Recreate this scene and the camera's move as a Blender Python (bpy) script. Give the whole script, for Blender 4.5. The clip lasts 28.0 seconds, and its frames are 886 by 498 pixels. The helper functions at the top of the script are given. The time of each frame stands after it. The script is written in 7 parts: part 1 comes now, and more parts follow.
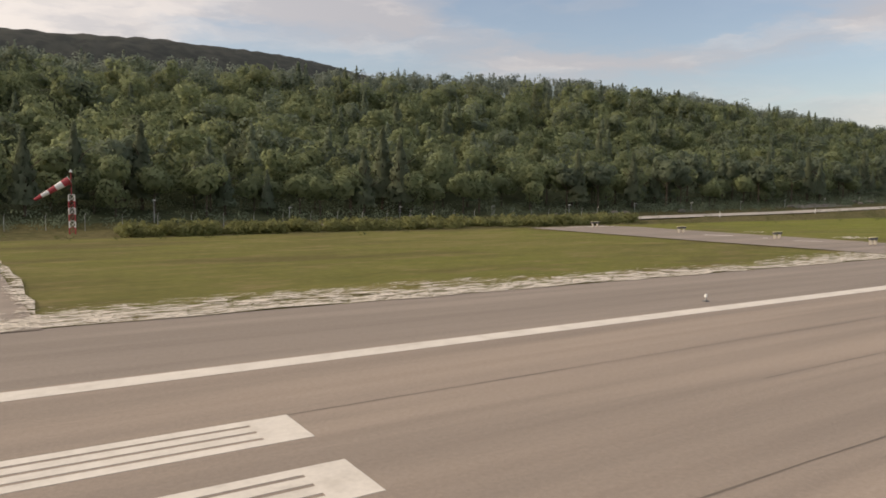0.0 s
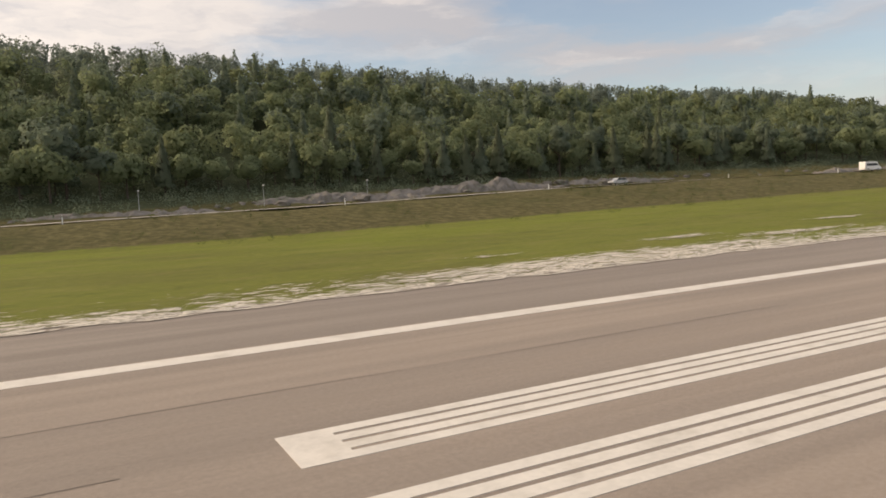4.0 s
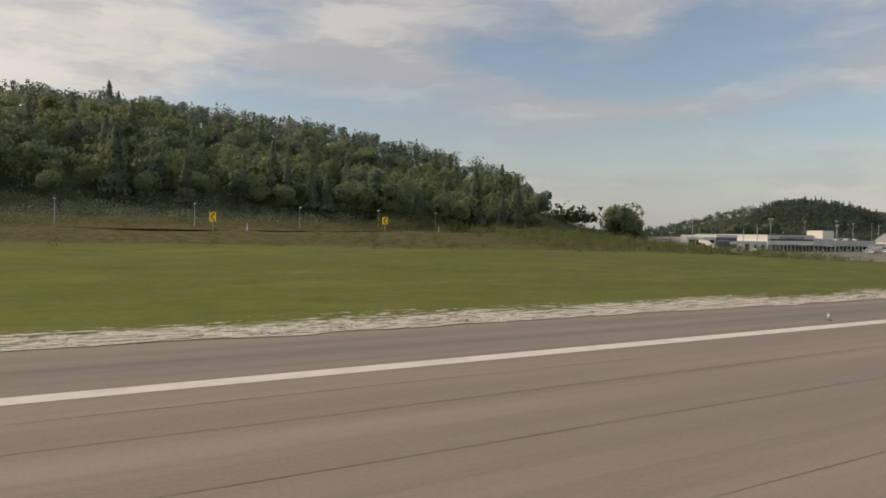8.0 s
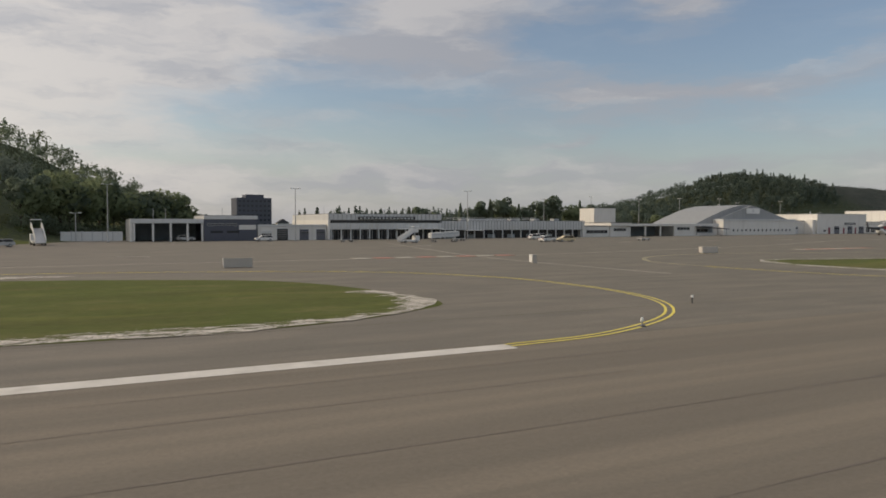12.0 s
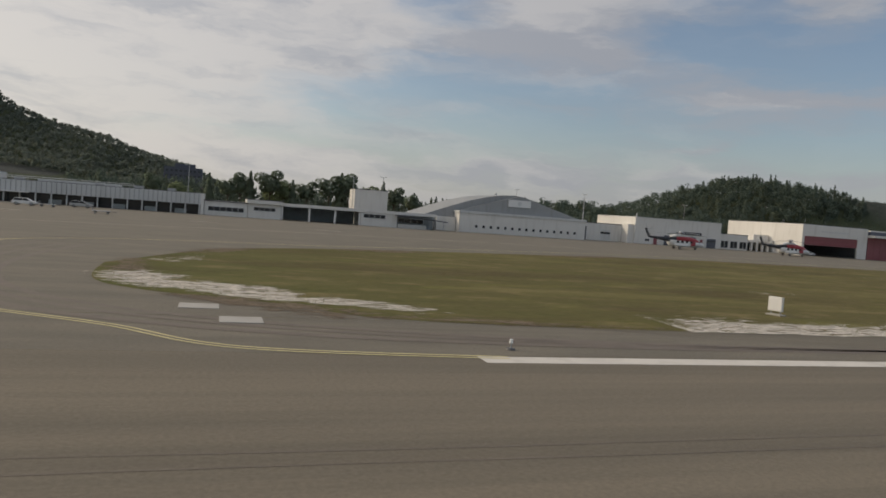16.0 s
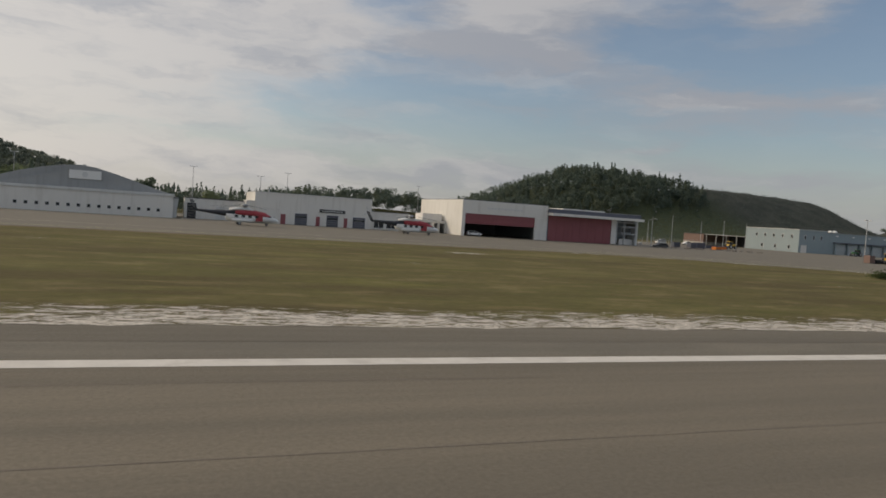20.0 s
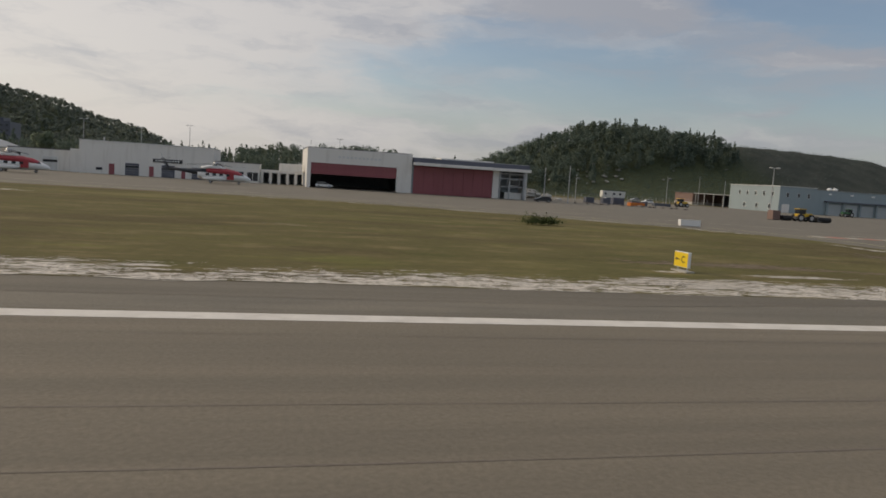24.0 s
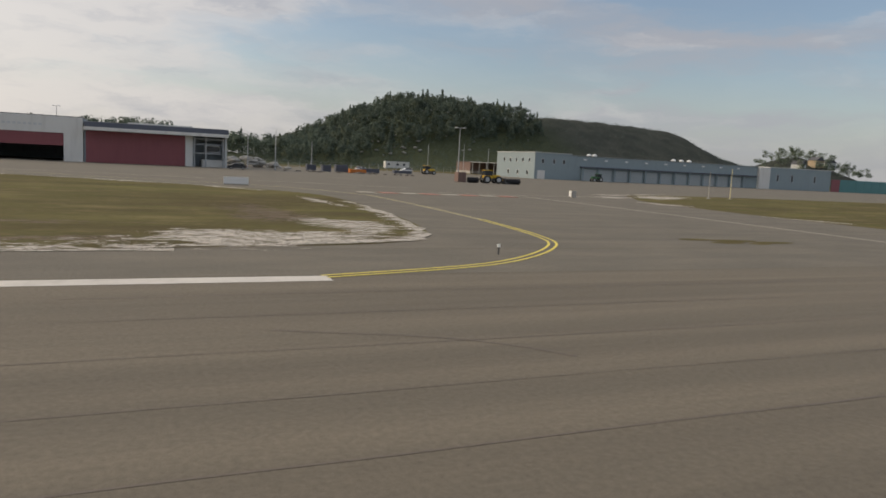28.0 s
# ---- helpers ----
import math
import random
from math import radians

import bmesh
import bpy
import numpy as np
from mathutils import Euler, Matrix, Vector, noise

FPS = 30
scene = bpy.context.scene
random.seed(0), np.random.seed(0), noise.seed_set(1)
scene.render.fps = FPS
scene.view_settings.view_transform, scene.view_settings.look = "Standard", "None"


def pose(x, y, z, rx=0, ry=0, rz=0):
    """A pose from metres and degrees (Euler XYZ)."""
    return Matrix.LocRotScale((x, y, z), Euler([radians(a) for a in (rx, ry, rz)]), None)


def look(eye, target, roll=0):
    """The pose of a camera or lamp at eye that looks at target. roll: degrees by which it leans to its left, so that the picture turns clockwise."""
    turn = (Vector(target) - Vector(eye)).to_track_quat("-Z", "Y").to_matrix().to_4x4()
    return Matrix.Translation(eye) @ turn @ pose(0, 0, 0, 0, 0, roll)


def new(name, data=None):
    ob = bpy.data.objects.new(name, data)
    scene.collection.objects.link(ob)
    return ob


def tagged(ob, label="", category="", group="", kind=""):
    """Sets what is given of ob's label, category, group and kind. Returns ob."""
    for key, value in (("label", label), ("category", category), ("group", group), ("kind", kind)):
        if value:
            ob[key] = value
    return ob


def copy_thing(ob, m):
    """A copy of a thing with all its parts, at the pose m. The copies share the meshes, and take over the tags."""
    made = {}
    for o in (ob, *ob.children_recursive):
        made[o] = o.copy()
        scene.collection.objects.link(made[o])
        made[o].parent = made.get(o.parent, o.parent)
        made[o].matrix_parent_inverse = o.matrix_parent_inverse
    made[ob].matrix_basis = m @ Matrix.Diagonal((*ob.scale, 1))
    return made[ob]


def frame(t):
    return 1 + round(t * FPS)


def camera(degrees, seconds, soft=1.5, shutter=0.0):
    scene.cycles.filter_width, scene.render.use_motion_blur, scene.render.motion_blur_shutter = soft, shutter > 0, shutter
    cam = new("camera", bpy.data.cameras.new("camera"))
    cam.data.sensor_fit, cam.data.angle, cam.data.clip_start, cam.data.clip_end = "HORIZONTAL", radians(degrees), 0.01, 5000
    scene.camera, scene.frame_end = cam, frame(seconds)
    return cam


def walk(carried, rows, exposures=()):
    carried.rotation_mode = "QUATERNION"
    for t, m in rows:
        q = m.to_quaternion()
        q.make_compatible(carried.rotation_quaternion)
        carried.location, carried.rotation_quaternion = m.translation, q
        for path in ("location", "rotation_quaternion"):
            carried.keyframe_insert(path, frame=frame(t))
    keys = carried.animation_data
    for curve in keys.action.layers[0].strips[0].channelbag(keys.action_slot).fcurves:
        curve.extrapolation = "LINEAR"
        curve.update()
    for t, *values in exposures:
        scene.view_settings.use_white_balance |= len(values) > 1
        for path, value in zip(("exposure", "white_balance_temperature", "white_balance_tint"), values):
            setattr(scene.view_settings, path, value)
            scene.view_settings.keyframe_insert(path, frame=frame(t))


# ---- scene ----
cam = camera(63.17, 28.0, soft=1.7)
# seconds, x along the runway, y across it, z, pitch, roll, yaw
PATH = [
    (0.0, 2.11, 0.16, 5.07, -4.60, -0.47, -32.25),
    (0.5, 37.01, 0.00, 4.65, -3.44, 0.89, -31.96),
    (1.0, 71.93, -0.04, 4.52, -3.27, 2.37, -31.65),
    (1.5, 106.91, 0.01, 4.54, -2.55, 2.20, -30.86),
    (2.0, 141.79, -0.16, 4.38, -0.37, 1.59, -30.64),
    (2.5, 176.59, -0.07, 4.38, -3.76, 2.99, -29.79),
    (3.0, 211.25, -0.04, 4.38, -5.83, 0.39, -25.72),
    (3.5, 245.62, 0.00, 4.27, -2.58, 2.31, -25.58),
    (4.0, 279.65, 0.04, 4.12, -4.39, 2.81, -27.35),
    (4.5, 313.24, 0.09, 4.18, 0.60, 0.77, -29.20),
    (5.0, 346.32, 0.07, 4.19, -0.72, 0.45, -28.87),
    (5.5, 378.83, 0.05, 4.20, -2.78, 0.22, -28.16),
    (6.0, 410.73, 0.04, 4.21, -4.84, -0.01, -27.44),
    (6.5, 441.98, 0.02, 4.22, -5.77, -0.12, -27.12),
    (7.0, 472.53, 0.00, 4.19, -2.14, -0.68, -31.91),
    (7.5, 502.32, -0.01, 4.19, -0.67, -0.82, -31.84),
    (8.0, 531.31, -0.03, 4.21, -1.10, -0.93, -31.46),
    (8.5, 559.43, -0.04, 4.18, 1.49, 4.82, -36.25),
    (9.0, 586.60, -0.05, 4.15, 1.56, 7.74, -38.30),
    (9.5, 612.77, -0.06, 4.12, -1.38, 1.46, -37.17),
    (10.0, 637.86, -0.07, 4.10, -4.81, -1.14, -36.82),
    (10.5, 661.83, -0.09, 4.10, -1.72, -1.43, -36.52),
    (11.0, 684.80, -0.10, 4.09, -1.41, -1.30, -34.36),
    (11.5, 706.90, -0.11, 4.08, -1.56, 0.49, -29.24),
    (12.0, 728.25, -0.08, 4.11, -2.05, -0.00, -26.58),
    (12.5, 748.74, -0.05, 4.13, -3.12, -1.09, -20.73),
    (13.0, 768.24, -0.02, 4.16, -4.19, -2.17, -14.87),
    (13.5, 786.61, 0.01, 4.18, -4.68, -2.67, -12.21),
    (14.0, 803.78, 0.04, 4.21, -4.31, -4.77, -10.90),
    (14.5, 819.91, 0.06, 4.23, -4.44, -3.43, -11.19),
    (15.0, 835.20, 0.09, 4.26, -3.09, -4.05, -13.85),
    (15.5, 849.88, 0.12, 4.28, -3.64, -4.35, -16.60),
    (16.0, 864.13, 0.15, 4.31, -2.81, -4.33, -17.32),
    (16.5, 877.94, 0.16, 4.31, -3.32, -5.40, -16.83),
    (17.0, 891.27, 0.16, 4.31, -4.46, -3.50, -16.88),
    (17.5, 904.09, 0.16, 4.31, -3.46, -1.83, -16.33),
    (18.0, 916.33, 0.17, 4.31, -3.54, -4.72, -18.62),
    (18.5, 927.98, 0.17, 4.31, -1.64, -2.95, -18.20),
    (19.0, 939.05, 0.18, 4.32, -0.99, -2.54, -18.56),
    (19.5, 949.57, 0.18, 4.32, -1.77, -2.75, -19.37),
    (20.0, 959.55, 0.19, 4.32, -2.50, -3.87, -20.76),
    (20.5, 969.04, 0.19, 4.32, -2.29, -4.48, -20.14),
    (21.0, 978.04, 0.20, 4.32, -3.10, -2.62, -21.45),
    (21.5, 986.60, 0.18, 4.29, -2.46, -1.48, -21.48),
    (22.0, 994.72, 0.16, 4.26, -2.91, -1.22, -19.70),
    (22.5, 1002.44, 0.14, 4.23, -3.91, -0.66, -15.80),
    (23.0, 1009.78, 0.12, 4.19, -4.91, -0.09, -11.89),
    (23.5, 1016.76, 0.10, 4.16, -5.36, 0.17, -10.12),
    (24.0, 1023.41, 0.09, 4.13, -5.60, -3.75, -12.94),
    (24.5, 1029.73, 0.07, 4.10, -4.97, -4.24, -15.90),
    (25.0, 1035.71, 0.05, 4.07, -4.83, -4.08, -15.58),
    (25.5, 1041.34, 0.00, 3.98, -5.43, -4.32, -15.06),
    (26.0, 1046.58, -0.05, 3.89, -6.35, -3.94, -15.11),
    (26.5, 1051.44, -0.10, 3.79, -6.19, -4.12, -17.93),
    (27.0, 1056.00, -0.14, 3.70, -6.79, -3.48, -20.24),
    (27.5, 1060.35, -0.19, 3.61, -5.95, -3.40, -21.29),
    (28.0, 1064.60, -0.24, 3.52, -6.75, -2.89, -23.27),
]
# the whole place is drawn at this share of its true size, so that the camera keeps a slower pace
K = 0.56
walk(cam, [(t, pose(K * x, K * y, K * z, 90 + p, r, a)) for t, x, y, z, p, r, a in PATH],
     exposures=[(0.0, 0.50, 7700, 14), (1.0, 0.48, 7700, 14), (2.0, 0.34, 7700, 14), (3.0, 0.55, 7900, 14), (4.5, 0.58, 7900, 14), (6.5, 0.30, 7650, 12), (8.0, 0.22, 7600, 11), (11.0, 0.02, 7250, 11), (14.0, 0.0, 7000, 10), (16.0, -0.10, 7000, 10), (20.0, -0.12, 7050, 10), (25.0, -0.06, 7000, 11), (28.0, 0.12, 7000, 11)])

# ---------------------------------------------------------------- light
SUN_DIR = Vector((-0.80, 0.46, 0.40)).normalized()
sun = new("sun", bpy.data.lights.new("sun", "SUN"))
sun.data.energy, sun.data.angle, sun.data.color = 1.75, radians(9.0), (1.0, 0.86, 0.68)
sun.matrix_world = look(SUN_DIR * 900 + Vector((600, 100, 0)), (600, 100, 0))


class Nodes:
    """Short hand for building a node tree."""

    def __init__(self, tree):
        self.t = tree
        tree.nodes.clear()

    def n(self, kind, **kw):
        node = self.t.nodes.new(kind)
        for k, v in kw.items():
            if k in ("operation", "blend_type", "data_type", "noise_dimensions", "sky_type", "sun_disc", "sun_elevation",
                     "sun_rotation", "air_density", "dust_density", "ozone_density", "attribute_name", "feature", "distance",
                     "clamp", "interpolation_type", "uv_map", "altitude", "vector_type"):
                if k == "operation":
                    node.operation = v
                elif k == "blend_type":
                    node.blend_type = v
                elif k == "data_type":
                    node.data_type = v
                elif k == "sky_type":
                    node.sky_type = v
                elif k == "sun_disc":
                    node.sun_disc = v
                elif k == "sun_elevation":
                    node.sun_elevation = v
                elif k == "sun_rotation":
                    node.sun_rotation = v
                elif k == "dust_density":
                    node.dust_density = v
                elif k == "air_density":
                    node.air_density = v
                elif k == "ozone_density":
                    node.ozone_density = v
                elif k == "feature":
                    node.feature = v
                elif k == "attribute_name":
                    node.attribute_name = v
                elif k == "vector_type":
                    node.vector_type = v
        return node

    def link(self, a, b):
        self.t.links.new(a, b)

    def put(self, socket, value):
        if isinstance(value, bpy.types.NodeSocket):
            self.link(value, socket)
        else:
            socket.default_value = value

    def math(self, op, a, b=0.0, c=0.0, clamp=False):
        m = self.n("ShaderNodeMath", operation=op)
        m.use_clamp = clamp
        self.put(m.inputs[0], a), self.put(m.inputs[1], b)
        if op in ("MULTIPLY_ADD", "COMPARE"):
            self.put(m.inputs[2], c)
        return m.outputs[0]

    def mix(self, f, a, b, blend="MIX"):
        m = self.n("ShaderNodeMix", data_type="RGBA", blend_type=blend)
        self.put(m.inputs[0], f), self.put(m.inputs[6], a), self.put(m.inputs[7], b)
        return m.outputs[2]

    def scaled(self, vec, s):
        m = self.n("ShaderNodeVectorMath", operation="MULTIPLY")
        self.put(m.inputs[0], vec), self.put(m.inputs[1], s)
        return m.outputs[0]

    def noise(self, vec, scale, detail=4.0, rough=0.55):
        m = self.n("ShaderNodeTexNoise")
        self.put(m.inputs["Vector"], vec), self.put(m.inputs["Scale"], scale)
        m.inputs["Detail"].default_value, m.inputs["Roughness"].default_value = detail, rough
        return m.outputs[0]

    def ramp(self, v, lo, hi, a=0.0, b=1.0):
        m = self.n("ShaderNodeMapRange")
        m.interpolation_type = "SMOOTHSTEP"
        self.put(m.inputs[0], v), self.put(m.inputs[1], lo), self.put(m.inputs[2], hi), self.put(m.inputs[3], a), self.put(m.inputs[4], b)
        return m.outputs[0]


def rgb(r, g, b):
    return (r, g, b, 1.0)


# sky: clear blue behind broken thin cloud, brighter overhead and towards the veiled sun
world = bpy.data.worlds.new("world")
scene.world = world
world.use_nodes = True
N = Nodes(world.node_tree)
sky = N.n("ShaderNodeTexSky", sky_type="NISHITA", sun_disc=False, sun_elevation=math.asin(SUN_DIR.z),
          sun_rotation=math.atan2(SUN_DIR.x, SUN_DIR.y), dust_density=1.6, air_density=1.0)
geo = N.n("ShaderNodeTexCoord")
sep = N.n("ShaderNodeSeparateXYZ")
N.link(geo.outputs["Generated"], sep.inputs[0])
up = N.math("MAXIMUM", sep.outputs[2], 0.0)
bearing = N.math("MULTIPLY", N.math("ARCTAN2", sep.outputs[0], sep.outputs[1]), 57.3)
height = N.math("MULTIPLY", N.math("ARCSINE", sep.outputs[2]), 57.3)
plane = N.n("ShaderNodeCombineXYZ")
N.link(bearing, plane.inputs[0]), N.link(height, plane.inputs[1])
drift = N.noise(N.scaled(plane.outputs[0], (0.09, 0.30, 1.0)), 1.0, 5, 0.6)
lift = N.noise(N.scaled(plane.outputs[0], (0.13, 0.42, 1.0)), 1.0, 5, 0.6)
azim = N.math("ADD", bearing, N.math("MULTIPLY", N.math("SUBTRACT", drift, 0.5), 12.0))
elev = N.math("ADD", height, N.math("MULTIPLY", N.math("SUBTRACT", lift, 0.5), 3.6))
dotn = N.n("ShaderNodeVectorMath", operation="DOT_PRODUCT")
N.link(geo.outputs["Generated"], dotn.inputs[0])
dotn.inputs[1].default_value = SUN_DIR
toward = N.ramp(dotn.outputs["Value"], 0.05, 0.85)
bent = N.n("ShaderNodeCombineXYZ")
N.link(azim, bent.inputs[0]), N.link(elev, bent.inputs[1])
wisps = N.noise(N.scaled(bent.outputs[0], (0.09, 0.40, 1.0)), 1.0, 7, 0.52)


def bank(base, rows):
    """Adds soft patches to a value: bearing, height, half widths, slope and amount of each."""
    for ba, be, wa, we, slope, amount in rows:
        da = N.math("SUBTRACT", azim, ba)
        de = N.math("SUBTRACT", N.math("SUBTRACT", elev, be), N.math("MULTIPLY", da, slope))
        da, de = N.math("DIVIDE", da, wa), N.math("DIVIDE", de, we)
        g = N.math("POWER", 2.718, N.math("MULTIPLY", N.math("ADD", N.math("MULTIPLY", da, da), N.math("MULTIPLY", de, de)), -1.0))
        base = N.math("MULTIPLY_ADD", g, amount, base)
    return base


cover = N.math("MULTIPLY_ADD", N.math("SUBTRACT", wisps, 0.5), 1.5, 0.50)
cover = N.math("ADD", cover, N.math("MULTIPLY", toward, 0.34))
# clear gaps
cover = bank(cover, ((50, 13.6, 9, 2.7, 0, -0.60), (38, 13.2, 5, 1.8, 0, -0.35), (17, 9.7, 7, 1.4, 0, -0.62), (8, 7.6, 8, 1.2, 0, -0.35),
                     (5, 4.9, 14, 0.8, 0, -0.25), (22, 7.0, 7, 1.0, 0, -0.40), (47, 6.2, 15, 1.5, 0, -0.34), (62, 8.4, 7, 1.2, 0, -0.35)))
# banks and streaks
cover = bank(cover, ((45.6, 16.3, 3.0, 2.0, 0, 0.75), (43.5, 9.6, 9.0, 0.75, -0.02, 0.55), (61, 11.6, 9, 1.1, 0.10, 0.45), (25.5, 8.9, 3.6, 0.45, 0.02, 0.42),
                     (36.6, 6.4, 3.4, 0.32, 0.2, 0.36), (26.5, 16.0, 6, 1.9, 0, 0.6), (24, 13.3, 7.5, 1.2, -0.05, 0.6), (-7, 9.5, 14, 6, 0, 0.45)))
cover = bank(cover, ((4, 13.5, 9, 3, 0, 0.45), (6.5, 11, 5, 0.7, 0, 0.25), (12, 3.3, 30, 1.0, 0, 0.35), (36, 4.3, 12, 0.5, 0, 0.28), (30, 22, 40, 4, 0, 0.4)))
mask = N.ramp(cover, 0.12, 1.05, 0.10, 0.97)
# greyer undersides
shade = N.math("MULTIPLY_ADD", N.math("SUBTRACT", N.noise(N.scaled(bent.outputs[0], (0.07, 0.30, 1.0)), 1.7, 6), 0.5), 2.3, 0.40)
shade = bank(shade, ((24.5, 13.1, 7.0, 1.1, -0.05, 0.55), (14, 12.2, 5, 0.9, 0, 0.3), (20, 3.1, 16, 0.7, 0, 0.35), (40, 8.4, 8, 0.5, 0, 0.2), (26.5, 16.0, 4, 1.2, 0, -0.4), (-6, 8, 12, 5, 0, -0.18), (46, 9, 21, 12, 0, 0.46)))
glow = N.math("MULTIPLY", N.math("MULTIPLY_ADD", toward, 0.40, 1.0), N.ramp(up, 0.30, 0.95, 1.0, 1.75))
cloud = N.mix(N.ramp(shade, 0.15, 0.90), rgb(4.66, 4.72, 5.04), rgb(3.25, 3.46, 4.02))
warm = N.mix(toward, cloud, N.mix(1.0, cloud, rgb(1.05, 1.0, 0.92), "MULTIPLY"))
gl = N.n("ShaderNodeVectorMath", operation="SCALE")
N.link(warm, gl.inputs[0]), N.put(gl.inputs["Scale"], glow)
haze = N.ramp(up, 0.0, 0.15, 0.55, 0.0)
blue = N.mix(1.0, sky.outputs[0], rgb(0.98, 1.03, 1.12), "MULTIPLY")
hazed = N.mix(haze, blue, rgb(3.95, 4.30, 4.90))
total = N.mix(N.math("MULTIPLY", mask, 0.88), hazed, gl.outputs[0])
bg = N.n("ShaderNodeBackground")
N.link(total, bg.inputs[0])
bg.inputs[1].default_value = 0.107
outw = N.n("ShaderNodeOutputWorld")
N.link(bg.outputs[0], outw.inputs[0])


# ---------------------------------------------------------------- materials
def material(name, build, rough=0.85, metal=0.0, spec=0.3):
    m = bpy.data.materials.new(name)
    m.use_nodes = True
    k = Nodes(m.node_tree)
    bsdf, out = k.n("ShaderNodeBsdfPrincipled"), k.n("ShaderNodeOutputMaterial")
    k.link(bsdf.outputs[0], out.inputs[0])
    bsdf.inputs["Roughness"].default_value, bsdf.inputs["Metallic"].default_value = rough, metal
    bsdf.inputs["Specular IOR Level"].default_value = spec
    pos = k.scaled(k.n("ShaderNodeNewGeometry").outputs["Position"], (1 / K, 1 / K, 1 / K))
    colour, height, depth, r, alpha = (tuple(build(k, pos)) + (None, None, None, None))[:5]
    if alpha is not None:
        k.put(bsdf.inputs["Alpha"], alpha)
    k.put(bsdf.inputs["Base Color"], colour)
    if height is not None:
        b = k.n("ShaderNodeBump")
        b.inputs["Strength"].default_value, b.inputs["Distance"].default_value = 0.6, depth
        k.link(height, b.inputs["Height"]), k.link(b.outputs[0], bsdf.inputs["Normal"])
    if r is not None:
        k.put(bsdf.inputs["Roughness"], r)
    return m


def plain(name, c, rough=0.6, metal=0.0, var=0.12, scale=1.5, spec=0.4, dirt=0.0):
    """Paint or plastic with slight blotches and an optional weathering."""
    def build(k, pos):
        a = k.noise(pos, scale, 5)
        b = k.noise(pos, scale * 9, 3)
        f = k.math("MULTIPLY_ADD", k.math("SUBTRACT", k.math("MULTIPLY_ADD", b, 0.4, k.math("MULTIPLY", a, 0.6)), 0.5), var * 2.2, 1.0)
        col = k.n("ShaderNodeVectorMath", operation="SCALE")
        col.inputs[0].default_value = c
        k.put(col.inputs["Scale"], f)
        o = col.outputs[0]
        if dirt:
            streaks = k.noise(k.scaled(pos, (1.0, 1.0, 0.12)), 1.1, 5)
            o = k.mix(k.math("MULTIPLY", k.ramp(streaks, 0.48, 0.72), dirt), o, rgb(c[0] * 0.45, c[1] * 0.42, c[2] * 0.36))
        return (o,)
    return material(name, build, rough, metal, spec)


def asphalt(name, base, warm, stretch=(0.05, 1.0, 1.0), seed=0.0, patch=0.2):
    def build(k, pos):
        p = k.n("ShaderNodeVectorMath", operation="ADD")
        k.put(p.inputs[0], pos), k.put(p.inputs[1], (seed, seed * 2, 0))
        p = p.outputs[0]
        wide = k.noise(k.scaled(p, stretch), 0.45, 5)
        lane = k.noise(k.scaled(p, (0.012, 1.0, 1.0)), 0.9, 3)
        grain = k.noise(p, 9.0, 6, 0.7)
        fine = k.noise(p, 60.0, 3, 0.7)
        c = k.mix(k.ramp(wide, 0.35, 0.68), rgb(*base), rgb(*warm))
        c = k.mix(k.math("MULTIPLY", k.ramp(lane, 0.46, 0.66), patch), c, rgb(base[0] * 0.6, base[1] * 0.6, base[2] * 0.62))
        g = k.n("ShaderNodeVectorMath", operation="SCALE")
        k.link(c, g.inputs[0])
        s = k.n("ShaderNodeSeparateXYZ")
        k.link(pos, s.inputs[0])
        # coarser chippings show towards the apron
        amp = k.ramp(s.outputs[0], 700.0, 900.0, 0.55, 0.90)
        k.put(g.inputs["Scale"], k.math("MULTIPLY_ADD", k.math("SUBTRACT", k.math("ADD", grain, fine), 1.0), amp, 1.0))
        # exposure and window glare put into the colour: paler at the threshold, darker by the apron
        o = k.n("ShaderNodeVectorMath", operation="SCALE")
        k.link(g.outputs[0], o.inputs[0])
        k.put(o.inputs["Scale"], k.ramp(s.outputs[0], 380.0, 860.0, 1.35, 0.86))
        c = k.mix(k.ramp(s.outputs[0], 520.0, 800.0), o.outputs[0], rgb(0.965, 1.0, 0.905), "MULTIPLY")
        return k.mix(k.ramp(s.outputs[0], 520.0, 800.0), o.outputs[0], c), fine, 0.01
    return material(name, build, 0.82, 0.0, 0.25)


M = {}
M["runway"] = asphalt("runway_asphalt", (0.205, 0.172, 0.143), (0.262, 0.216, 0.176))
M["shoulder"] = asphalt("shoulder_asphalt", (0.180, 0.154, 0.131), (0.225, 0.192, 0.162), seed=31.0)
M["apron"] = asphalt("apron_asphalt", (0.205, 0.178, 0.154), (0.250, 0.214, 0.182), stretch=(0.35, 1.0, 1.0), seed=77.0, patch=0.2)
M["road"] = asphalt("road_asphalt", (0.29, 0.265, 0.235), (0.35, 0.32, 0.285), seed=11.0)
M["tar"] = plain("sealed_joint", (0.158, 0.130, 0.102), 0.7, var=0.5, scale=0.8)
M["line_white"] = plain("worn_white_paint", (0.66, 0.62, 0.55), 0.7, var=0.28, scale=0.9, dirt=0.25)
M["line_yellow"] = plain("worn_yellow_paint", (0.80, 0.66, 0.13), 0.7, var=0.28, scale=0.9)
M["line_cream"] = plain("faded_yellow_paint", (0.64, 0.56, 0.30), 0.75, var=0.3, scale=0.9)
M["line_red"] = plain("worn_red_paint", (0.46, 0.21, 0.16), 0.75, var=0.4, scale=0.8)
M["line_pale"] = plain("faded_paint", (0.47, 0.43, 0.35), 0.75, var=0.3, scale=0.9)


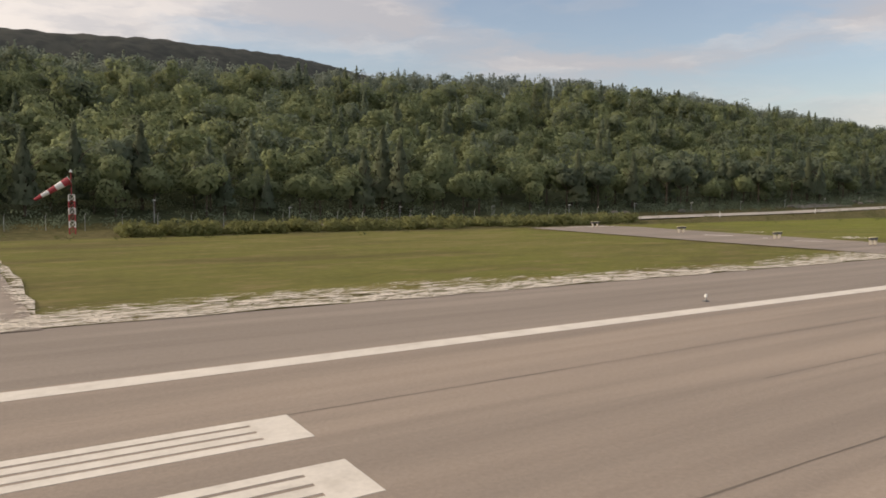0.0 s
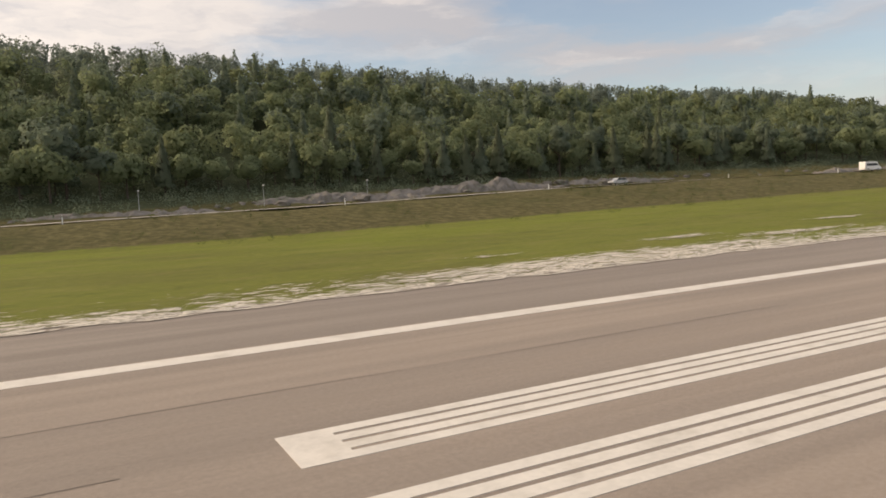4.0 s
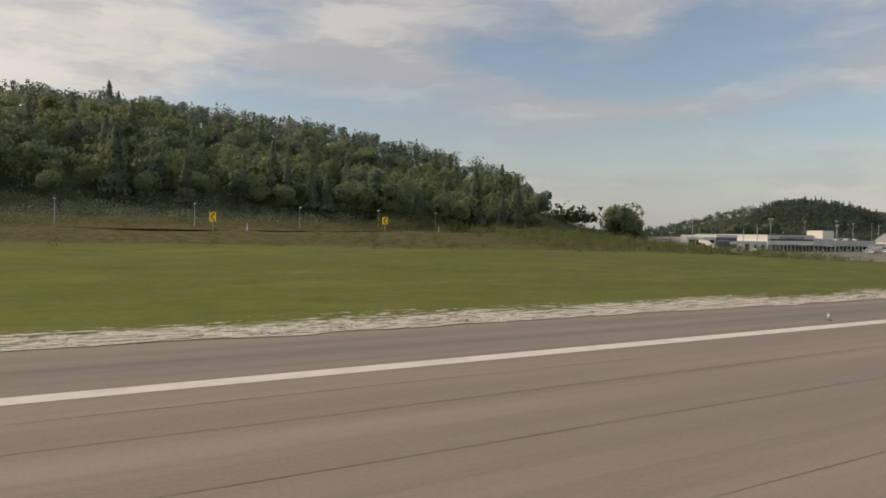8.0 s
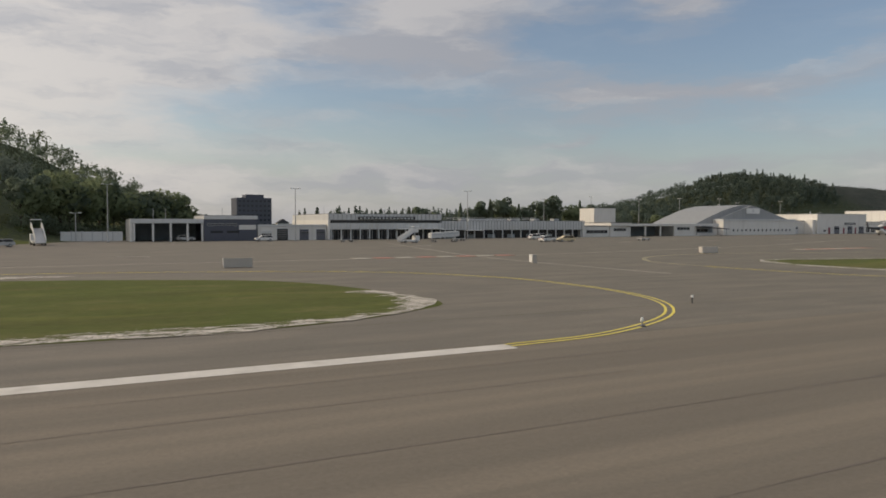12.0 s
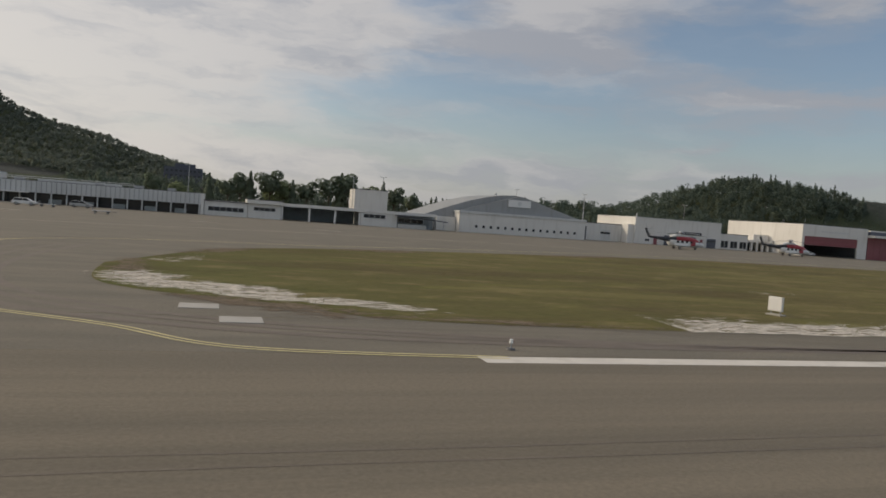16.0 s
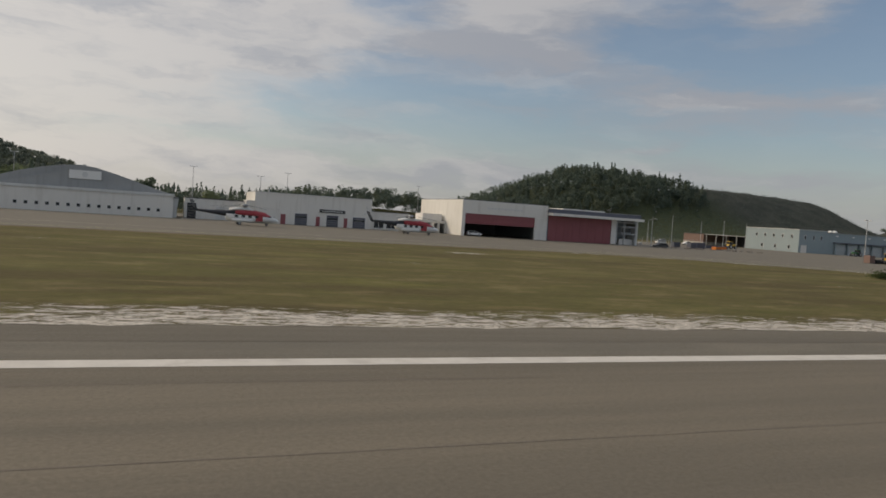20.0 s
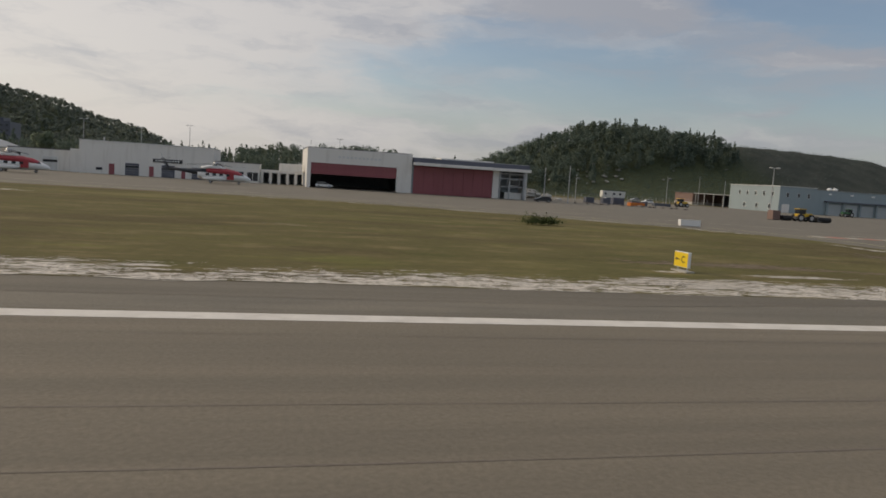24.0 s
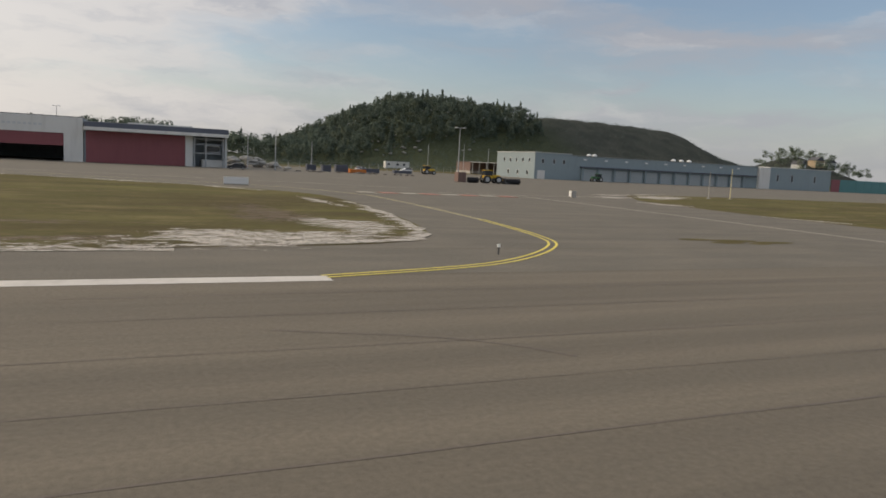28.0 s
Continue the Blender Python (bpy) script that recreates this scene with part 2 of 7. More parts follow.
def grass_nodes(k, pos):
    broad = k.noise(pos, 0.035, 4)
    mid = k.noise(k.scaled(pos, (0.4, 1.0, 1.0)), 0.22, 6, 0.6)
    fine = k.noise(k.scaled(pos, (0.45, 1.0, 1.0)), 3.2, 7, 0.72)
    x = k.n("ShaderNodeSeparateXYZ")
    k.link(pos, x.inputs[0])
    # lusher turf beside the first half of the runway, drier by the apron
    dry = k.math("ADD", k.ramp(x.outputs[0], 830.0, 900.0, 0.0, 0.62), k.math("MULTIPLY", broad, 0.75), clamp=True)
    dry = k.math("ADD", dry, k.ramp(x.outputs[0], 150.0, 20.0, 0.0, 0.35), clamp=True)
    lush = k.mix(k.ramp(x.outputs[0], 380.0, 720.0), rgb(0.160, 0.196, 0.026), rgb(0.088, 0.124, 0.028))
    c = k.mix(dry, lush, rgb(0.128, 0.110, 0.046))
    c = k.mix(k.math("MULTIPLY", k.ramp(mid, 0.52, 0.74), 0.55), c, rgb(0.115, 0.115, 0.032))
    c = k.mix(k.math("MULTIPLY", k.ramp(mid, 0.46, 0.30), 0.4), c, rgb(0.205, 0.205, 0.055))
    worn = k.noise(k.scaled(pos, (0.45, 1.0, 1.0)), 0.38, 8, 0.7)
    dryness = k.math("ADD", k.ramp(x.outputs[0], 700.0, 880.0, 0.25, 0.75), k.ramp(x.outputs[0], 150.0, 60.0, 0.0, 0.4), clamp=True)
    c = k.mix(k.math("MULTIPLY", k.ramp(worn, 0.50, 0.66), dryness), c, rgb(0.22, 0.175, 0.085))
    c = k.mix(k.math("MULTIPLY", k.ramp(worn, 0.47, 0.30), 0.5), c, rgb(0.072, 0.082, 0.024))
    patch = k.noise(k.scaled(pos, (0.30, 1.0, 1.0)), 0.11, 5, 0.65)
    c = k.mix(k.math("MULTIPLY", k.ramp(patch, 0.50, 0.62), k.math("MULTIPLY", dryness, 0.75)), c, rgb(0.092, 0.072, 0.036))
    c = k.mix(k.math("MULTIPLY", k.ramp(patch, 0.46, 0.34), k.math("MULTIPLY", dryness, 0.6)), c, rgb(0.200, 0.172, 0.070))
    g = k.n("ShaderNodeVectorMath", operation="SCALE")
    k.link(c, g.inputs[0])
    k.put(g.inputs["Scale"], k.math("MULTIPLY_ADD", fine, 1.1, 0.5))
    return g.outputs[0], fine, x


def ground_build(k, pos):
    turf, fine, x = grass_nodes(k, pos)
    slope = k.noise(pos, 0.09, 5)
    tuss = k.noise(pos, 0.9, 6, 0.65)
    at = k.n("ShaderNodeAttribute", attribute_name="cover")
    s = k.n("ShaderNodeSeparateColor")
    k.link(at.outputs["Color"], s.inputs[0])
    rough = k.mix(k.ramp(tuss, 0.35, 0.68), rgb(0.075, 0.070, 0.028), rgb(0.150, 0.128, 0.058))
    rough = k.mix(k.math("MULTIPLY", k.ramp(slope, 0.5, 0.7), 0.6), rough, rgb(0.062, 0.068, 0.022))
    wood = k.mix(k.ramp(tuss, 0.4, 0.65), rgb(0.050, 0.060, 0.032), rgb(0.080, 0.092, 0.048))
    edge = k.math("MULTIPLY_ADD", k.math("SUBTRACT", tuss, 0.5), 0.9, 0.0)
    c = k.mix(k.ramp(k.math("ADD", s.outputs[0], edge), 0.35, 0.65), turf, rough)
    c = k.mix(k.ramp(k.math("ADD", s.outputs[1], edge), 0.40, 0.60), c, wood)
    heath = k.mix(k.ramp(slope, 0.35, 0.65), rgb(0.040, 0.046, 0.043), rgb(0.066, 0.070, 0.062))
    c = k.mix(s.outputs[2], c, heath)
    return c, k.math("ADD", fine, tuss), 0.08


M["ground"] = material("grass_ground", ground_build, 0.95, 0.0, 0.1)


def gravel_build(k, pos, low=(0.19, 0.165, 0.125), high=(0.74, 0.68, 0.59)):
    turf, fine, x = grass_nodes(k, pos)
    uv = k.n("ShaderNodeUVMap")
    s = k.n("ShaderNodeSeparateXYZ")
    k.link(uv.outputs[0], s.inputs[0])
    clump = k.noise(k.scaled(pos, (0.36, 1.0, 1.0)), 1.7, 9, 0.8)
    patchy = k.noise(k.scaled(pos, (0.5, 1.0, 1.0)), 0.14, 4)
    stones = k.noise(k.scaled(pos, (0.6, 1.0, 1.0)), 8.0, 6, 0.75)
    v = k.math("ADD", s.outputs[1], k.math("MULTIPLY", k.math("SUBTRACT", clump, 0.5), 4.2))
    v = k.math("ADD", v, k.math("MULTIPLY", k.math("SUBTRACT", patchy, 0.5), 2.2))
    f = k.ramp(v, 0.50, 0.60, 1.0, 0.0)
    # weeds and bare dirt break the stones up
    gaps = k.noise(k.scaled(pos, (0.30, 1.0, 1.0)), 2.6, 9, 0.78)
    f = k.math("MULTIPLY", f, k.ramp(gaps, 0.42, 0.49))
    grit = k.mix(k.ramp(stones, 0.38, 0.52), rgb(*low), rgb(*high))
    grit = k.mix(k.math("MULTIPLY", k.ramp(clump, 0.40, 0.62), 0.18), grit, turf)
    return grit, stones, 0.05, None, f


M["gravel"] = material("pale_gravel", gravel_build, 0.95, 0.0, 0.1)
M["dirt"] = material("bare_brown_earth", lambda k, pos: gravel_build(k, pos, (0.120, 0.092, 0.064), (0.235, 0.185, 0.135)), 0.95, 0.0, 0.1)


def leaf_material(name, dark, light):
    def build(k, pos):
        isl = k.n("ShaderNodeNewGeometry").outputs["Random Per Island"]
        at = k.n("ShaderNodeAttribute", attribute_name="tint")
        s = k.n("ShaderNodeSeparateColor")
        k.link(at.outputs["Color"], s.inputs[0])
        ob = k.n("ShaderNodeObjectInfo").outputs["Random"]
        f = k.math("MULTIPLY_ADD", isl, 0.10, k.math("MULTIPLY", s.outputs[0], 0.8), clamp=True)
        f = k.math("MULTIPLY_ADD", ob, 0.2, k.math("SUBTRACT", f, 0.1), clamp=True)
        c = k.mix(f, rgb(*dark), rgb(*light))
        c = k.mix(k.math("MULTIPLY", k.ramp(s.outputs[1], 0.75, 1.0), 0.3), c, rgb(0.15, 0.14, 0.05))
        return (c,)
    m = material(name, build, 0.75, 0.0, 0.15)
    # thin leaves let a share of the light through
    k = m.node_tree
    bsdf = [n for n in k.nodes if n.type == "BSDF_PRINCIPLED"][0]
    out = [n for n in k.nodes if n.type == "OUTPUT_MATERIAL"][0]
    thin, both = k.nodes.new("ShaderNodeBsdfTranslucent"), k.nodes.new("ShaderNodeMixShader")
    both.inputs[0].default_value = 0.55
    k.links.new(bsdf.inputs["Base Color"].links[0].from_socket, thin.inputs[0])
    k.links.new(bsdf.outputs[0], both.inputs[1]), k.links.new(thin.outputs[0], both.inputs[2]), k.links.new(both.outputs[0], out.inputs[0])
    return m


M["leaf"] = leaf_material("broadleaf_foliage", (0.206, 0.250, 0.144), (0.276, 0.318, 0.168))
M["needle"] = leaf_material("conifer_foliage", (0.172, 0.216, 0.156), (0.230, 0.276, 0.188))
M["bush"] = leaf_material("bush_foliage", (0.070, 0.092, 0.036), (0.138, 0.158, 0.062))
# distance haze put into the far and ridge leaf colours: bluer, less contrast
M["far_leaf"] = leaf_material("hazed_far_foliage", (0.165, 0.195, 0.165), (0.225, 0.258, 0.205))
M["ridge_leaf"] = leaf_material("hazed_ridge_foliage", (0.172, 0.212, 0.180), (0.222, 0.264, 0.212))
M["knoll_leaf"] = leaf_material("dark_pine_foliage", (0.104, 0.138, 0.114), (0.150, 0.190, 0.146))
M["slope_leaf"] = leaf_material("green_thicket_foliage", (0.125, 0.150, 0.060), (0.215, 0.235, 0.098))
M["tall_grass"] = leaf_material("tall_rough_grass", (0.185, 0.200, 0.085), (0.285, 0.295, 0.130))
M["bark"] = plain("bark", (0.085, 0.066, 0.050), 0.9, var=0.4, scale=3)
M["white_clad"] = plain("white_cladding", (0.71, 0.695, 0.655), 0.55, var=0.07, scale=0.3, dirt=0.18)
M["grey_clad"] = plain("pale_grey_cladding", (0.60, 0.61, 0.60), 0.5, var=0.08, scale=0.3, dirt=0.2)
M["dark_clad"] = plain("dark_cladding", (0.090, 0.098, 0.125), 0.5, var=0.15, scale=0.5)
M["roof_grey"] = plain("grey_roofing", (0.30, 0.31, 0.31), 0.6, var=0.12, scale=0.4, dirt=0.2)
M["roof_felt"] = plain("dark_roofing_felt", (0.11, 0.11, 0.115), 0.8, var=0.2, scale=0.6)
M["blue_clad"] = plain("blue_grey_cladding", (0.262, 0.322, 0.342), 0.5, var=0.08, scale=0.3, dirt=0.1)
M["blue_panel"] = plain("pale_blue_panel", (0.39, 0.425, 0.43), 0.45, var=0.08, scale=0.4)
M["red_door"] = plain("dark_red_door_panel", (0.27, 0.085, 0.095), 0.5, var=0.12, scale=0.5, dirt=0.15)
M["red_paint"] = plain("red_paint", (0.36, 0.045, 0.055), 0.4, var=0.08)
M["white_paint"] = plain("white_paint", (0.72, 0.72, 0.70), 0.35, var=0.06)
M["dark_paint"] = plain("dark_paint", (0.030, 0.033, 0.038), 0.3, var=0.15)
M["silver_paint"] = plain("silver_paint", (0.42, 0.43, 0.44), 0.3, 0.5, var=0.05)
M["green_paint"] = plain("green_paint", (0.05, 0.16, 0.07), 0.4, var=0.1)
M["yellow_paint"] = plain("machine_yellow_paint", (0.60, 0.38, 0.03), 0.4, var=0.1, dirt=0.2)
M["sign_yellow"] = plain("sign_yellow", (0.75, 0.53, 0.02), 0.45, var=0.04)
M["sign_cream"] = plain("sun_bleached_sign", (0.70, 0.62, 0.36), 0.5, var=0.06)
M["board_grey"] = plain("grimy_grey_board", (0.52, 0.485, 0.44), 0.8, var=0.15, dirt=0.2)
M["cream_paint"] = plain("cream_paint", (0.62, 0.52, 0.34), 0.4, var=0.08)
M["orange_paint"] = plain("orange_paint", (0.55, 0.17, 0.03), 0.45, var=0.1, dirt=0.2)
M["black"] = plain("black_paint", (0.02, 0.02, 0.02), 0.5, var=0.1)
M["rubber"] = plain("rubber", (0.025, 0.025, 0.026), 0.85, var=0.2)
M["steel"] = plain("galvanised_steel", (0.42, 0.43, 0.44), 0.45, 0.6, var=0.15)
M["dark_steel"] = plain("dark_steel", (0.12, 0.12, 0.12), 0.5, 0.5, var=0.15)
M["concrete"] = plain("concrete", (0.42, 0.40, 0.36), 0.85, var=0.15, scale=0.8, dirt=0.25)
M["brick"] = plain("brown_brick", (0.20, 0.135, 0.115), 0.85, var=0.2, scale=2)
M["teal_clad"] = plain("teal_sheet_metal", (0.09, 0.24, 0.24), 0.5, var=0.1, scale=0.4)
M["wood_pale"] = plain("pale_timber", (0.42, 0.33, 0.22), 0.8, var=0.2)
M["lens"] = plain("lamp_glass", (0.75, 0.76, 0.74), 0.2, var=0.02)
M["orange_lens"] = plain("orange_lens", (0.6, 0.16, 0.03), 0.25, var=0.05)
M["rubble"] = plain("pale_broken_rubble", (0.34, 0.335, 0.31), 0.9, var=0.5, scale=0.9, dirt=0.3)
M["rock"] = plain("grey_rock", (0.19, 0.172, 0.15), 0.9, var=0.9, scale=0.9, dirt=0.6)


def glass_build(k, pos):
    a = k.noise(pos, 0.5, 3)
    return k.mix(a, rgb(0.016, 0.020, 0.026), rgb(0.045, 0.052, 0.060)), None, None, 0.08


M["glass"] = material("dark_window_glass", glass_build, 0.08, 0.0, 0.6)
# darker grey for bay backs, recesses and hangar insides, shade included in the colour
M["interior"] = plain("shaded_interior", (0.30, 0.34, 0.36), 0.9, var=0.3)

# ---------------------------------------------------------------- helpers for meshes
def mesh_object(name, bm, mat, parent=None, smooth=False):
    me = bpy.data.meshes.new(name)
    bm.to_mesh(me)
    bm.free()
    me.materials.append(M[mat] if isinstance(mat, str) else mat)
    if smooth:
        me.shade_smooth()
    ob = new(name, me)
    ob.parent = parent
    return ob


def part(name, bm, mat, parent, label="", smooth=False):
    ob = mesh_object(name, bm, mat, parent, smooth)
    return tagged(ob, label) if label else ob


def thing(name, label, category, group="", at=(0, 0, 0), turn=0.0):
    ob = new(name)
    ob.empty_display_size = 0.3
    ob.matrix_basis = pose(at[0], at[1], at[2], 0, 0, turn)
    return tagged(ob, label, category, group)


def box(x0, x1, y0, y1, z0, z1, bm=None, bevel=0.0):
    bm = bm or bmesh.new()
    m = Matrix.LocRotScale(((x0 + x1) / 2, (y0 + y1) / 2, (z0 + z1) / 2), None, (abs(x1 - x0), abs(y1 - y0), abs(z1 - z0)))
    made = bmesh.ops.create_cube(bm, size=1.0, matrix=m)
    if bevel:
        edges = {e for v in made["verts"] for e in v.link_edges}
        bmesh.ops.bevel(bm, geom=list(edges), offset=bevel, segments=2, affect="EDGES", profile=0.6)
    return bm


def rod(a, b, r0, r1=None, seg=8, bm=None):
    bm = bm or bmesh.new()
    a, b = Vector(a), Vector(b)
    d = b - a
    m = Matrix.Translation((a + b) / 2) @ d.to_track_quat("Z", "Y").to_matrix().to_4x4()
    bmesh.ops.create_cone(bm, cap_ends=True, segments=seg, radius1=r0, radius2=r0 if r1 is None else r1, depth=d.length, matrix=m)
    return bm


def extrude_profile(pts, y0, y1, bm=None, bevel=0.0):
    """A closed outline in x and z, drawn out along y."""
    bm = bm or bmesh.new()
    a = [bm.verts.new((x, y0, z)) for x, z in pts]
    b = [bm.verts.new((x, y1, z)) for x, z in pts]
    n = len(pts)
    bm.faces.new(a), bm.faces.new(b[::-1])
    for i in range(n):
        bm.faces.new((a[i], b[i], b[(i + 1) % n], a[(i + 1) % n]))
    bmesh.ops.recalc_face_normals(bm, faces=bm.faces)
    if bevel:
        bmesh.ops.bevel(bm, geom=list(bm.edges), offset=bevel, segments=2, affect="EDGES")
    return bm


# ---------------------------------------------------------------- the lie of the land
ROAD_X = (-400, 0, 80, 157, 238, 282, 320, 363, 409, 470, 528, 555, 585, 612, 640, 670, 700)
ROAD_Y = (84, 87, 90, 94, 97.5, 100, 105.5, 111, 114, 105, 95, 98, 107.5, 121, 142, 172, 210)
ROAD_Z = (0.0, 0.0, 0.1, 0.8, 2.2, 2.8, 3.2, 4.0, 4.4, 4.4, 4.3, 4.3, 4.6, 4.9, 5.0, 5.0, 5.0)
TURF_X = (-400, 40, 120, 200, 300, 420, 470, 560, 620, 670, 720)
TURF_Z = (0.0, 0.0, 0.0, 0.0, 0.1, 1.3, 2.5, 2.6, 2.0, 0.7, 0.0)
RIDGE_X = (-500, 0, 60, 100, 140, 180, 220, 260, 300, 350, 400, 450, 500, 550, 600, 640, 660, 690, 702, 712, 722, 735)
RIDGE_Z = (32, 33, 34.2, 35.9, 37.6, 40.4, 41.3, 39.8, 38.6, 36.2, 33, 30.8, 29.8, 31.6, 31.6, 27.4, 23.0, 16.4, 13.4, 9.6, 2, 0)
MOUNT_X = (-900, -300, 14, 50, 89, 131, 176, 226, 263, 302, 360, 430)
MOUNT_Z = (90, 100, 105.5, 106.5, 108, 108, 106, 103, 99, 92, 66, 0)
BACK_X = (600, 694, 708, 721, 732, 747, 760, 772, 780, 790)
BACK_Z = (31, 31, 28, 22, 18, 13, 10.5, 8, 3, 0)
KNOLL_X = (1125, 1142, 1165, 1190, 1215, 1245, 1275, 1303, 1330, 1380, 1430, 1453, 1480, 1510, 1545)
KNOLL_Z = (0, 1, 11, 24.5, 34.5, 38.4, 35, 35.2, 39, 38.2, 36, 24, 17, 9, 0)
FAR_X = (-1600, -400, 200, 329, 410, 493, 536, 560, 581, 625, 671, 717, 767, 815, 850, 885, 905)
FAR_Z = (105, 124, 144, 150, 140, 127, 114, 100, 86.5, 74, 68, 62.5, 54, 42, 26, 9, 0)


def step(a, b, v):
    t = np.clip((v - a) / (b - a), 0.0, 1.0)
    return t * t * (3 - 2 * t)


def ground_z(x, y):
    x, y = np.asarray(x, float), np.asarray(y, float)
    ry, rz, tz = np.interp(x, ROAD_X, ROAD_Y), np.interp(x, ROAD_X, ROAD_Z), np.interp(x, TURF_X, TURF_Z)
    left = tz * step(34, 76, y) + (rz - tz) * step(76, ry - 2.5, np.maximum(y, 76))
    left = left + 1.2 * step(ry + 10, ry + 22, y)
    right = 0.0 * y
    w = step(640, 715, x - 0.25 * np.clip(y - 100, 0, 200))
    z = left * (1 - w) + right * w
    foot = np.minimum(ry, np.interp(x, (600, 660), (150, 140))) + 20
    crest = np.interp(x, (480, 560, 590, 680), (240, 248, 258, 236))
    ridge = np.interp(x, RIDGE_X, RIDGE_Z) * step(foot - 10, np.maximum(foot + 60, crest), y) * (1 - 0.65 * step(300, 420, y))
    back = np.interp(x, BACK_X, BACK_Z) * np.exp(-((y - 330) / 40) ** 2) * step(560, 640, x)
    z = z + np.maximum(ridge, back)
    z = z + np.interp(x, MOUNT_X, MOUNT_Z) * np.exp(-((y - 620) / 130) ** 2)
    z = z + np.interp(x, KNOLL_X, KNOLL_Z) * np.exp(-((y - 440) / np.where(y > 440, 154, 66)) ** 2)
    z = z + np.interp(x, FAR_X, FAR_Z) * np.exp(-((y - 1250) / 230) ** 2)
    z = z + 24 * np.exp(-((x - 1582) / 40) ** 2 - ((y - 450) / 45) ** 2)
    z = z + 7 * np.exp(-((x - 1060) / 70) ** 2 - ((y - 380) / 40) ** 2)
    z = z + 60 * np.exp(-((x - 2600) / 600) ** 2 - ((y - 2600) / 400) ** 2)
    return z


def gz(x, y):
    return float(ground_z(x, y))


def ticks(*runs):
    out = [runs[0][0]]
    for a, b, s in runs:
        n = max(1, int(round((b - a) / s)))
        out += [a + (b - a) * (i + 1) / n for i in range(n)]
    return np.array(out)


gx = ticks((-2500, -300, 60), (-300, 1700, 6), (1700, 2200, 25), (2200, 4600, 100))
gy = ticks((-1500, -60, 60), (-60, 24, 12), (24, 120, 3), (120, 340, 5), (340, 700, 12), (700, 2600, 40), (2600, 4600, 100))
GX, GY = np.meshgrid(gx, gy, indexing="ij")
GZ = ground_z(GX, GY) - 0.06
rs = np.random.RandomState(4)
rough_zone = step(78, 86, GY) * (1 - step(650, 720, GX)) * (GY < 400)
GZ = GZ + rough_zone * rs.uniform(-0.18, 0.18, GZ.shape)
GZ = GZ + step(300, 500, GY) * rs.uniform(-1.0, 1.0, GZ.shape) * (GZ > 6)
ni, nj = GX.shape
verts = np.stack([GX, GY, GZ], -1).reshape(-1, 3)
ii, jj = np.meshgrid(np.arange(ni - 1), np.arange(nj - 1), indexing="ij")
a = (ii * nj + jj).ravel()
faces = np.stack([a, a + nj, a + nj + 1, a + 1], 1)


def fast_mesh(name, verts, faces, smooth=False):
    me = bpy.data.meshes.new(name)
    n, k = len(faces), faces.shape[1]
    me.vertices.add(len(verts)), me.loops.add(n * k), me.polygons.add(n)
    me.vertices.foreach_set("co", np.asarray(verts, np.float32).ravel())
    me.loops.foreach_set("vertex_index", np.asarray(faces, np.int32).ravel())
    me.polygons.foreach_set("loop_start", np.arange(0, n * k, k, dtype=np.int32))
    me.polygons.foreach_set("use_smooth", np.full(n, smooth))
    me.update(calc_edges=True)
    return me


me = fast_mesh("ground", verts, faces, True)
col = me.color_attributes.new("cover", "FLOAT_COLOR", "POINT")
cov = np.zeros((len(verts), 4), np.float32)
VX, VY = verts[:, 0], verts[:, 1]
ryv = np.interp(VX, ROAD_X, ROAD_Y)
cov[:, 0] = step(77, 84, VY) * (1 - step(660, 712, VX)) + step(250, 300, VY) * step(650, 720, VX)
wy = np.minimum(ryv, 138) - np.interp(VX, (250, 400), (10, 0))
cov[:, 1] = step(wy + 20, wy + 30, VY) * (1 - step(700, 760, VX)) + step(np.where(VX > 1090, 286, 330), np.where(VX > 1090, 312, 420), VY) * step(700, 760, VX)
cov[:, 2] = step(430, 500, VY) * (VX < 700) * (VY < 900) + 0.85 * step(1290, 1330, VX) * step(330, 370, VY) * (VY < 700)
cov[:, 3] = 1
col.data.foreach_set("color", np.clip(cov, 0, 1).ravel())
me.materials.append(M["ground"])
tagged(new("ground", me), "mown green airfield grass rising to rough banks and wooded hills", "ground", kind="structure")


def sheet(name, poly, off, mat, step_m=8.0, parent=None):
    """A flat outline laid on the ground, cut finely enough to follow it."""
    bm = bmesh.new()
    f = bm.faces.new([bm.verts.new((x, y, 0)) for x, y in poly])
    if f.normal.z < 0:
        f.normal_flip()
    bm.normal_update()
    xs, ys = [p[0] for p in poly], [p[1] for p in poly]
    for lo, hi, axis in ((min(xs), max(xs), 0), (min(ys), max(ys), 1)):
        v = math.ceil(lo / step_m) * step_m
        while v < hi:
            co, no = ((v, 0, 0), (1, 0, 0)) if axis == 0 else ((0, v, 0), (0, 1, 0))
            bmesh.ops.bisect_plane(bm, geom=bm.verts[:] + bm.edges[:] + bm.faces[:], plane_co=co, plane_no=no)
            v += step_m
    for v in bm.verts:
        v.co.z = gz(v.co.x, v.co.y) + off
    bmesh.ops.recalc_face_normals(bm, faces=bm.faces)
    if sum(f.normal.z for f in bm.faces) < 0:
        bmesh.ops.reverse_faces(bm, faces=bm.faces)
    return mesh_object(name, bm, mat, parent)


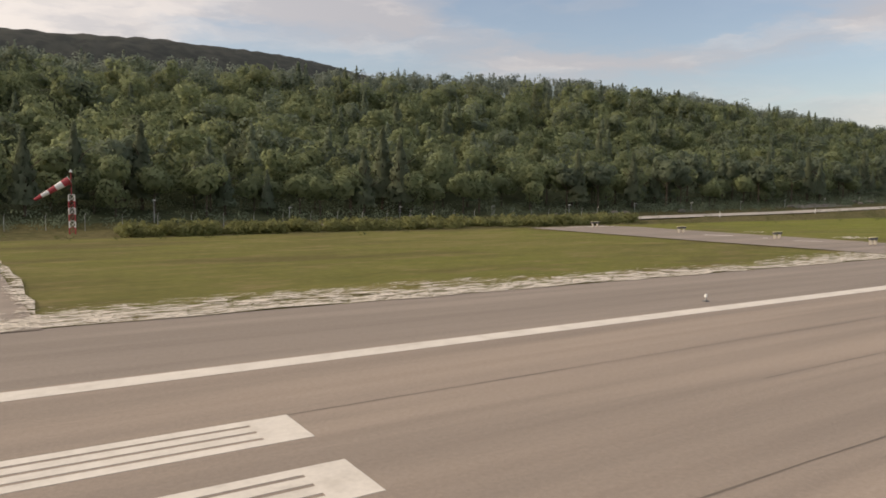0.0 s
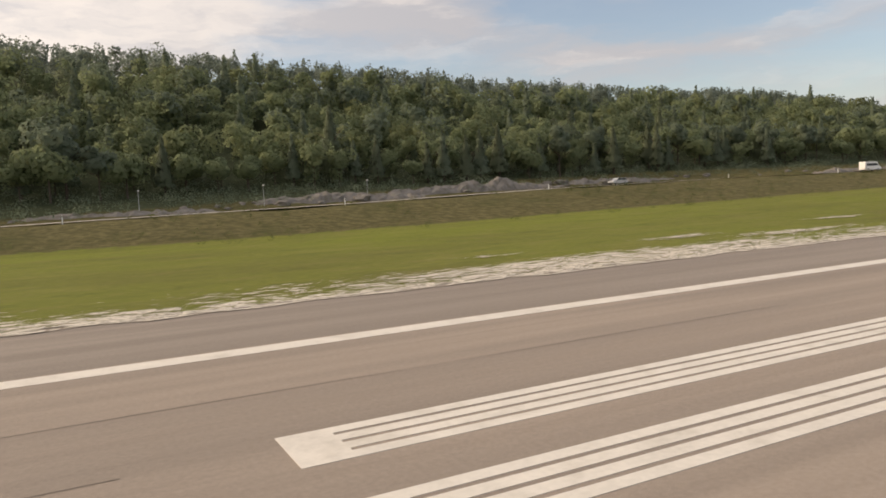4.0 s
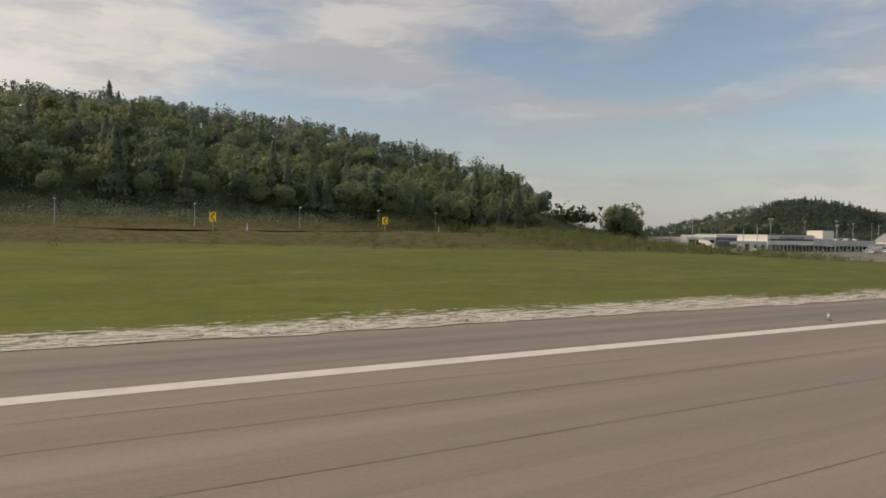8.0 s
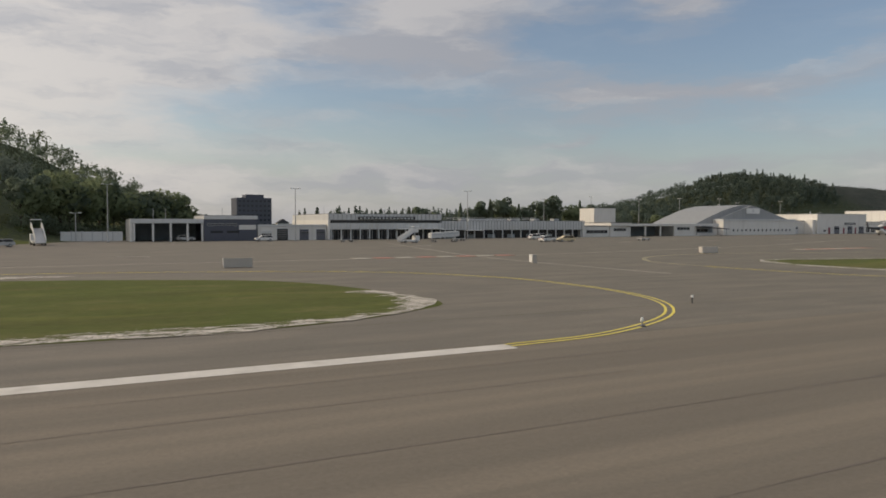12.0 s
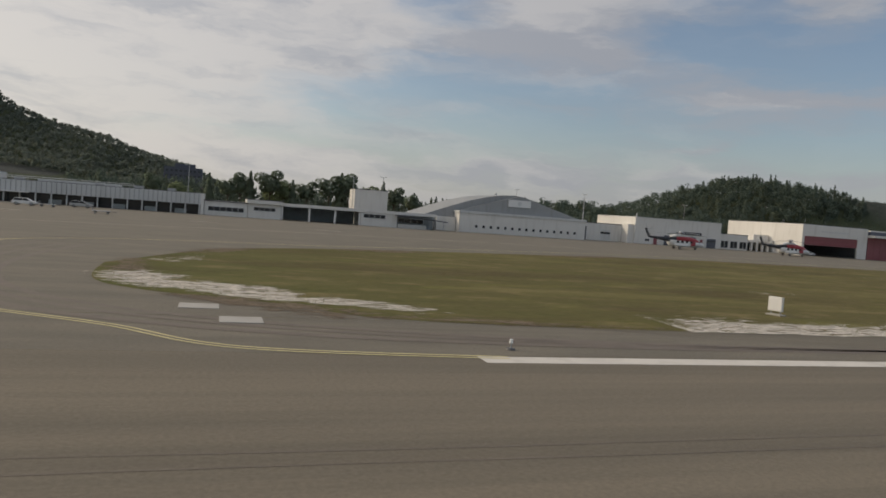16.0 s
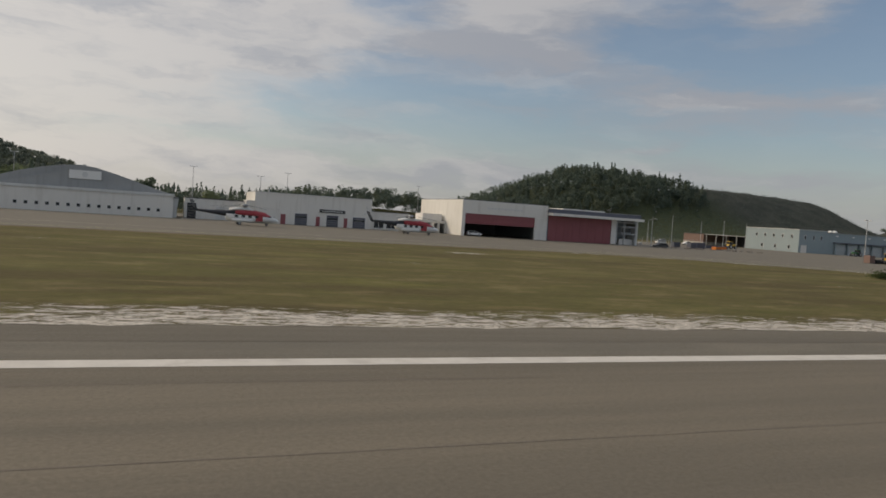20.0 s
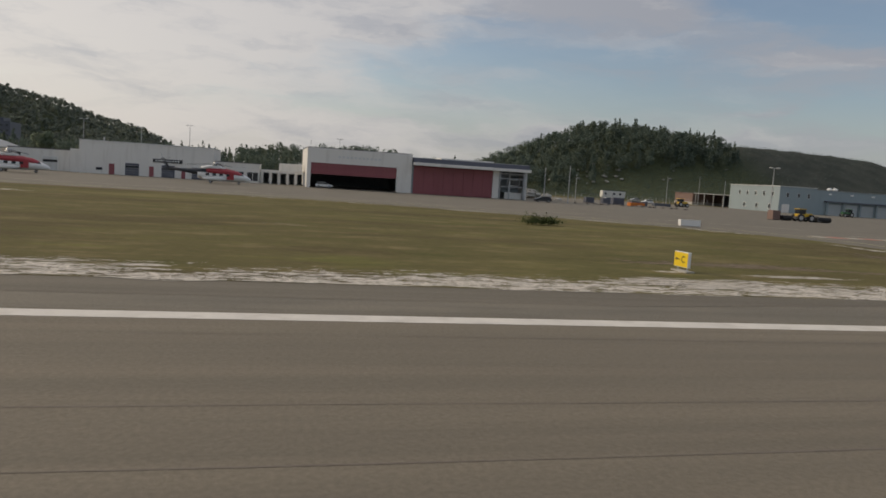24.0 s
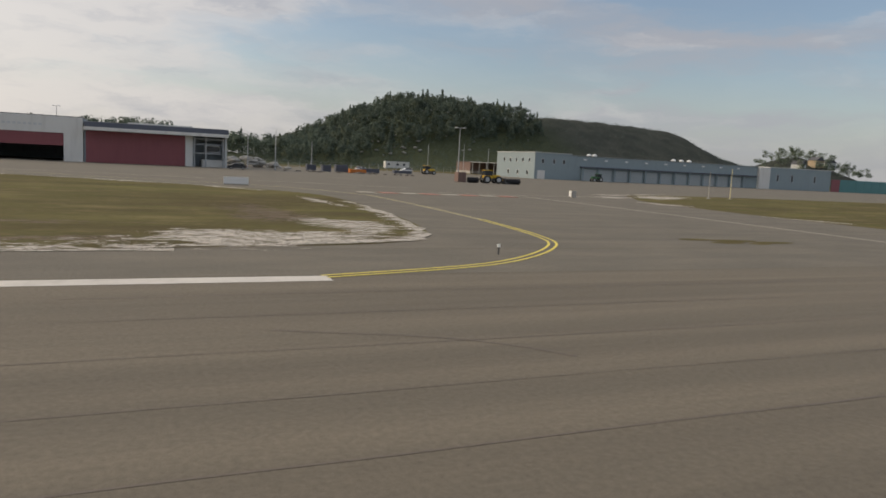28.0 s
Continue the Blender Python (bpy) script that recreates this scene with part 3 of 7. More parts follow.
def ribbon(name, pts, width, off, mat, parent=None, taper=None):
    """A painted or sealed line along a row of points."""
    bm = bmesh.new()
    rows = []
    for i, p in enumerate(pts):
        a, b = Vector(pts[max(i - 1, 0)]), Vector(pts[min(i + 1, len(pts) - 1)])
        d = (b - a).normalized()
        nrm = Vector((-d.y, d.x)) * (width if taper is None else width * taper[i]) / 2
        q = [Vector(p) - nrm, Vector(p) + nrm]
        rows.append([bm.verts.new((v.x, v.y, gz(v.x, v.y) + off)) for v in q])
    for r, s in zip(rows, rows[1:]):
        bm.faces.new((r[0], s[0], s[1], r[1]))
    bmesh.ops.recalc_face_normals(bm, faces=bm.faces)
    if sum(f.normal.z for f in bm.faces) < 0:
        bmesh.ops.reverse_faces(bm, faces=bm.faces)
    return mesh_object(name, bm, mat, parent)


def curve_points(pts, n=14):
    """A smooth line through the points."""
    out = []
    p = [Vector(pts[0])] + [Vector(q) for q in pts] + [Vector(pts[-1])]
    for i in range(1, len(p) - 2):
        for k in range(n):
            t = k / n
            a, b, c, d = p[i - 1], p[i], p[i + 1], p[i + 2]
            out.append(0.5 * (2 * b + (c - a) * t + (2 * a - 5 * b + 4 * c - d) * t * t + (3 * b - a - 3 * c + d) * t ** 3))
    return [(v.x, v.y) for v in out] + [tuple(pts[-1])]


def gravel_ring(name, pts, width, off, closed=False, flip=False, label="pale broken gravel edging beside the asphalt"):
    """A gravel edge that fades into the turf on its inner side."""
    rnd = random.Random(len(pts) * 7 + int(width * 10))
    bm = bmesh.new()
    uv = bm.loops.layers.uv.new("UVMap")
    rows, n = [], len(pts)
    for i, p in enumerate(pts):
        a = Vector(pts[(i - 1) % n] if closed else pts[max(i - 1, 0)])
        b = Vector(pts[(i + 1) % n] if closed else pts[min(i + 1, n - 1)])
        d = (b - a).normalized()
        nrm = Vector((-d.y, d.x)) * (-1 if flip else 1)
        row = []
        for k in range(4):
            q = Vector(p) + nrm * (width * k / 3 + (rnd.uniform(-0.25, 0.25) if k == 0 else 0))
            row.append((bm.verts.new((q.x, q.y, gz(q.x, q.y) + off + (0.02 if 0 < k < 3 else 0) + rnd.uniform(0, 0.02))), k / 3))
        rows.append(row)
    pairs = list(zip(rows, rows[1:])) + ([(rows[-1], rows[0])] if closed else [])
    for r, s in pairs:
        for k in range(3):
            f = bm.faces.new((r[k][0], s[k][0], s[k + 1][0], r[k + 1][0]))
            for loop, v in zip(f.loops, (r[k][1], s[k][1], s[k + 1][1], r[k + 1][1])):
                loop[uv].uv = (0.5, v)
    if sum(f.normal.z for f in bm.faces) <= 0:
        bmesh.ops.reverse_faces(bm, faces=bm.faces)
    bm.normal_update()
    if sum(f.normal.z for f in bm.faces) < 0:
        bmesh.ops.reverse_faces(bm, faces=bm.faces)
    ob = mesh_object(name, bm, "gravel")
    return tagged(ob, label, "gravel", kind="structure")


# ---------------------------------------------------------------- runway, shoulders, taxiways, apron
S = {"kind": "structure"}
LY = 20.3
tagged(sheet("runway", [(-400, -24.0), (1900, -24.0), (1900, 20.9), (-400, 20.9)], 0.0, "runway", 60), "worn brownish asphalt runway with sealed joints", "runway", **S)
tagged(sheet("shoulder", [(-400, 20.9), (684, 20.9), (684, 27.2), (-400, 27.2)], -0.004, "shoulder", 60), "darker asphalt shoulder beside the runway", "runway shoulder", **S)
tagged(sheet("shoulder", [(684, 20.9), (1900, 20.9), (1900, 27.2), (684, 27.2)], 0.003, "apron", 60), "grey-brown asphalt shoulder beside the taxiways", "runway shoulder", **S)
for x0, x1 in ((-400, 741), (872, 1070), (1150, 1900)):
    tagged(ribbon("edge_line", [(x, LY) for x in np.linspace(x0, x1, 40)], 0.9, 0.008, "line_white"), "white painted runway edge line", "marking", "runway edge lines", "structure")
tagged(ribbon("far_edge_line", [(x, -22.0) for x in (-400, 400, 1100, 1900)], 0.9, 0.008, "line_white"), "white painted runway edge line", "marking", "runway edge lines", "structure")


def touchdown_bars(x0, x1, y1, stripes, pitch, gap, name):
    """A block of long white stripes joined by a bar at one end."""
    root = tagged(new(name), "block of white painted stripes on the runway", "marking", "runway markings", "structure")
    for i in range(stripes):
        y = y1 - i * pitch
        part("stripe", box(x0, x1, y - pitch + gap, y, 0.0, 0.009), "line_white", root)
    part("end_bar", box(x0 - 0.95, x0, y1 - stripes * pitch + gap, y1, 0.0, 0.009), "line_white", root)
    part("end_bar", box(x1, x1 + 0.95, y1 - stripes * pitch + gap, y1, 0.0, 0.009), "line_white", root)


for x0, x1 in ((-16, 6.7), (283.45, 305), (432.5, 454.2)):
    for y1 in (15.5, 12.35) if x0 < 0 else (12.4, 9.15) if x0 < 400 else (9.1, 5.8):
        touchdown_bars(x0, x1, y1, 4, 0.45, 0.13, "touchdown_marking")
touchdown_bars(77.4, 120.2, 13.32, 12, 0.455, 0.13, "aiming_point_marking")
for x0 in range(-390, 1890, 60):
    tagged(mesh_object("centre_line", box(x0, x0 + 30, -2.15, -1.25, 0.0, 0.008), "line_white"), "white painted runway centre line dash", "marking", "centre line dashes", "structure")

# sealed joints and cracks running along the runway
rj = random.Random(8)
for y, runs in ((15.5, ((-100, 60), (120, 300), (330, 640), (655, 742))), (11.9, ((20, 74), (122, 280), (310, 428), (456, 900))), (17.9, ((200, 262), (470, 560), (700, 820))),
                (12.6, ((860, 1000), (1012, 1100))), (7.6, ((-60, 90), (170, 400), (520, 800), (880, 1120))), (10.0, ((980, 1040), (1050, 1110))), (18.1, ((905, 970), (1020, 1120))), (3.9, ((0, 1100),)), (15.6, ((1060, 1160),))):
    for a, b in runs:
        n = max(8, int((b - a) / 2.5))
        off, pts, wid = 0.0, [], []
        for i in range(n + 1):
            off = off * 0.9 + rj.uniform(-0.035, 0.035)
            pts.append((a + (b - a) * i / n, y + off))
            wid.append(rj.uniform(0.35, 1.25) if rj.random() > 0.06 else 0.15)
        tagged(ribbon("joint", pts, 0.052, 0.005, "tar", None, wid), "dark sealed joint in the asphalt", "joint", "sealed joints", "structure")

tagged(ribbon("skid_mark", curve_points([(1067.2, 14.2), (1068.5, 13.7), (1069.8, 13.2), (1070.9, 12.6), (1071.8, 11.8), (1072.4, 11.0)], 6), 0.07, 0.006, "tar"), "thin curved dark tyre mark on the runway", "tyre mark", "tyre marks", "structure")

# gravel along the shoulder
def edge_row(x0, x1, y, s=2.0):
    rnd = random.Random(int(x0))
    return [(x, y + rnd.uniform(-0.2, 0.2)) for x in np.arange(x0, x1 + 0.1, s)]


gravel_ring("gravel_edge", edge_row(-200, 66, 29.6), 5.5, 0.015)
gravel_ring("gravel_edge", edge_row(82, 143, 28.8), 5.0, 0.015)
gravel_ring("gravel_edge", edge_row(174, 704, 28.4), 7.3, 0.015)
gravel_ring("gravel_edge", edge_row(884, 1066, 26.4), 5.2, 0.015)
gravel_ring("gravel_edge", edge_row(1150, 1500, 27.0), 5.0, 0.015)
tagged(sheet("shoulder_strip", [(-400, 27.2), (706, 27.2), (706, 29.6), (-400, 29.6)], -0.008, "shoulder", 60), "asphalt strip between runway and gravel", "runway shoulder", **S)



def gravel_blob(x, y, rx, ry, turn=0.0, off=0.03, thin=0.0, label="pale bare gravel patch in the turf", mat="gravel", name="gravel_patch"):
    """A bare patch whose stony middle frays into the turf."""
    bm = bmesh.new()
    uv = bm.loops.layers.uv.new("UVMap")
    c, s = math.cos(radians(turn)), math.sin(radians(turn))
    rings = []
    for k in range(5):
        r = max(k / 4, 0.02)
        row = []
        for i in range(24):
            a = 2 * math.pi * i / 24
            wob = 1 + 0.12 * math.sin(3 * a + x) + 0.08 * math.sin(5 * a + y)
            u, v = rx * r * wob * math.cos(a), ry * r * wob * math.sin(a)
            px, py = x + u * c - v * s, y + u * s + v * c
            row.append(bm.verts.new((px, py, gz(px, py) + off)))
        rings.append(row)
    for k in range(4):
        for i in range(24):
            j = (i + 1) % 24
            f = bm.faces.new((rings[k][i], rings[k + 1][i], rings[k + 1][j], rings[k][j]))
            for loop, v in zip(f.loops, (k, k + 1, k + 1, k)):
                loop[uv].uv = (0.5, (-0.05, 0.2, 0.5, 0.95, 2.6)[v] + thin)
    bm.faces.new(rings[0])
    return tagged(mesh_object(name, bm, mat), label, "gravel" if mat == "gravel" else "bare earth", "gravel patches" if mat == "gravel" else "bare earth patches", "structure")


for x, y, rx, ry in ((88, 59, 4, 3.0), (88, 46, 5, 2.6), (88, 33.5, 5, 3), (147, 50, 9, 2.2), (303, 39.5, 7, 1.6), (320, 40.2, 9, 2.4), (328, 36.5, 14, 2.6), (344, 44, 8, 1.6), (610, 33, 22, 3), (500, 34.5, 16, 2.0), (940, 29.5, 18, 2.0), (1002, 30.5, 14, 2.2), (980, 62, 10, 3.4), (905, 46, 9, 3.0), (1025, 54, 7, 2.6), (948, 74, 10, 3.5), (995, 84, 8, 3), (1190, 40, 16, 4)):
    gravel_blob(x, y, rx, ry, 0.0, 0.029 if x > 850 else 0.012, (0.3 if y < 32 else 0.75) if x > 850 else 0.25)

for x0, x1 in ((876, 1066), (1162, 1900)):
    tagged(sheet("shoulder_strip", [(x0 + 16, 23.4), (x1 - 30, 23.4), (x1, 27.0), (x0, 27.0)], 0.010, "shoulder", 60), "darker asphalt strip beside the gravel", "runway shoulder", **S)

# service strips off the runway
tagged(sheet("service_strip", [(67, 29.2), (81.4, 29.2), (82.0, 46), (83.5, 75), (81, 80), (72, 79), (66, 79), (66, 50)], 0.02, "shoulder"), "old asphalt strip through the grass", "pavement", **S)
for (xa, ya), (xb, yb), w in (((75.5, 57.0), (77.3, 54.4), 0.9), ((76.4, 49.9), (77.3, 49.6), 0.5), ((75.5, 45.6), (77.7, 43.6), 0.5), ((76.5, 35.1), (78.2, 34.9), 0.14), ((77.2, 33.2), (77.9, 32.9), 0.2),
                              ((74.3, 30.6), (75.1, 30.2), 0.3), ((74.0, 32.6), (74.4, 32.4), 0.15), ((71.7, 78.6), (82.2, 77.6), 0.5)):
    mid = ((xa + xb) / 2, (ya + yb) / 2)
    tagged(ribbon("paint_scrap", [(xa, ya), mid, (xb, yb)], w, 0.034, "line_white", taper=None), "worn white paint left on the old strip", "marking", "paint scraps", "structure")
PAD = [(142.6, 28.0), (180, 28.0), (175.6, 30.4), (173.6, 33.7), (174.6, 36.5), (173.8, 39.3), (174.6, 43), (174.1, 47.6), (170.5, 48.6), (166.8, 49.3), (162, 48.9), (157.9, 49.7), (154, 48.6), (150, 48.1), (145.6, 46.2), (145.9, 42), (145.0, 39.5), (146.2, 36.5), (145.2, 33.4), (144.0, 31.4)]
tagged(sheet("paved_pad", PAD, -0.003, "shoulder"), "old asphalt pad with broken edges", "pavement", **S)
gravel_ring("gravel_edge", curve_points([(145.4, 34), (145.6, 46.2), (157.9, 49.7), (166.8, 49.3), (174.1, 47.6), (174.0, 36)], 6), 1.5, 0.004, flip=True)
rp_ = random.Random(12)
for i in range(22):
    gravel_blob(rp_.uniform(147, 173), rp_.choice((rp_.uniform(44, 48.5), rp_.uniform(30, 48))), rp_.uniform(0.7, 2.4), rp_.uniform(0.2, 0.6), 0.0, 0.006)
gravel_blob(147, 32, 4.5, 2.0, 0.0, 0.007, 0.35)
gravel_ring("gravel_edge", curve_points([(2.6, 58), (3.4, 47), (3.8, 33)], 6), 1.1, 0.026, flip=True)
tagged(sheet("service_strip", [(-40, 29.3), (3.6, 29.3), (2.2, 58), (-4, 84), (-40, 84)], 0.02, "shoulder"), "asphalt strip beside the grass", "pavement", **S)

# apron and the taxiways to it, with the grass islands left open
APRON = [(703.8, 29.4), (703.8, 27.21), (1160, 27.21), (1230, 60), (1330, 118), (1500, 150), (1500, 246), (772, 246), (762, 222), (757, 204), (736, 191.5), (730, 176), (717, 152), (698, 120), (689, 110), (685, 88), (685.5, 73), (689, 68), (693.5, 61), (696, 54), (698.8, 42), (701, 33.5)]
tagged(sheet("apron", APRON, 0.008, "apron", 10), "wide grey-brown asphalt apron and taxiways", "apron", **S)


def island(name, pts, label, width=3.0, rim=True):
    out = curve_points(list(pts) + [pts[0]], 8)[:-1]
    ob = sheet(name, out, 0.020, "ground", 10)
    c = ob.data.color_attributes.new("cover", "FLOAT_COLOR", "POINT")
    c.data.foreach_set("color", np.tile(np.array([0, 0, 0, 1], np.float32), len(ob.data.vertices)))
    tagged(ob, label, "grass", kind="structure")
    area = sum(a[0] * b[1] - b[0] * a[1] for a, b in zip(out, out[1:] + out[:1]))
    if rim:
        gravel_ring("gravel_rim", out, width, 0.026, True, area < 0)
    return ob


gravel_ring("gravel_rim", curve_points([(703.2, 28.8), (701, 33.5), (698.8, 42), (696, 54), (693.5, 61)], 8), 1.6, 0.012, False, False)
island("grass_island", [(707.4, 33), (711.5, 28.6), (722, 28.0), (734, 27.6), (742, 30.5), (745, 35), (741.5, 49), (732, 56), (716, 61), (702, 63), (698, 60), (704, 45)], "mown grass island between the taxiways", rim=False)
gravel_ring("gravel_edge", curve_points([(717, 28.2), (726, 27.9), (734, 27.6), (742, 30.5), (745, 35), (744, 41)], 6), 2.2, 0.026)
island("grass_island", [(790.3, 47), (791, 38), (797, 32), (805, 29), (815, 30.2), (818.5, 34.5), (819, 44), (814, 51), (804, 54), (795, 55.5)], "mown grass island with a pale gravel rim", 1.5)
island("grass_field", [(858, 46), (859.3, 36), (867, 30.8), (876, 26.9), (920, 26.6), (990, 26.5), (1050, 26.5), (1066, 27.4), (1075, 29.1), (1078.6, 34), (1080.5, 45), (1081.5, 60), (1080, 70), (1072, 79), (1055, 90), (1030, 102), (990, 101), (940, 96), (895, 80), (868, 66)], "mown dry grass field between runway and apron", rim=False)
gravel_ring("gravel_edge", curve_points([(1062, 27.2), (1075, 29.1), (1078.6, 34), (1080.5, 45), (1081.3, 58)], 6), 1.6, 0.026)
island("grass_field", [(1121, 38), (1130, 30), (1160, 28), (1300, 28), (1500, 28), (1500, 105), (1240, 100), (1151, 98), (1128, 80), (1122, 58)], "mown dry grass beyond the taxiway", rim=False)
for gx, gy, ga, gb in ((1126, 83, 7, 4), (1133, 92, 9, 3), (1123, 68, 2.5, 6), (1122, 47, 1.2, 7), (1146, 99, 12, 2.5)):
    gravel_blob(gx, gy, ga, gb, 20, 0.031, 0.1)
for px, py, sx, sy in ((1093.6, 31.0, 1.2, 0.45), (1095.8, 30.4, 1.7, 0.6), (1094.6, 29.5, 1.3, 0.4), (1098.0, 29.6, 1.6, 0.45), (1096.4, 29.0, 0.9, 0.3)):
    island("grass_patch", [(px - sx, py), (px - 0.4 * sx, py + sy), (px + 0.5 * sx, py + 0.8 * sy), (px + sx, py - 0.1 * sy), (px + 0.2 * sx, py - sy), (px - 0.6 * sx, py - 0.7 * sy)], "ragged tuft of dark grass in the asphalt", rim=False)
gravel_blob(714, 63.5, 19, 2.0, -6, 0.030, -0.2)
gravel_blob(1042.5, 29.6, 6.5, 2.8, 0, 0.031, -0.1)
gravel_blob(1043.6, 34.0, 1.0, 0.5, 0, 0.031, -0.6)
gravel_blob(1052, 33.6, 7, 0.8, 0, 0.031, 0.2)
gravel_ring("gravel_edge", curve_points([(1020, 101), (1036, 98.5), (1055, 90), (1066, 83.5), (1072, 79), (1077, 72)], 6), 1.5, 0.026, flip=True)
gravel_blob(690, 31, 9, 2.2, 0, 0.030)
gravel_blob(1069.5, 30.5, 9.0, 5.2, 12, 0.030)
gravel_blob(1075.5, 36.5, 4.2, 6.0, 10, 0.034)
gravel_blob(1078.6, 56, 1.4, 9, 4, 0.030)
gravel_blob(1140, 89, 14, 6, 32, 0.030)
gravel_blob(864.5, 35.5, 6.5, 3.0, -38, 0.030, -0.25)
gravel_blob(870.5, 31.6, 6, 2.0, -22, 0.032, 0.0)
gravel_blob(860.8, 38.5, 3.2, 6.0, 14, 0.034, -0.15)
gravel_blob(862.5, 52, 3.0, 6.0, -20, 0.034, 0.35)
for i, (x, y, rx, ry, turn) in enumerate(((866, 30.5, 9, 2.6, -30), (876, 27.6, 12, 1.6, -6), (890, 27.4, 14, 1.1, 0), (859.5, 44, 2.6, 9, 6), (864, 60, 3.0, 9, -28), (880, 72, 3.5, 14, -62), (911, 85.5, 19, 3, 28),
                                          (955, 97, 30, 3, 6), (1005, 101, 26, 2.6, 0), (700.5, 50, 3.2, 15, 12), (693, 68, 10, 3.0, 10), (716, 60.5, 18, 2.0, -8), (1060, 30, 16, 2.4, 4), (1072, 45, 4, 15, 4), (1052, 38, 18, 2.2, -6))):
    gravel_blob(x, y, rx, ry, turn, 0.0285 - 0.0002 * i, 0.15, "bare brown earth worn through the turf", "dirt", "earth_patch")
for x0, y0, a in ((862.9, 28.9, 8), (864.4, 25.8, 8)):
    tagged(mesh_object("concrete_slab", box(x0, x0 + 1.5, y0, y0 + 1.3, 0.0, 0.035, bevel=0.01), "concrete"), "pale concrete slab set in the asphalt", "slab", "concrete slabs")

# painted taxiway guide lines
def guide(pts, label="yellow painted taxiway guide line", mat="line_yellow", double=0.0, width=0.16, n=10, name="guide_line", lift=0.016):
    line = curve_points(pts, n)
    if not double:
        return tagged(ribbon(name, line, width, lift, mat), label, "marking", "taxiway lines", "structure")
    for s in (-0.5, 0.5):
        shifted = []
        for i, p in enumerate(line):
            a, b = Vector(line[max(i - 1, 0)]), Vector(line[min(i + 1, len(line) - 1)])
            d = (b - a).normalized()
            shifted.append((p[0] - d.y * double * s, p[1] + d.x * double * s))
        tagged(ribbon(name, shifted, width, 0.016, mat), label, "marking", "taxiway lines", "structure")


EDGE = "double yellow taxiway edge line"
guide([(741, 20.5), (746, 21.2), (752, 24.5), (756, 30), (757.5, 38), (756, 48), (748, 58), (728, 66), (702, 70), (693, 73)], EDGE, double=0.36, width=0.13)
guide([(873, 20.6), (865, 21.6), (860.9, 25.0), (855.1, 29.0), (850.9, 35.4), (849.3, 46), (848.8, 57.5), (851.4, 64), (860, 70.5), (874, 75), (900, 88), (940, 102), (1030, 107), (1062, 94), (1080, 82), (1086.6, 70)], "faded double taxiway edge line", "line_cream", double=0.28, width=0.11)
guide([(1086.6, 70), (1086.5, 56), (1085.7, 42)], "faded double taxiway edge line", "line_cream", double=0.28, width=0.11)
guide([(1085.7, 42), (1084.4, 33), (1082.4, 28), (1077, 23), (1069.9, 20.6)], EDGE, double=0.36, width=0.13)
guide([(830.6, 52), (830.6, 43), (829.6, 36), (827.2, 29), (821.5, 23.6), (814, 20.6), (806, 20.0), (799.4, 21.4), (792.5, 25), (784.4, 33.3), (781.7, 41), (781.3, 50)], EDGE, double=0.36, width=0.13)
guide([(781.3, 50), (783, 59.5), (791.6, 68), (806, 70.6), (818, 66.5), (827, 61.5), (830.6, 52)], "faded double taxiway edge line", "line_cream", double=0.30, width=0.10)
guide([(837.2, 9.0), (838.0, 10.2), (839.4, 12.6), (840.4, 15.0), (840.9, 17.1), (841.25, 19.4), (841.35, 21.58)], width=0.18)
guide([(841.35, 21.6), (841.2, 25), (840.8, 32), (839.8, 55), (839.3, 74), (836, 100)], width=0.13, mat="line_cream")
guide([(847.4, 8), (845.5, 9.7), (843.4, 12.5), (841.9, 16.8), (841.40, 19.2), (841.34, 20.4)], width=0.12, lift=0.0115)
for shift, w in ((0.0, 0.45), (2.1, 0.4), (4.6, 0.55)):
    arc = [(892, 23.0 - 0.1 * shift), (878, 23.6 - 0.2 * shift), (866, 26.0 - 0.4 * shift), (858.5 - 0.3 * shift, 30.5 - 0.4 * shift), (854.6 - 0.6 * shift, 37.5), (853.6 - 0.7 * shift, 48), (855 - 0.7 * shift, 60)]
    tagged(ribbon("tyre_mark", curve_points(arc, 8), w, 0.0125, "tar"), "dark curved tyre mark on the asphalt", "tyre mark", "tyre marks", "structure")
PALE = "faded taxiway line on the apron"
guide([(694, 76), (740, 78), (771, 78), (800, 82), (840, 92), (900, 112), (1000, 118), (1060, 106), (1100, 92)], PALE, "line_pale", width=0.3)
guide([(771, 44), (772, 78), (785, 140)], PALE, "line_pale", width=0.25)
guide([(1098, 81), (1104.6, 80.1), (1108.3, 76), (1109.2, 66), (1109.0, 52), (1108.6, 38), (1108.2, 28)], PALE, "line_pale", width=0.32)
guide([(1088, 73), (1110, 80), (1150, 90)], PALE, "line_pale", width=0.25)
for x0, x1, y in ((756, 778, 78.5), (827, 845, 75), (1087.2, 1107, 75)):
    for i in range(8):
        xa = x0 + (x1 - x0) * i / 8
        tagged(mesh_object("painted_bar", box(xa, xa + (x1 - x0) / 8 * 0.72, y - 1.1, y + 1.1, gz(xa, y) + 0.03, gz(xa, y) + 0.055), "line_red" if i % 2 else "line_pale"), "worn red and white painted stop marking", "marking", "apron stop markings", "structure")
for x, y in ((731.5, 94), (776, 118), (781, 118), (832, 122), (860, 124), (880, 120)):
    tagged(mesh_object("stand_marking", box(x, x + 4, y - 0.4, y + 0.4, gz(x, y) + 0.03, gz(x, y) + 0.055), "line_pale"), "pale painted stand marking", "marking", "stand markings", "structure")

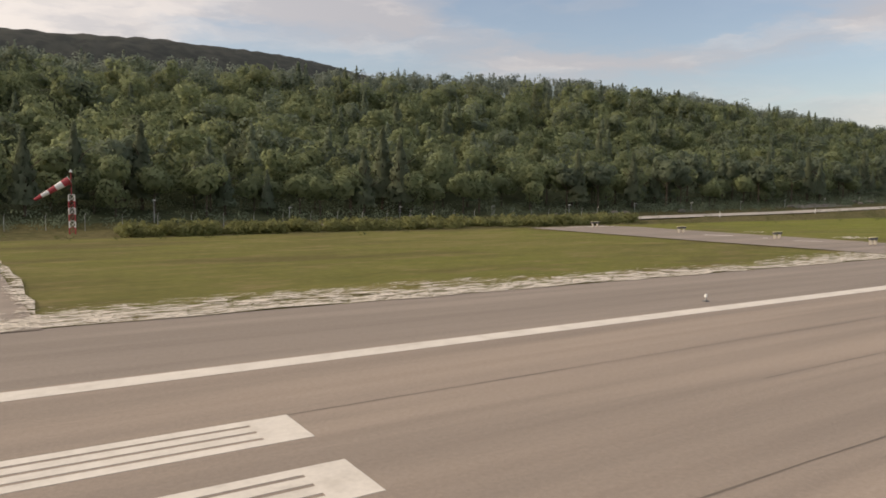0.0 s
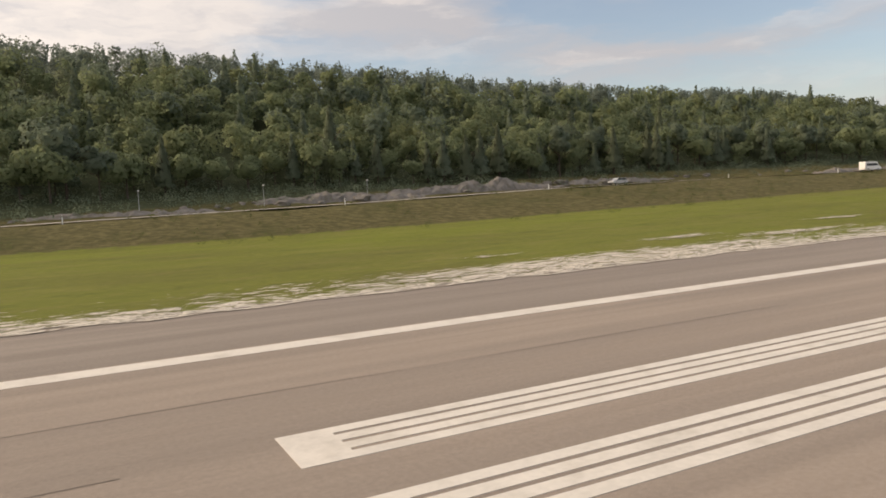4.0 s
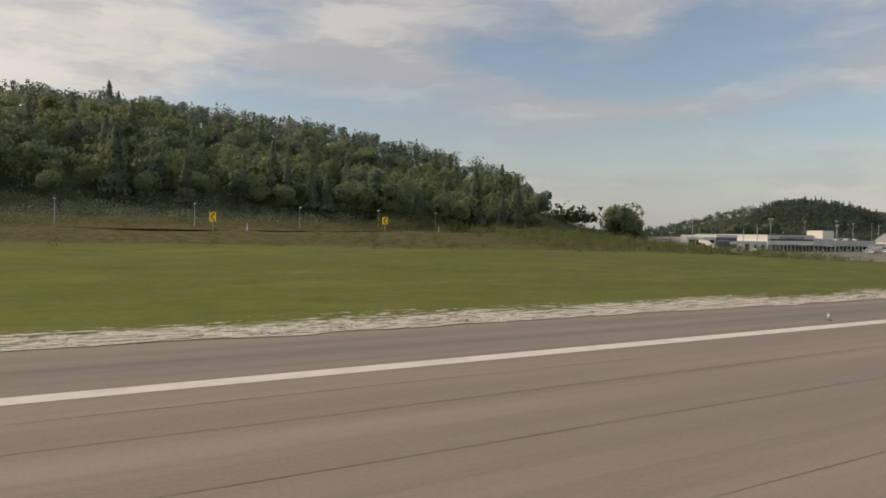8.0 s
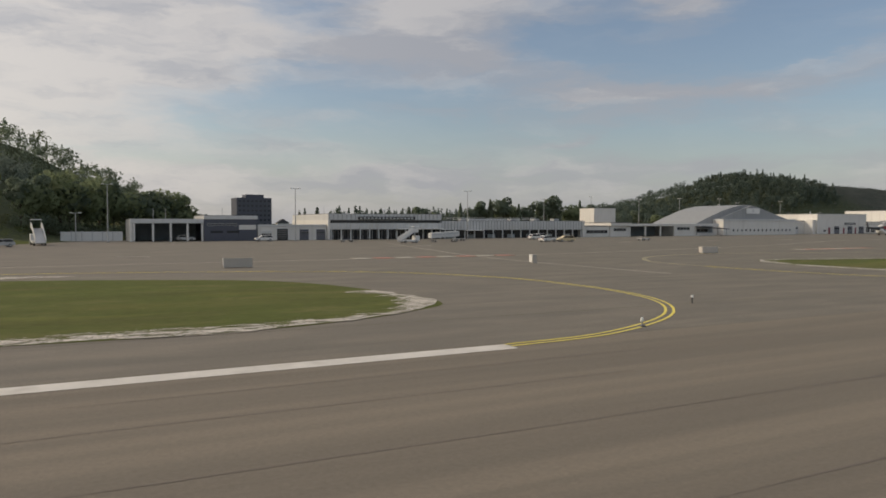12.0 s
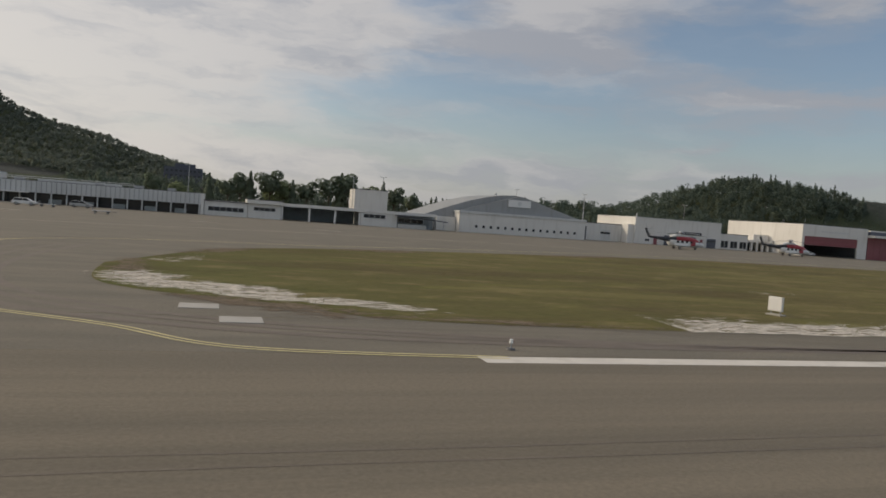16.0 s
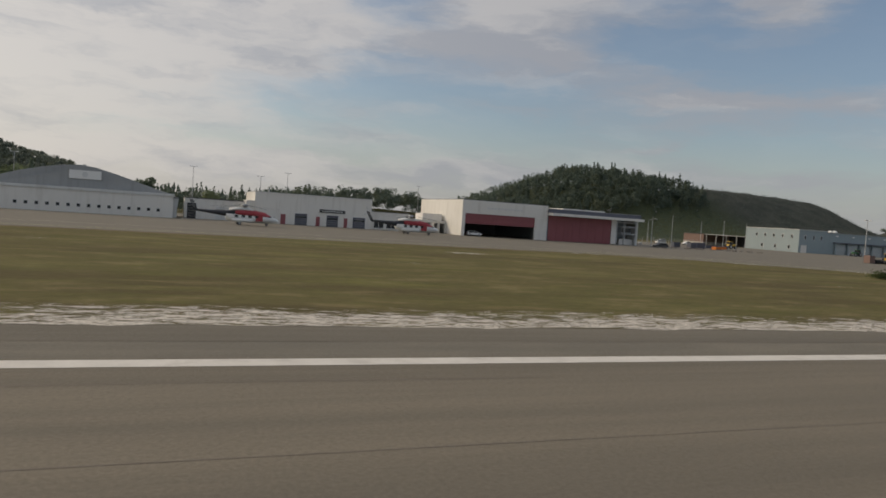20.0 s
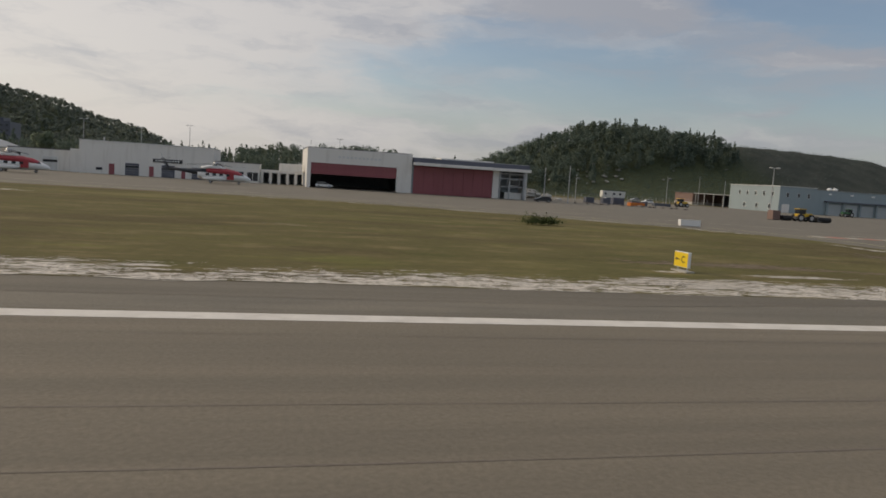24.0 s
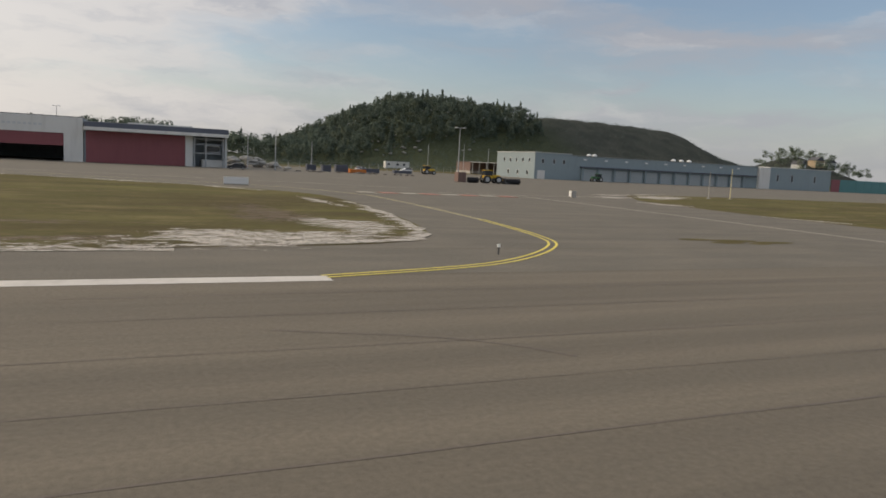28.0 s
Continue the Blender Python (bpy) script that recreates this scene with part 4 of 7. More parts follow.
# public road on the bank, with its pale gravel edge
rpts = [(x, float(np.interp(x, ROAD_X, ROAD_Y))) for x in np.arange(-300, 652, 6.0)]
rp = curve_points(rpts[::3], 4)
tagged(ribbon("road", [(x, y + 4.0) for x, y in rp if x > 40], 7.5, 0.10, "road"), "narrow pale asphalt road along the bank", "road", **S)
tagged(ribbon("road_edge", [(x, y - 0.1) for x, y in rp if x > 88], 1.7, 0.115, "concrete"), "pale gravel road edge", "road edge", **S)

# ---------------------------------------------------------------- woods
def leaf_quads(rnd, centres, size, out, droop=0.0):
    """Small three-cornered leaf sprays lying roughly on the crown's surface."""
    n = len(centres)
    f = out + 0.5 * rnd.normal(size=(n, 3))
    f /= np.linalg.norm(f, axis=1, keepdims=True)
    a = rnd.normal(size=(n, 3))
    a -= f * (a * f).sum(1, keepdims=True)
    a /= np.linalg.norm(a, axis=1, keepdims=True)
    b = np.cross(f, a)
    s = size * rnd.uniform(0.6, 1.35, (n, 1))
    dip = np.array([0, 0, droop]) * s * 0.3
    v = np.stack([centres - a * s * 0.55 - b * s * 0.35, centres + a * s * 0.55 - b * s * 0.35 - dip, centres + b * s * 0.65 + dip], 1)
    return v.reshape(-1, 3)


def crown_points(rnd, kind, n, h, r):
    """Places on a crown and the direction that each one faces."""
    if kind == "conifer":
        t = rnd.uniform(0, 1, n) ** 0.72
        z = h * (1.0 - 0.86 * t)
        tier = 0.66 + 0.34 * np.abs(np.sin(t * 13 + rnd.uniform(0, 3)))
        rad = r * (0.04 + t) * tier * np.sqrt(rnd.uniform(0.4, 1, n))
        ang = rnd.uniform(0, 2 * np.pi, n)
        out = np.stack([np.cos(ang), np.sin(ang), np.full(n, 0.45)], 1)
        return np.stack([rad * np.cos(ang), rad * np.sin(ang), z], 1), out / np.linalg.norm(out, axis=1, keepdims=True)
    if kind == "pine":
        lumps = 6
        c = np.stack([rnd.normal(0, 0.42 * r, lumps), rnd.normal(0, 0.42 * r, lumps), h * rnd.uniform(0.5, 0.92, lumps)], 1)
        s = r * rnd.uniform(0.4, 0.75, lumps)
    else:
        lumps = 7
        c = np.stack([rnd.normal(0, 0.40 * r, lumps), rnd.normal(0, 0.40 * r, lumps), h * rnd.uniform(0.30, 0.88, lumps)], 1)
        s = r * rnd.uniform(0.45, 0.8, lumps)
    pick = rnd.randint(0, lumps, n)
    d = rnd.normal(size=(n, 3))
    d /= np.linalg.norm(d, axis=1, keepdims=True)
    p = c[pick] + d * np.array([1, 1, 0.8]) * (s[pick] * rnd.uniform(0.8, 1.0, n))[:, None]
    mid = np.array([0, 0, h * 0.55])
    out = 0.6 * d + 0.6 * (p - mid) / (r + 0.01) + np.array([0, 0, 0.15])
    return p, out / np.linalg.norm(out, axis=1, keepdims=True)


def leafy(name, V, out, tint, mat):
    """A mesh of leaf sprays that shade with the roundness of their crown."""
    me = fast_mesh(name, V, np.arange(len(V)).reshape(-1, 3), True)
    c = me.color_attributes.new("tint", "FLOAT_COLOR", "POINT")
    c.data.foreach_set("color", np.asarray(tint, np.float32).ravel())
    me.normals_split_custom_set_from_vertices(np.repeat(out, 3, axis=0).astype(np.float32))
    me.materials.append(M[mat])
    return me


def grove(name, rnd, spots, kinds, leaves, label, mat, group="", hscale=1.0, size=1.0):
    """Many trees as one object of leaf sprays."""
    V, T, O = [], [], []
    for x, y in spots:
        kind = kinds[rnd.randint(len(kinds))]
        h = hscale * {"conifer": rnd.uniform(8, 14), "pine": rnd.uniform(8, 12.5), "broad": rnd.uniform(6, 10.5), "shrub": rnd.uniform(1.2, 2.6)}[kind]
        r = {"conifer": 0.21, "pine": 0.28, "broad": 0.35, "shrub": 0.75}[kind] * h
        base = np.array([x, y, gz(x, y) - 0.3])
        n = int(leaves * (0.45 if kind == "shrub" else 1.0))
        p, out = crown_points(rnd, "broad" if kind == "shrub" else kind, n, h, r)
        V.append(leaf_quads(rnd, p + base, size * h * {"conifer": 0.062, "pine": 0.068, "broad": 0.070, "shrub": 0.22}[kind], out, 0.6 if kind == "conifer" else 0.0))
        O.append(out)
        area = 0.5 + 0.5 * math.sin(x * 0.031 + 1.3 * math.sin(y * 0.021)) * math.cos(y * 0.043 + x * 0.011)
        T.append(np.tile([0.55 * rnd.uniform() + 0.45 * area, rnd.uniform(), 0, 1], (n * 3, 1)))
    me = leafy(name, np.concatenate(V), np.concatenate(O), np.concatenate(T), mat)
    return tagged(new(name, me), label, "woods", group, "stuff")


def scatter(rnd, x0, x1, y0, y1, gap, keep):
    xs, ys = np.arange(x0, x1, gap), np.arange(y0, y1, gap)
    X, Y = np.meshgrid(xs, ys)
    X, Y = X + rnd.uniform(-0.48, 0.48, X.shape) * gap, Y + rnd.uniform(-0.48, 0.48, X.shape) * gap
    k = keep(X, Y)
    return list(zip(X[k], Y[k]))


def treeline(x):
    return np.interp(x, (-300, 60, 120, 200, 330, 430, 520, 600, 640, 660, 675, 692, 712, 735), (106, 107, 111, 117, 134, 140, 130, 140, 146, 158, 174, 196, 214, 226))


rw = np.random.RandomState(21)
west = lambda X, Y: (Y > treeline(X) + 6) & (Y < 300) & (np.interp(X, RIDGE_X, RIDGE_Z) > 9.5)
sp = scatter(rw, -220, 735, 108, 200, 4.6, west)
grove("hillside_wood", rw, [s for s in sp if rw.uniform() < 0.74], ["broad", "broad", "broad", "pine"], 480, "dense mixed green woodland on the hillside", "leaf", size=0.84)
grove("hillside_conifers", rw, [s for s in sp if rw.uniform() < 0.24], ["conifer", "pine"], 400, "dark conifers among the hillside woodland", "needle", size=0.84)
sp = scatter(rw, -260, 745, 200, 300, 5.4, west)
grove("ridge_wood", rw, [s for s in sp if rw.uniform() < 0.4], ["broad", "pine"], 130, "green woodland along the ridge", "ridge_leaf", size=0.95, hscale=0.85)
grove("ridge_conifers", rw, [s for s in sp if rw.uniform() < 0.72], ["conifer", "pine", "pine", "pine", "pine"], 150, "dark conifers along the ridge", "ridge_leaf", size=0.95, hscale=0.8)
knoll = lambda X, Y: (np.interp(X, KNOLL_X, KNOLL_Z) * np.exp(-((Y - 440) / 66) ** 2) > np.interp(X, (1150, 1185, 1215, 1300), (1, 6, 14, 22)) + rw.uniform(-3, 3, X.shape)) & (X < 1305)
flank = lambda X, Y: (np.interp(X, KNOLL_X, KNOLL_Z) * np.exp(-((Y - 440) / 66) ** 2) < 30) & (ground_z(X, Y) > 0.4)
rear = scatter(rw, 1118, 1260, 470, 610, 6.5, lambda X, Y: ground_z(X, Y) > 4)
grove("knoll_rear_wood", rw, rear, ["pine", "broad"], 90, "dark trees on the back of the knoll", "knoll_leaf")
sp = scatter(rw, 1112, 1305, 335, 470, 4.8, knoll)
grove("knoll_wood", rw, sp, ["pine", "pine", "broad", "conifer"], 150, "dark pines covering the rocky knoll", "knoll_leaf", size=1.15)
grove("knoll_flank_scrub", rw, scatter(rw, 1120, 1306, 318, 440, 3.4, flank), ["shrub"], 130, "dark scrub and heather on the rocky flank", "knoll_leaf", size=0.5, hscale=0.9)
sp = scatter(rw, 1305, 1545, 345, 465, 3.6, lambda X, Y: np.interp(X, KNOLL_X, KNOLL_Z) * np.exp(-((Y - 440) / 66) ** 2) > 3)
grove("knoll_scrub", rw, sp, ["shrub"], 110, "low dark scrub on the open slope", "knoll_leaf", size=0.45, hscale=0.6)
low = lambda X, Y: (ground_z(X, Y) > 3.5) & (rw.uniform(size=X.shape) < 0.8)
grove("rise_trees", rw, scatter(rw, 985, 1125, 345, 395, 5.0, low), ["pine", "broad"], 200, "trees on the low rise behind the hangars", "knoll_leaf", size=1.0)
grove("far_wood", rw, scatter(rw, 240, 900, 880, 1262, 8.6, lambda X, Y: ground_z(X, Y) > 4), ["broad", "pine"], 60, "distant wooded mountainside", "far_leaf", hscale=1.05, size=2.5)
spur = scatter(rw, 610, 752, 288, 352, 5.0, lambda X, Y: (ground_z(X, Y) > 3) & ((Y > 318) | (X < 742)))
grove("spur_wood", rw, spur, ["pine", "broad", "conifer"], 110, "dark trees on the spur behind the vehicle hall", "needle", hscale=0.9)
grove("islet_trees", rw, scatter(rw, 1545, 1625, 405, 465, 7, lambda X, Y: rw.uniform(size=X.shape) < 0.7), ["pine", "broad"], 190, "trees round the houses on the far knoll", "needle")
back = scatter(rw, 818, 1030, 262, 325, 5.4, lambda X, Y: rw.uniform(size=X.shape) < 0.85)
grove("terminal_wood", rw, back, ["pine", "conifer", "conifer"], 150, "dark trees standing behind the terminal", "knoll_leaf", hscale=0.85)
# rough grass, bracken and bushes on the bank below the road
bank = scatter(rw, -120, 690, 76, 128, 2.6, lambda X, Y: ((Y < np.interp(X, ROAD_X, ROAD_Y) - 1.5) & (rw.uniform(size=X.shape) < 0.16 + 0.25 * (np.sin(X * 0.09) > 0.55))))
grove("bank_scrub", rw, bank, ["shrub"], 160, "rough grass and low bushes on the bank", "bush", hscale=0.5, size=0.42)
under = scatter(rw, -120, 700, 94, 160, 2.5, lambda X, Y: (Y > np.interp(X, ROAD_X, ROAD_Y) + np.interp(X, (60, 130, 330, 480), (9.5, 9.5, 13.0, 15.5))) & (Y < treeline(X) + 8) & (rw.uniform(size=X.shape) < 0.75))
grove("undergrowth", rw, under, ["shrub"], 120, "dark undergrowth at the foot of the wood", "needle", hscale=0.9, size=0.5)
hedge = [(x + rw.uniform(-1, 1), float(np.interp(x, ROAD_X, ROAD_Y)) - rw.uniform(2.0, 6.5)) for x in np.arange(14, 94, 0.28)]
grove("rough_hedge", rw, hedge, ["shrub"], 330, "overgrown pale green tall grass and weeds along the field", "tall_grass", hscale=0.66, size=0.9)
scrub = scatter(rw, 600, 722, 78, 215, 3.0, lambda X, Y: ((X < 680) | (ground_z(X, Y) > 0.8)) & (Y < treeline(X) + 8) & (rw.uniform(size=X.shape) < 0.8) & (np.abs(Y - 4 - np.interp(X, ROAD_X, ROAD_Y)) > 5.5))
grove("slope_scrub", rw, scrub, ["shrub"], 260, "dense low bushes on the slope by the apron", "slope_leaf", hscale=0.85, size=0.42)


big = scatter(rw, 596, 686, 116, 214, 5.0, lambda X, Y: (Y > np.interp(X, ROAD_X, ROAD_Y) + 9) & (Y < treeline(X) + 4) & (rw.uniform(size=X.shape) < 0.6))
grove("slope_bushes", rw, big, ["broad"], 190, "rounded green bushes below the wood", "slope_leaf", hscale=0.40, size=0.9)


# trees at the wood's edge, each one built with trunk, limbs and crown
def tree_variant(name, seed, kind, h, leaves, label):
    rnd = np.random.RandomState(seed)
    root = thing(name, label, "tree", "trees at the edge of the wood")
    bm = rod((0, 0, -0.4), (0, 0, h * (0.8 if kind == "conifer" else 0.6)), h * 0.022, h * 0.006, 7)
    for i in range(6):
        a, z = rnd.uniform(0, 6.28), h * rnd.uniform(0.3, 0.58)
        l = h * rnd.uniform(0.14, 0.28)
        rod((0, 0, z), (l * math.cos(a), l * math.sin(a), z + l * 0.7), h * 0.008, h * 0.003, 5, bm)
    part("trunk", bm, "bark", root)
    r = {"conifer": 0.21, "pine": 0.27, "broad": 0.37}[kind] * h
    p, out = crown_points(rnd, kind, leaves, h, r)
    v = leaf_quads(rnd, p, h * {"conifer": 0.05, "pine": 0.055, "broad": 0.056}[kind], out, 0.5 if kind == "conifer" else 0.0)
    me = leafy("crown", v, out, np.tile(np.array([rnd.uniform(0.2, 0.8), rnd.uniform(), 0, 1]), (len(v), 1)), "leaf" if kind == "broad" else "needle")
    crown = new("crown", me)
    crown.parent = root
    return root


kinds = [("birch_tree", 3, "broad", 8.5, 1300, "leafy green birch at the wood's edge"), ("willow_tree", 4, "broad", 6.5, 1200, "bushy green broadleaf tree at the wood's edge"),
         ("rowan_tree", 5, "broad", 7.5, 1200, "rounded green broadleaf tree at the wood's edge"), ("pine_tree", 6, "pine", 10.0, 1200, "dark green pine at the wood's edge"),
         ("spruce_tree", 7, "conifer", 12.0, 1300, "dark pointed spruce at the wood's edge"), ("spruce_tree", 8, "conifer", 9.0, 1100, "small dark spruce at the wood's edge")]
variants = [tree_variant(*k) for k in kinds]
spots = []
for x in np.arange(-60, 668, 4.6):
    for row in range(2):
        if rw.uniform() < 0.8:
            spots.append((x + rw.uniform(-2, 2), float(treeline(x)) + row * 4.2 + rw.uniform(-1.5, 1.5)))
# tall trees behind the terminal, with their heights
lone = [(844, 250, 10.5), (852, 254, 10), (861, 250, 12), (867, 250, 11), (871, 252, 13), (874, 249, 13.8), (880.5, 250, 14.8), (884, 253, 14), (888, 250, 12), (893, 251, 12), (900.5, 250, 14.7), (904.5, 250, 15.8), (907.5, 252, 16), (916.4, 250, 14.5), (919.6, 251, 14), (924, 252, 12.5), (931, 255, 10.5), (939, 256, 10), (952, 250, 11), (972, 262, 10), (982, 300, 10), (1000, 320, 9), (1012, 330, 9)]
row = []
for u in np.linspace(0, 1, 26):
    x, y = 716.5 + 37 * u + rw.uniform(-1.2, 1.2), 186.5 + 27 * u + rw.uniform(-2.4, 2.4)
    row.append((x, y, float(np.interp(u, (0, 0.3, 0.55, 0.8, 1), (16.2, 15.4, 14.4, 12.6, 11.5))) * rw.uniform(0.84, 1.05) - gz(x, y)))
lone = row + lone
grove("row_thicket", rw, [(x + rw.uniform(-2, 2), y + rw.uniform(-3, 3)) for x, y, h in row for i in range(3)], ["shrub"], 420, "dark thicket under the row of trees", "needle", hscale=1.9, size=0.4)
used = set()
HEIGHTS = (8.5, 6.5, 7.5, 10.0, 12.0, 9.0)
for i, spot in enumerate(spots + lone):
    x, y = spot[:2]
    k = rw.randint(0, 6) if i < len(spots) else (3, 0, 3, 1, 3, 2)[i % 6] if x < 756 else (3, 4, 3, 0, 5, 3)[i % 6]
    s = rw.uniform(0.7, 1.2) if i < len(spots) else spot[2] / HEIGHTS[k] / 1.02
    turn = rw.uniform(0, 360)
    if k not in used:
        variants[k].matrix_basis = pose(x, y, gz(x, y), 0, 0, turn) @ Matrix.Scale(s, 4)
        used.add(k)
        continue
    made = copy_thing(variants[k], pose(x, y, gz(x, y), 0, 0, turn))
    made.scale = (s, s, s * (rw.uniform(0.9, 1.15) if i < len(spots) else 1.0))

# ---------------------------------------------------------------- buildings
def block(root, name, x0, x1, y0, y1, z0, z1, mat, label="", bevel=0.03):
    return part(name, box(x0, x1, y0, y1, z0, z1, bevel=bevel), mat, root, label)


def window(root, x0, x1, z0, z1, y, frame_mat="white_paint", t=0.09, name="window", bars=0):
    """A window in a wall that faces the runway: frame proud of the wall, pane set back."""
    bm = box(x0, x1, y - 0.06, y + 0.10, z1 - t, z1)
    box(x0, x1, y - 0.09, y + 0.10, z0, z0 + t, bm)
    box(x0, x0 + t, y - 0.06, y + 0.10, z0 + t, z1 - t, bm), box(x1 - t, x1, y - 0.06, y + 0.10, z0 + t, z1 - t, bm)
    for i in range(bars):
        xm = x0 + (x1 - x0) * (i + 1) / (bars + 1)
        box(xm - t / 2, xm + t / 2, y - 0.05, y + 0.10, z0 + t, z1 - t, bm)
    w = part(name, bm, frame_mat, root)
    part("pane", box(x0 + t, x1 - t, y - 0.02, y + 0.02, z0 + t, z1 - t), "glass", w)
    return w


def slat_door(root, x0, x1, z1, y, mat="grey_clad", slats=5, frame="white_paint", dark="glass"):
    """An overhead door of separate sections in a frame."""
    bm = box(x0 - 0.12, x0, y - 0.08, y + 0.1, 0, z1 + 0.12)
    box(x1, x1 + 0.12, y - 0.08, y + 0.1, 0, z1 + 0.12, bm), box(x0, x1, y - 0.08, y + 0.1, z1, z1 + 0.12, bm)
    d = part("door", bm, frame, root)
    h = z1 / slats
    for i in range(slats):
        part("panel", box(x0 + 0.02, x1 - 0.02, y - 0.04, y + 0.02, i * h + 0.03, (i + 1) * h - 0.02, bevel=0.012), dark if i == slats - 2 and slats > 3 else mat, d)
    return d


def ribs(root, x0, x1, z0, z1, y, pitch, mat, name="rib"):
    """Upright ribs of a metal fascia, each one standing proud."""
    n = int((x1 - x0) / pitch)
    me = None
    for i in range(n + 1):
        x = x0 + (x1 - x0) * i / n
        if me is None:
            ob = part(name, box(-0.06, 0.06, -0.09, 0.0, z0, z1), mat, root)
            me = ob.data
        else:
            ob = new(name, me)
            ob.parent = root
        ob.location = (x, y, 0)


def open_bays(root, x0, x1, y0, y1, z1, posts, post_mat, depth=9.0):
    """Open vehicle bays: floor line, back wall and ceiling in the shaded interior grey behind a row of posts."""
    part("back_wall", box(x0, x1, y0 + depth, y0 + depth + 0.2, 0, z1), "interior", root)
    part("bay_ceiling", box(x0, x1, y0 + 0.4, y0 + depth, z1 - 0.02, z1 + 0.12), "interior", root)
    for x in posts:
        part("post", box(x - 0.22, x + 0.22, y0 - 0.02, y0 + 0.45, 0, z1, bevel=0.02), post_mat, root)


Y0 = 172.0
# the vehicle hall with open bays
b = thing("vehicle_hall", "long pale vehicle hall with four open dark bays", "building")
block(b, "west_wall", 737.6, 738.1, Y0, 190, 0, 5.0, "white_clad", "sunlit white end wall")
block(b, "rear_wall", 738.1, 753.0, 189.5, 190, 0, 5.0, "grey_clad")
open_bays(b, 738.1, 753.0, Y0, 190, 4.1, (738.4, 742.3, 746.0, 749.6, 752.8), "white_clad", 12)
block(b, "fascia", 737.6, 753.1, Y0 - 0.15, Y0 + 0.3, 4.1, 5.1, "grey_clad", "pale metal fascia")
block(b, "roof", 737.9, 753.0, Y0 + 0.3, 190, 4.9, 5.08, "roof_felt")
for x in (742.4, 745.0):
    part("mast", rod((x, Y0 + 0.5, 4.9), (x, Y0 + 0.5, 7.4), 0.06), "steel", b)
b = thing("fire_station", "dark-fronted two-storey building with a row of small windows", "building")
block(b, "wall_shell", 753.2, 765.2, Y0, 188, 0, 5.0, "dark_clad", "dark blue-grey cladding")
block(b, "fascia", 753.15, 765.3, Y0 - 0.18, 188.1, 5.0, 5.85, "grey_clad", "pale metal fascia")
block(b, "side_panel", 761.0, 764.9, Y0 - 0.12, Y0 + 0.02, 2.6, 3.7, "white_clad")
block(b, "roof", 753.3, 765.1, Y0 + 0.2, 187.9, 5.85, 5.95, "roof_felt")
for i in range(8):
    window(b, 753.9 + i * 0.85, 754.55 + i * 0.85, 3.5, 4.1, Y0, "grey_clad", 0.06)
for i in range(2):
    slat_door(b, 754.6 + i * 3.6, 757.4 + i * 3.6, 3.0, Y0, "dark_clad", 5, "dark_clad")
part("mast", rod((757.4, Y0 + 1, 5.8), (757.4, Y0 + 1, 7.6), 0.05), "steel", b)
# low workshop
b = thing("workshop", "low white workshop with slatted and plain garage doors", "building")
block(b, "wall_shell", 765.4, 782.2, Y0 + 0.1, 184, 0, 3.5, "white_clad")
block(b, "fascia", 765.3, 782.3, Y0 - 0.05, Y0 + 0.3, 3.3, 3.8, "grey_clad")
block(b, "roof", 765.5, 782.1, Y0 + 0.3, 183.9, 3.5, 3.62, "roof_felt")
slat_door(b, 766.2, 768.6, 2.2, Y0 + 0.1, "grey_clad", 4)
slat_door(b, 769.9, 772.6, 2.8, Y0 + 0.1, "glass", 6)
for x in (775.4, 779.6):
    slat_door(b, x, x + 2.3, 2.6, Y0 + 0.1, "dark_clad", 5)
ribs(b, 773.2, 782.0, 2.7, 3.5, Y0 + 0.05, 0.8, "white_clad")
# main terminal
b = thing("terminal", "two-storey pale terminal building with dark glazing and a dark name board", "building")
block(b, "upper_wall", 782.4, 813.6, 171.2, 205, 4.9, 6.4, "grey_clad", "pale ribbed upper fascia")
block(b, "west_wall", 782.3, 782.9, 171.15, 205, 0, 4.9, "white_clad", "sunlit white end wall")
block(b, "glazing", 782.9, 813.5, 172.0, 204, 4.15, 4.9, "glass", "long dark upper window band", 0.0)
block(b, "middle_band", 782.4, 813.6, 171.3, 204.5, 2.55, 4.15, "grey_clad", "pale metal band")
block(b, "ground_glazing", 783.0, 813.3, 173.4, 204, 0, 2.55, "glass", "dark ground floor glazing", 0.0)
for i in range(13):
    block(b, "column", 783.2 + i * 2.5, 783.5 + i * 2.5, 171.5, 171.8, 0, 2.55, "grey_clad")
for i in range(24):
    block(b, "mullion", 783.0 + i * 1.3, 783.08 + i * 1.3, 173.3, 173.42, 0, 2.55, "steel", bevel=0)
ribs(b, 782.6, 813.4, 5.0, 6.3, 171.2, 1.1, "roof_grey")
ribs(b, 782.6, 813.4, 2.65, 4.1, 171.3, 1.1, "white_clad")
board = block(b, "name_board", 790.1, 805.8, 170.95, 171.08, 5.05, 5.75, "dark_paint", "dark name board with unreadable letters")
for i in range(15):
    part("letter_bar", box(790.6 + i * 1.0, 791.2 + i * 1.0, 170.92, 170.95, 5.25, 5.55), "grey_clad", board)
block(b, "roof", 782.6, 813.4, 171.6, 204.8, 6.4, 6.52, "roof_felt")
block(b, "entrance_canopy", 800.5, 813.8, 169.6, 171.4, 2.5, 2.75, "white_clad")
for x, h in ((794, 7.6), (799, 7.4), (782.8, 8.2), (812.6, 8.0)):
    part("mast", rod((x, 176, 6.4), (x, 176, h), 0.05), "steel", b)
part("antenna_dish", rod((799, 175.8, 7.4), (799.2, 175.5, 7.5), 0.45, 0.1, 12), "white_paint", b)
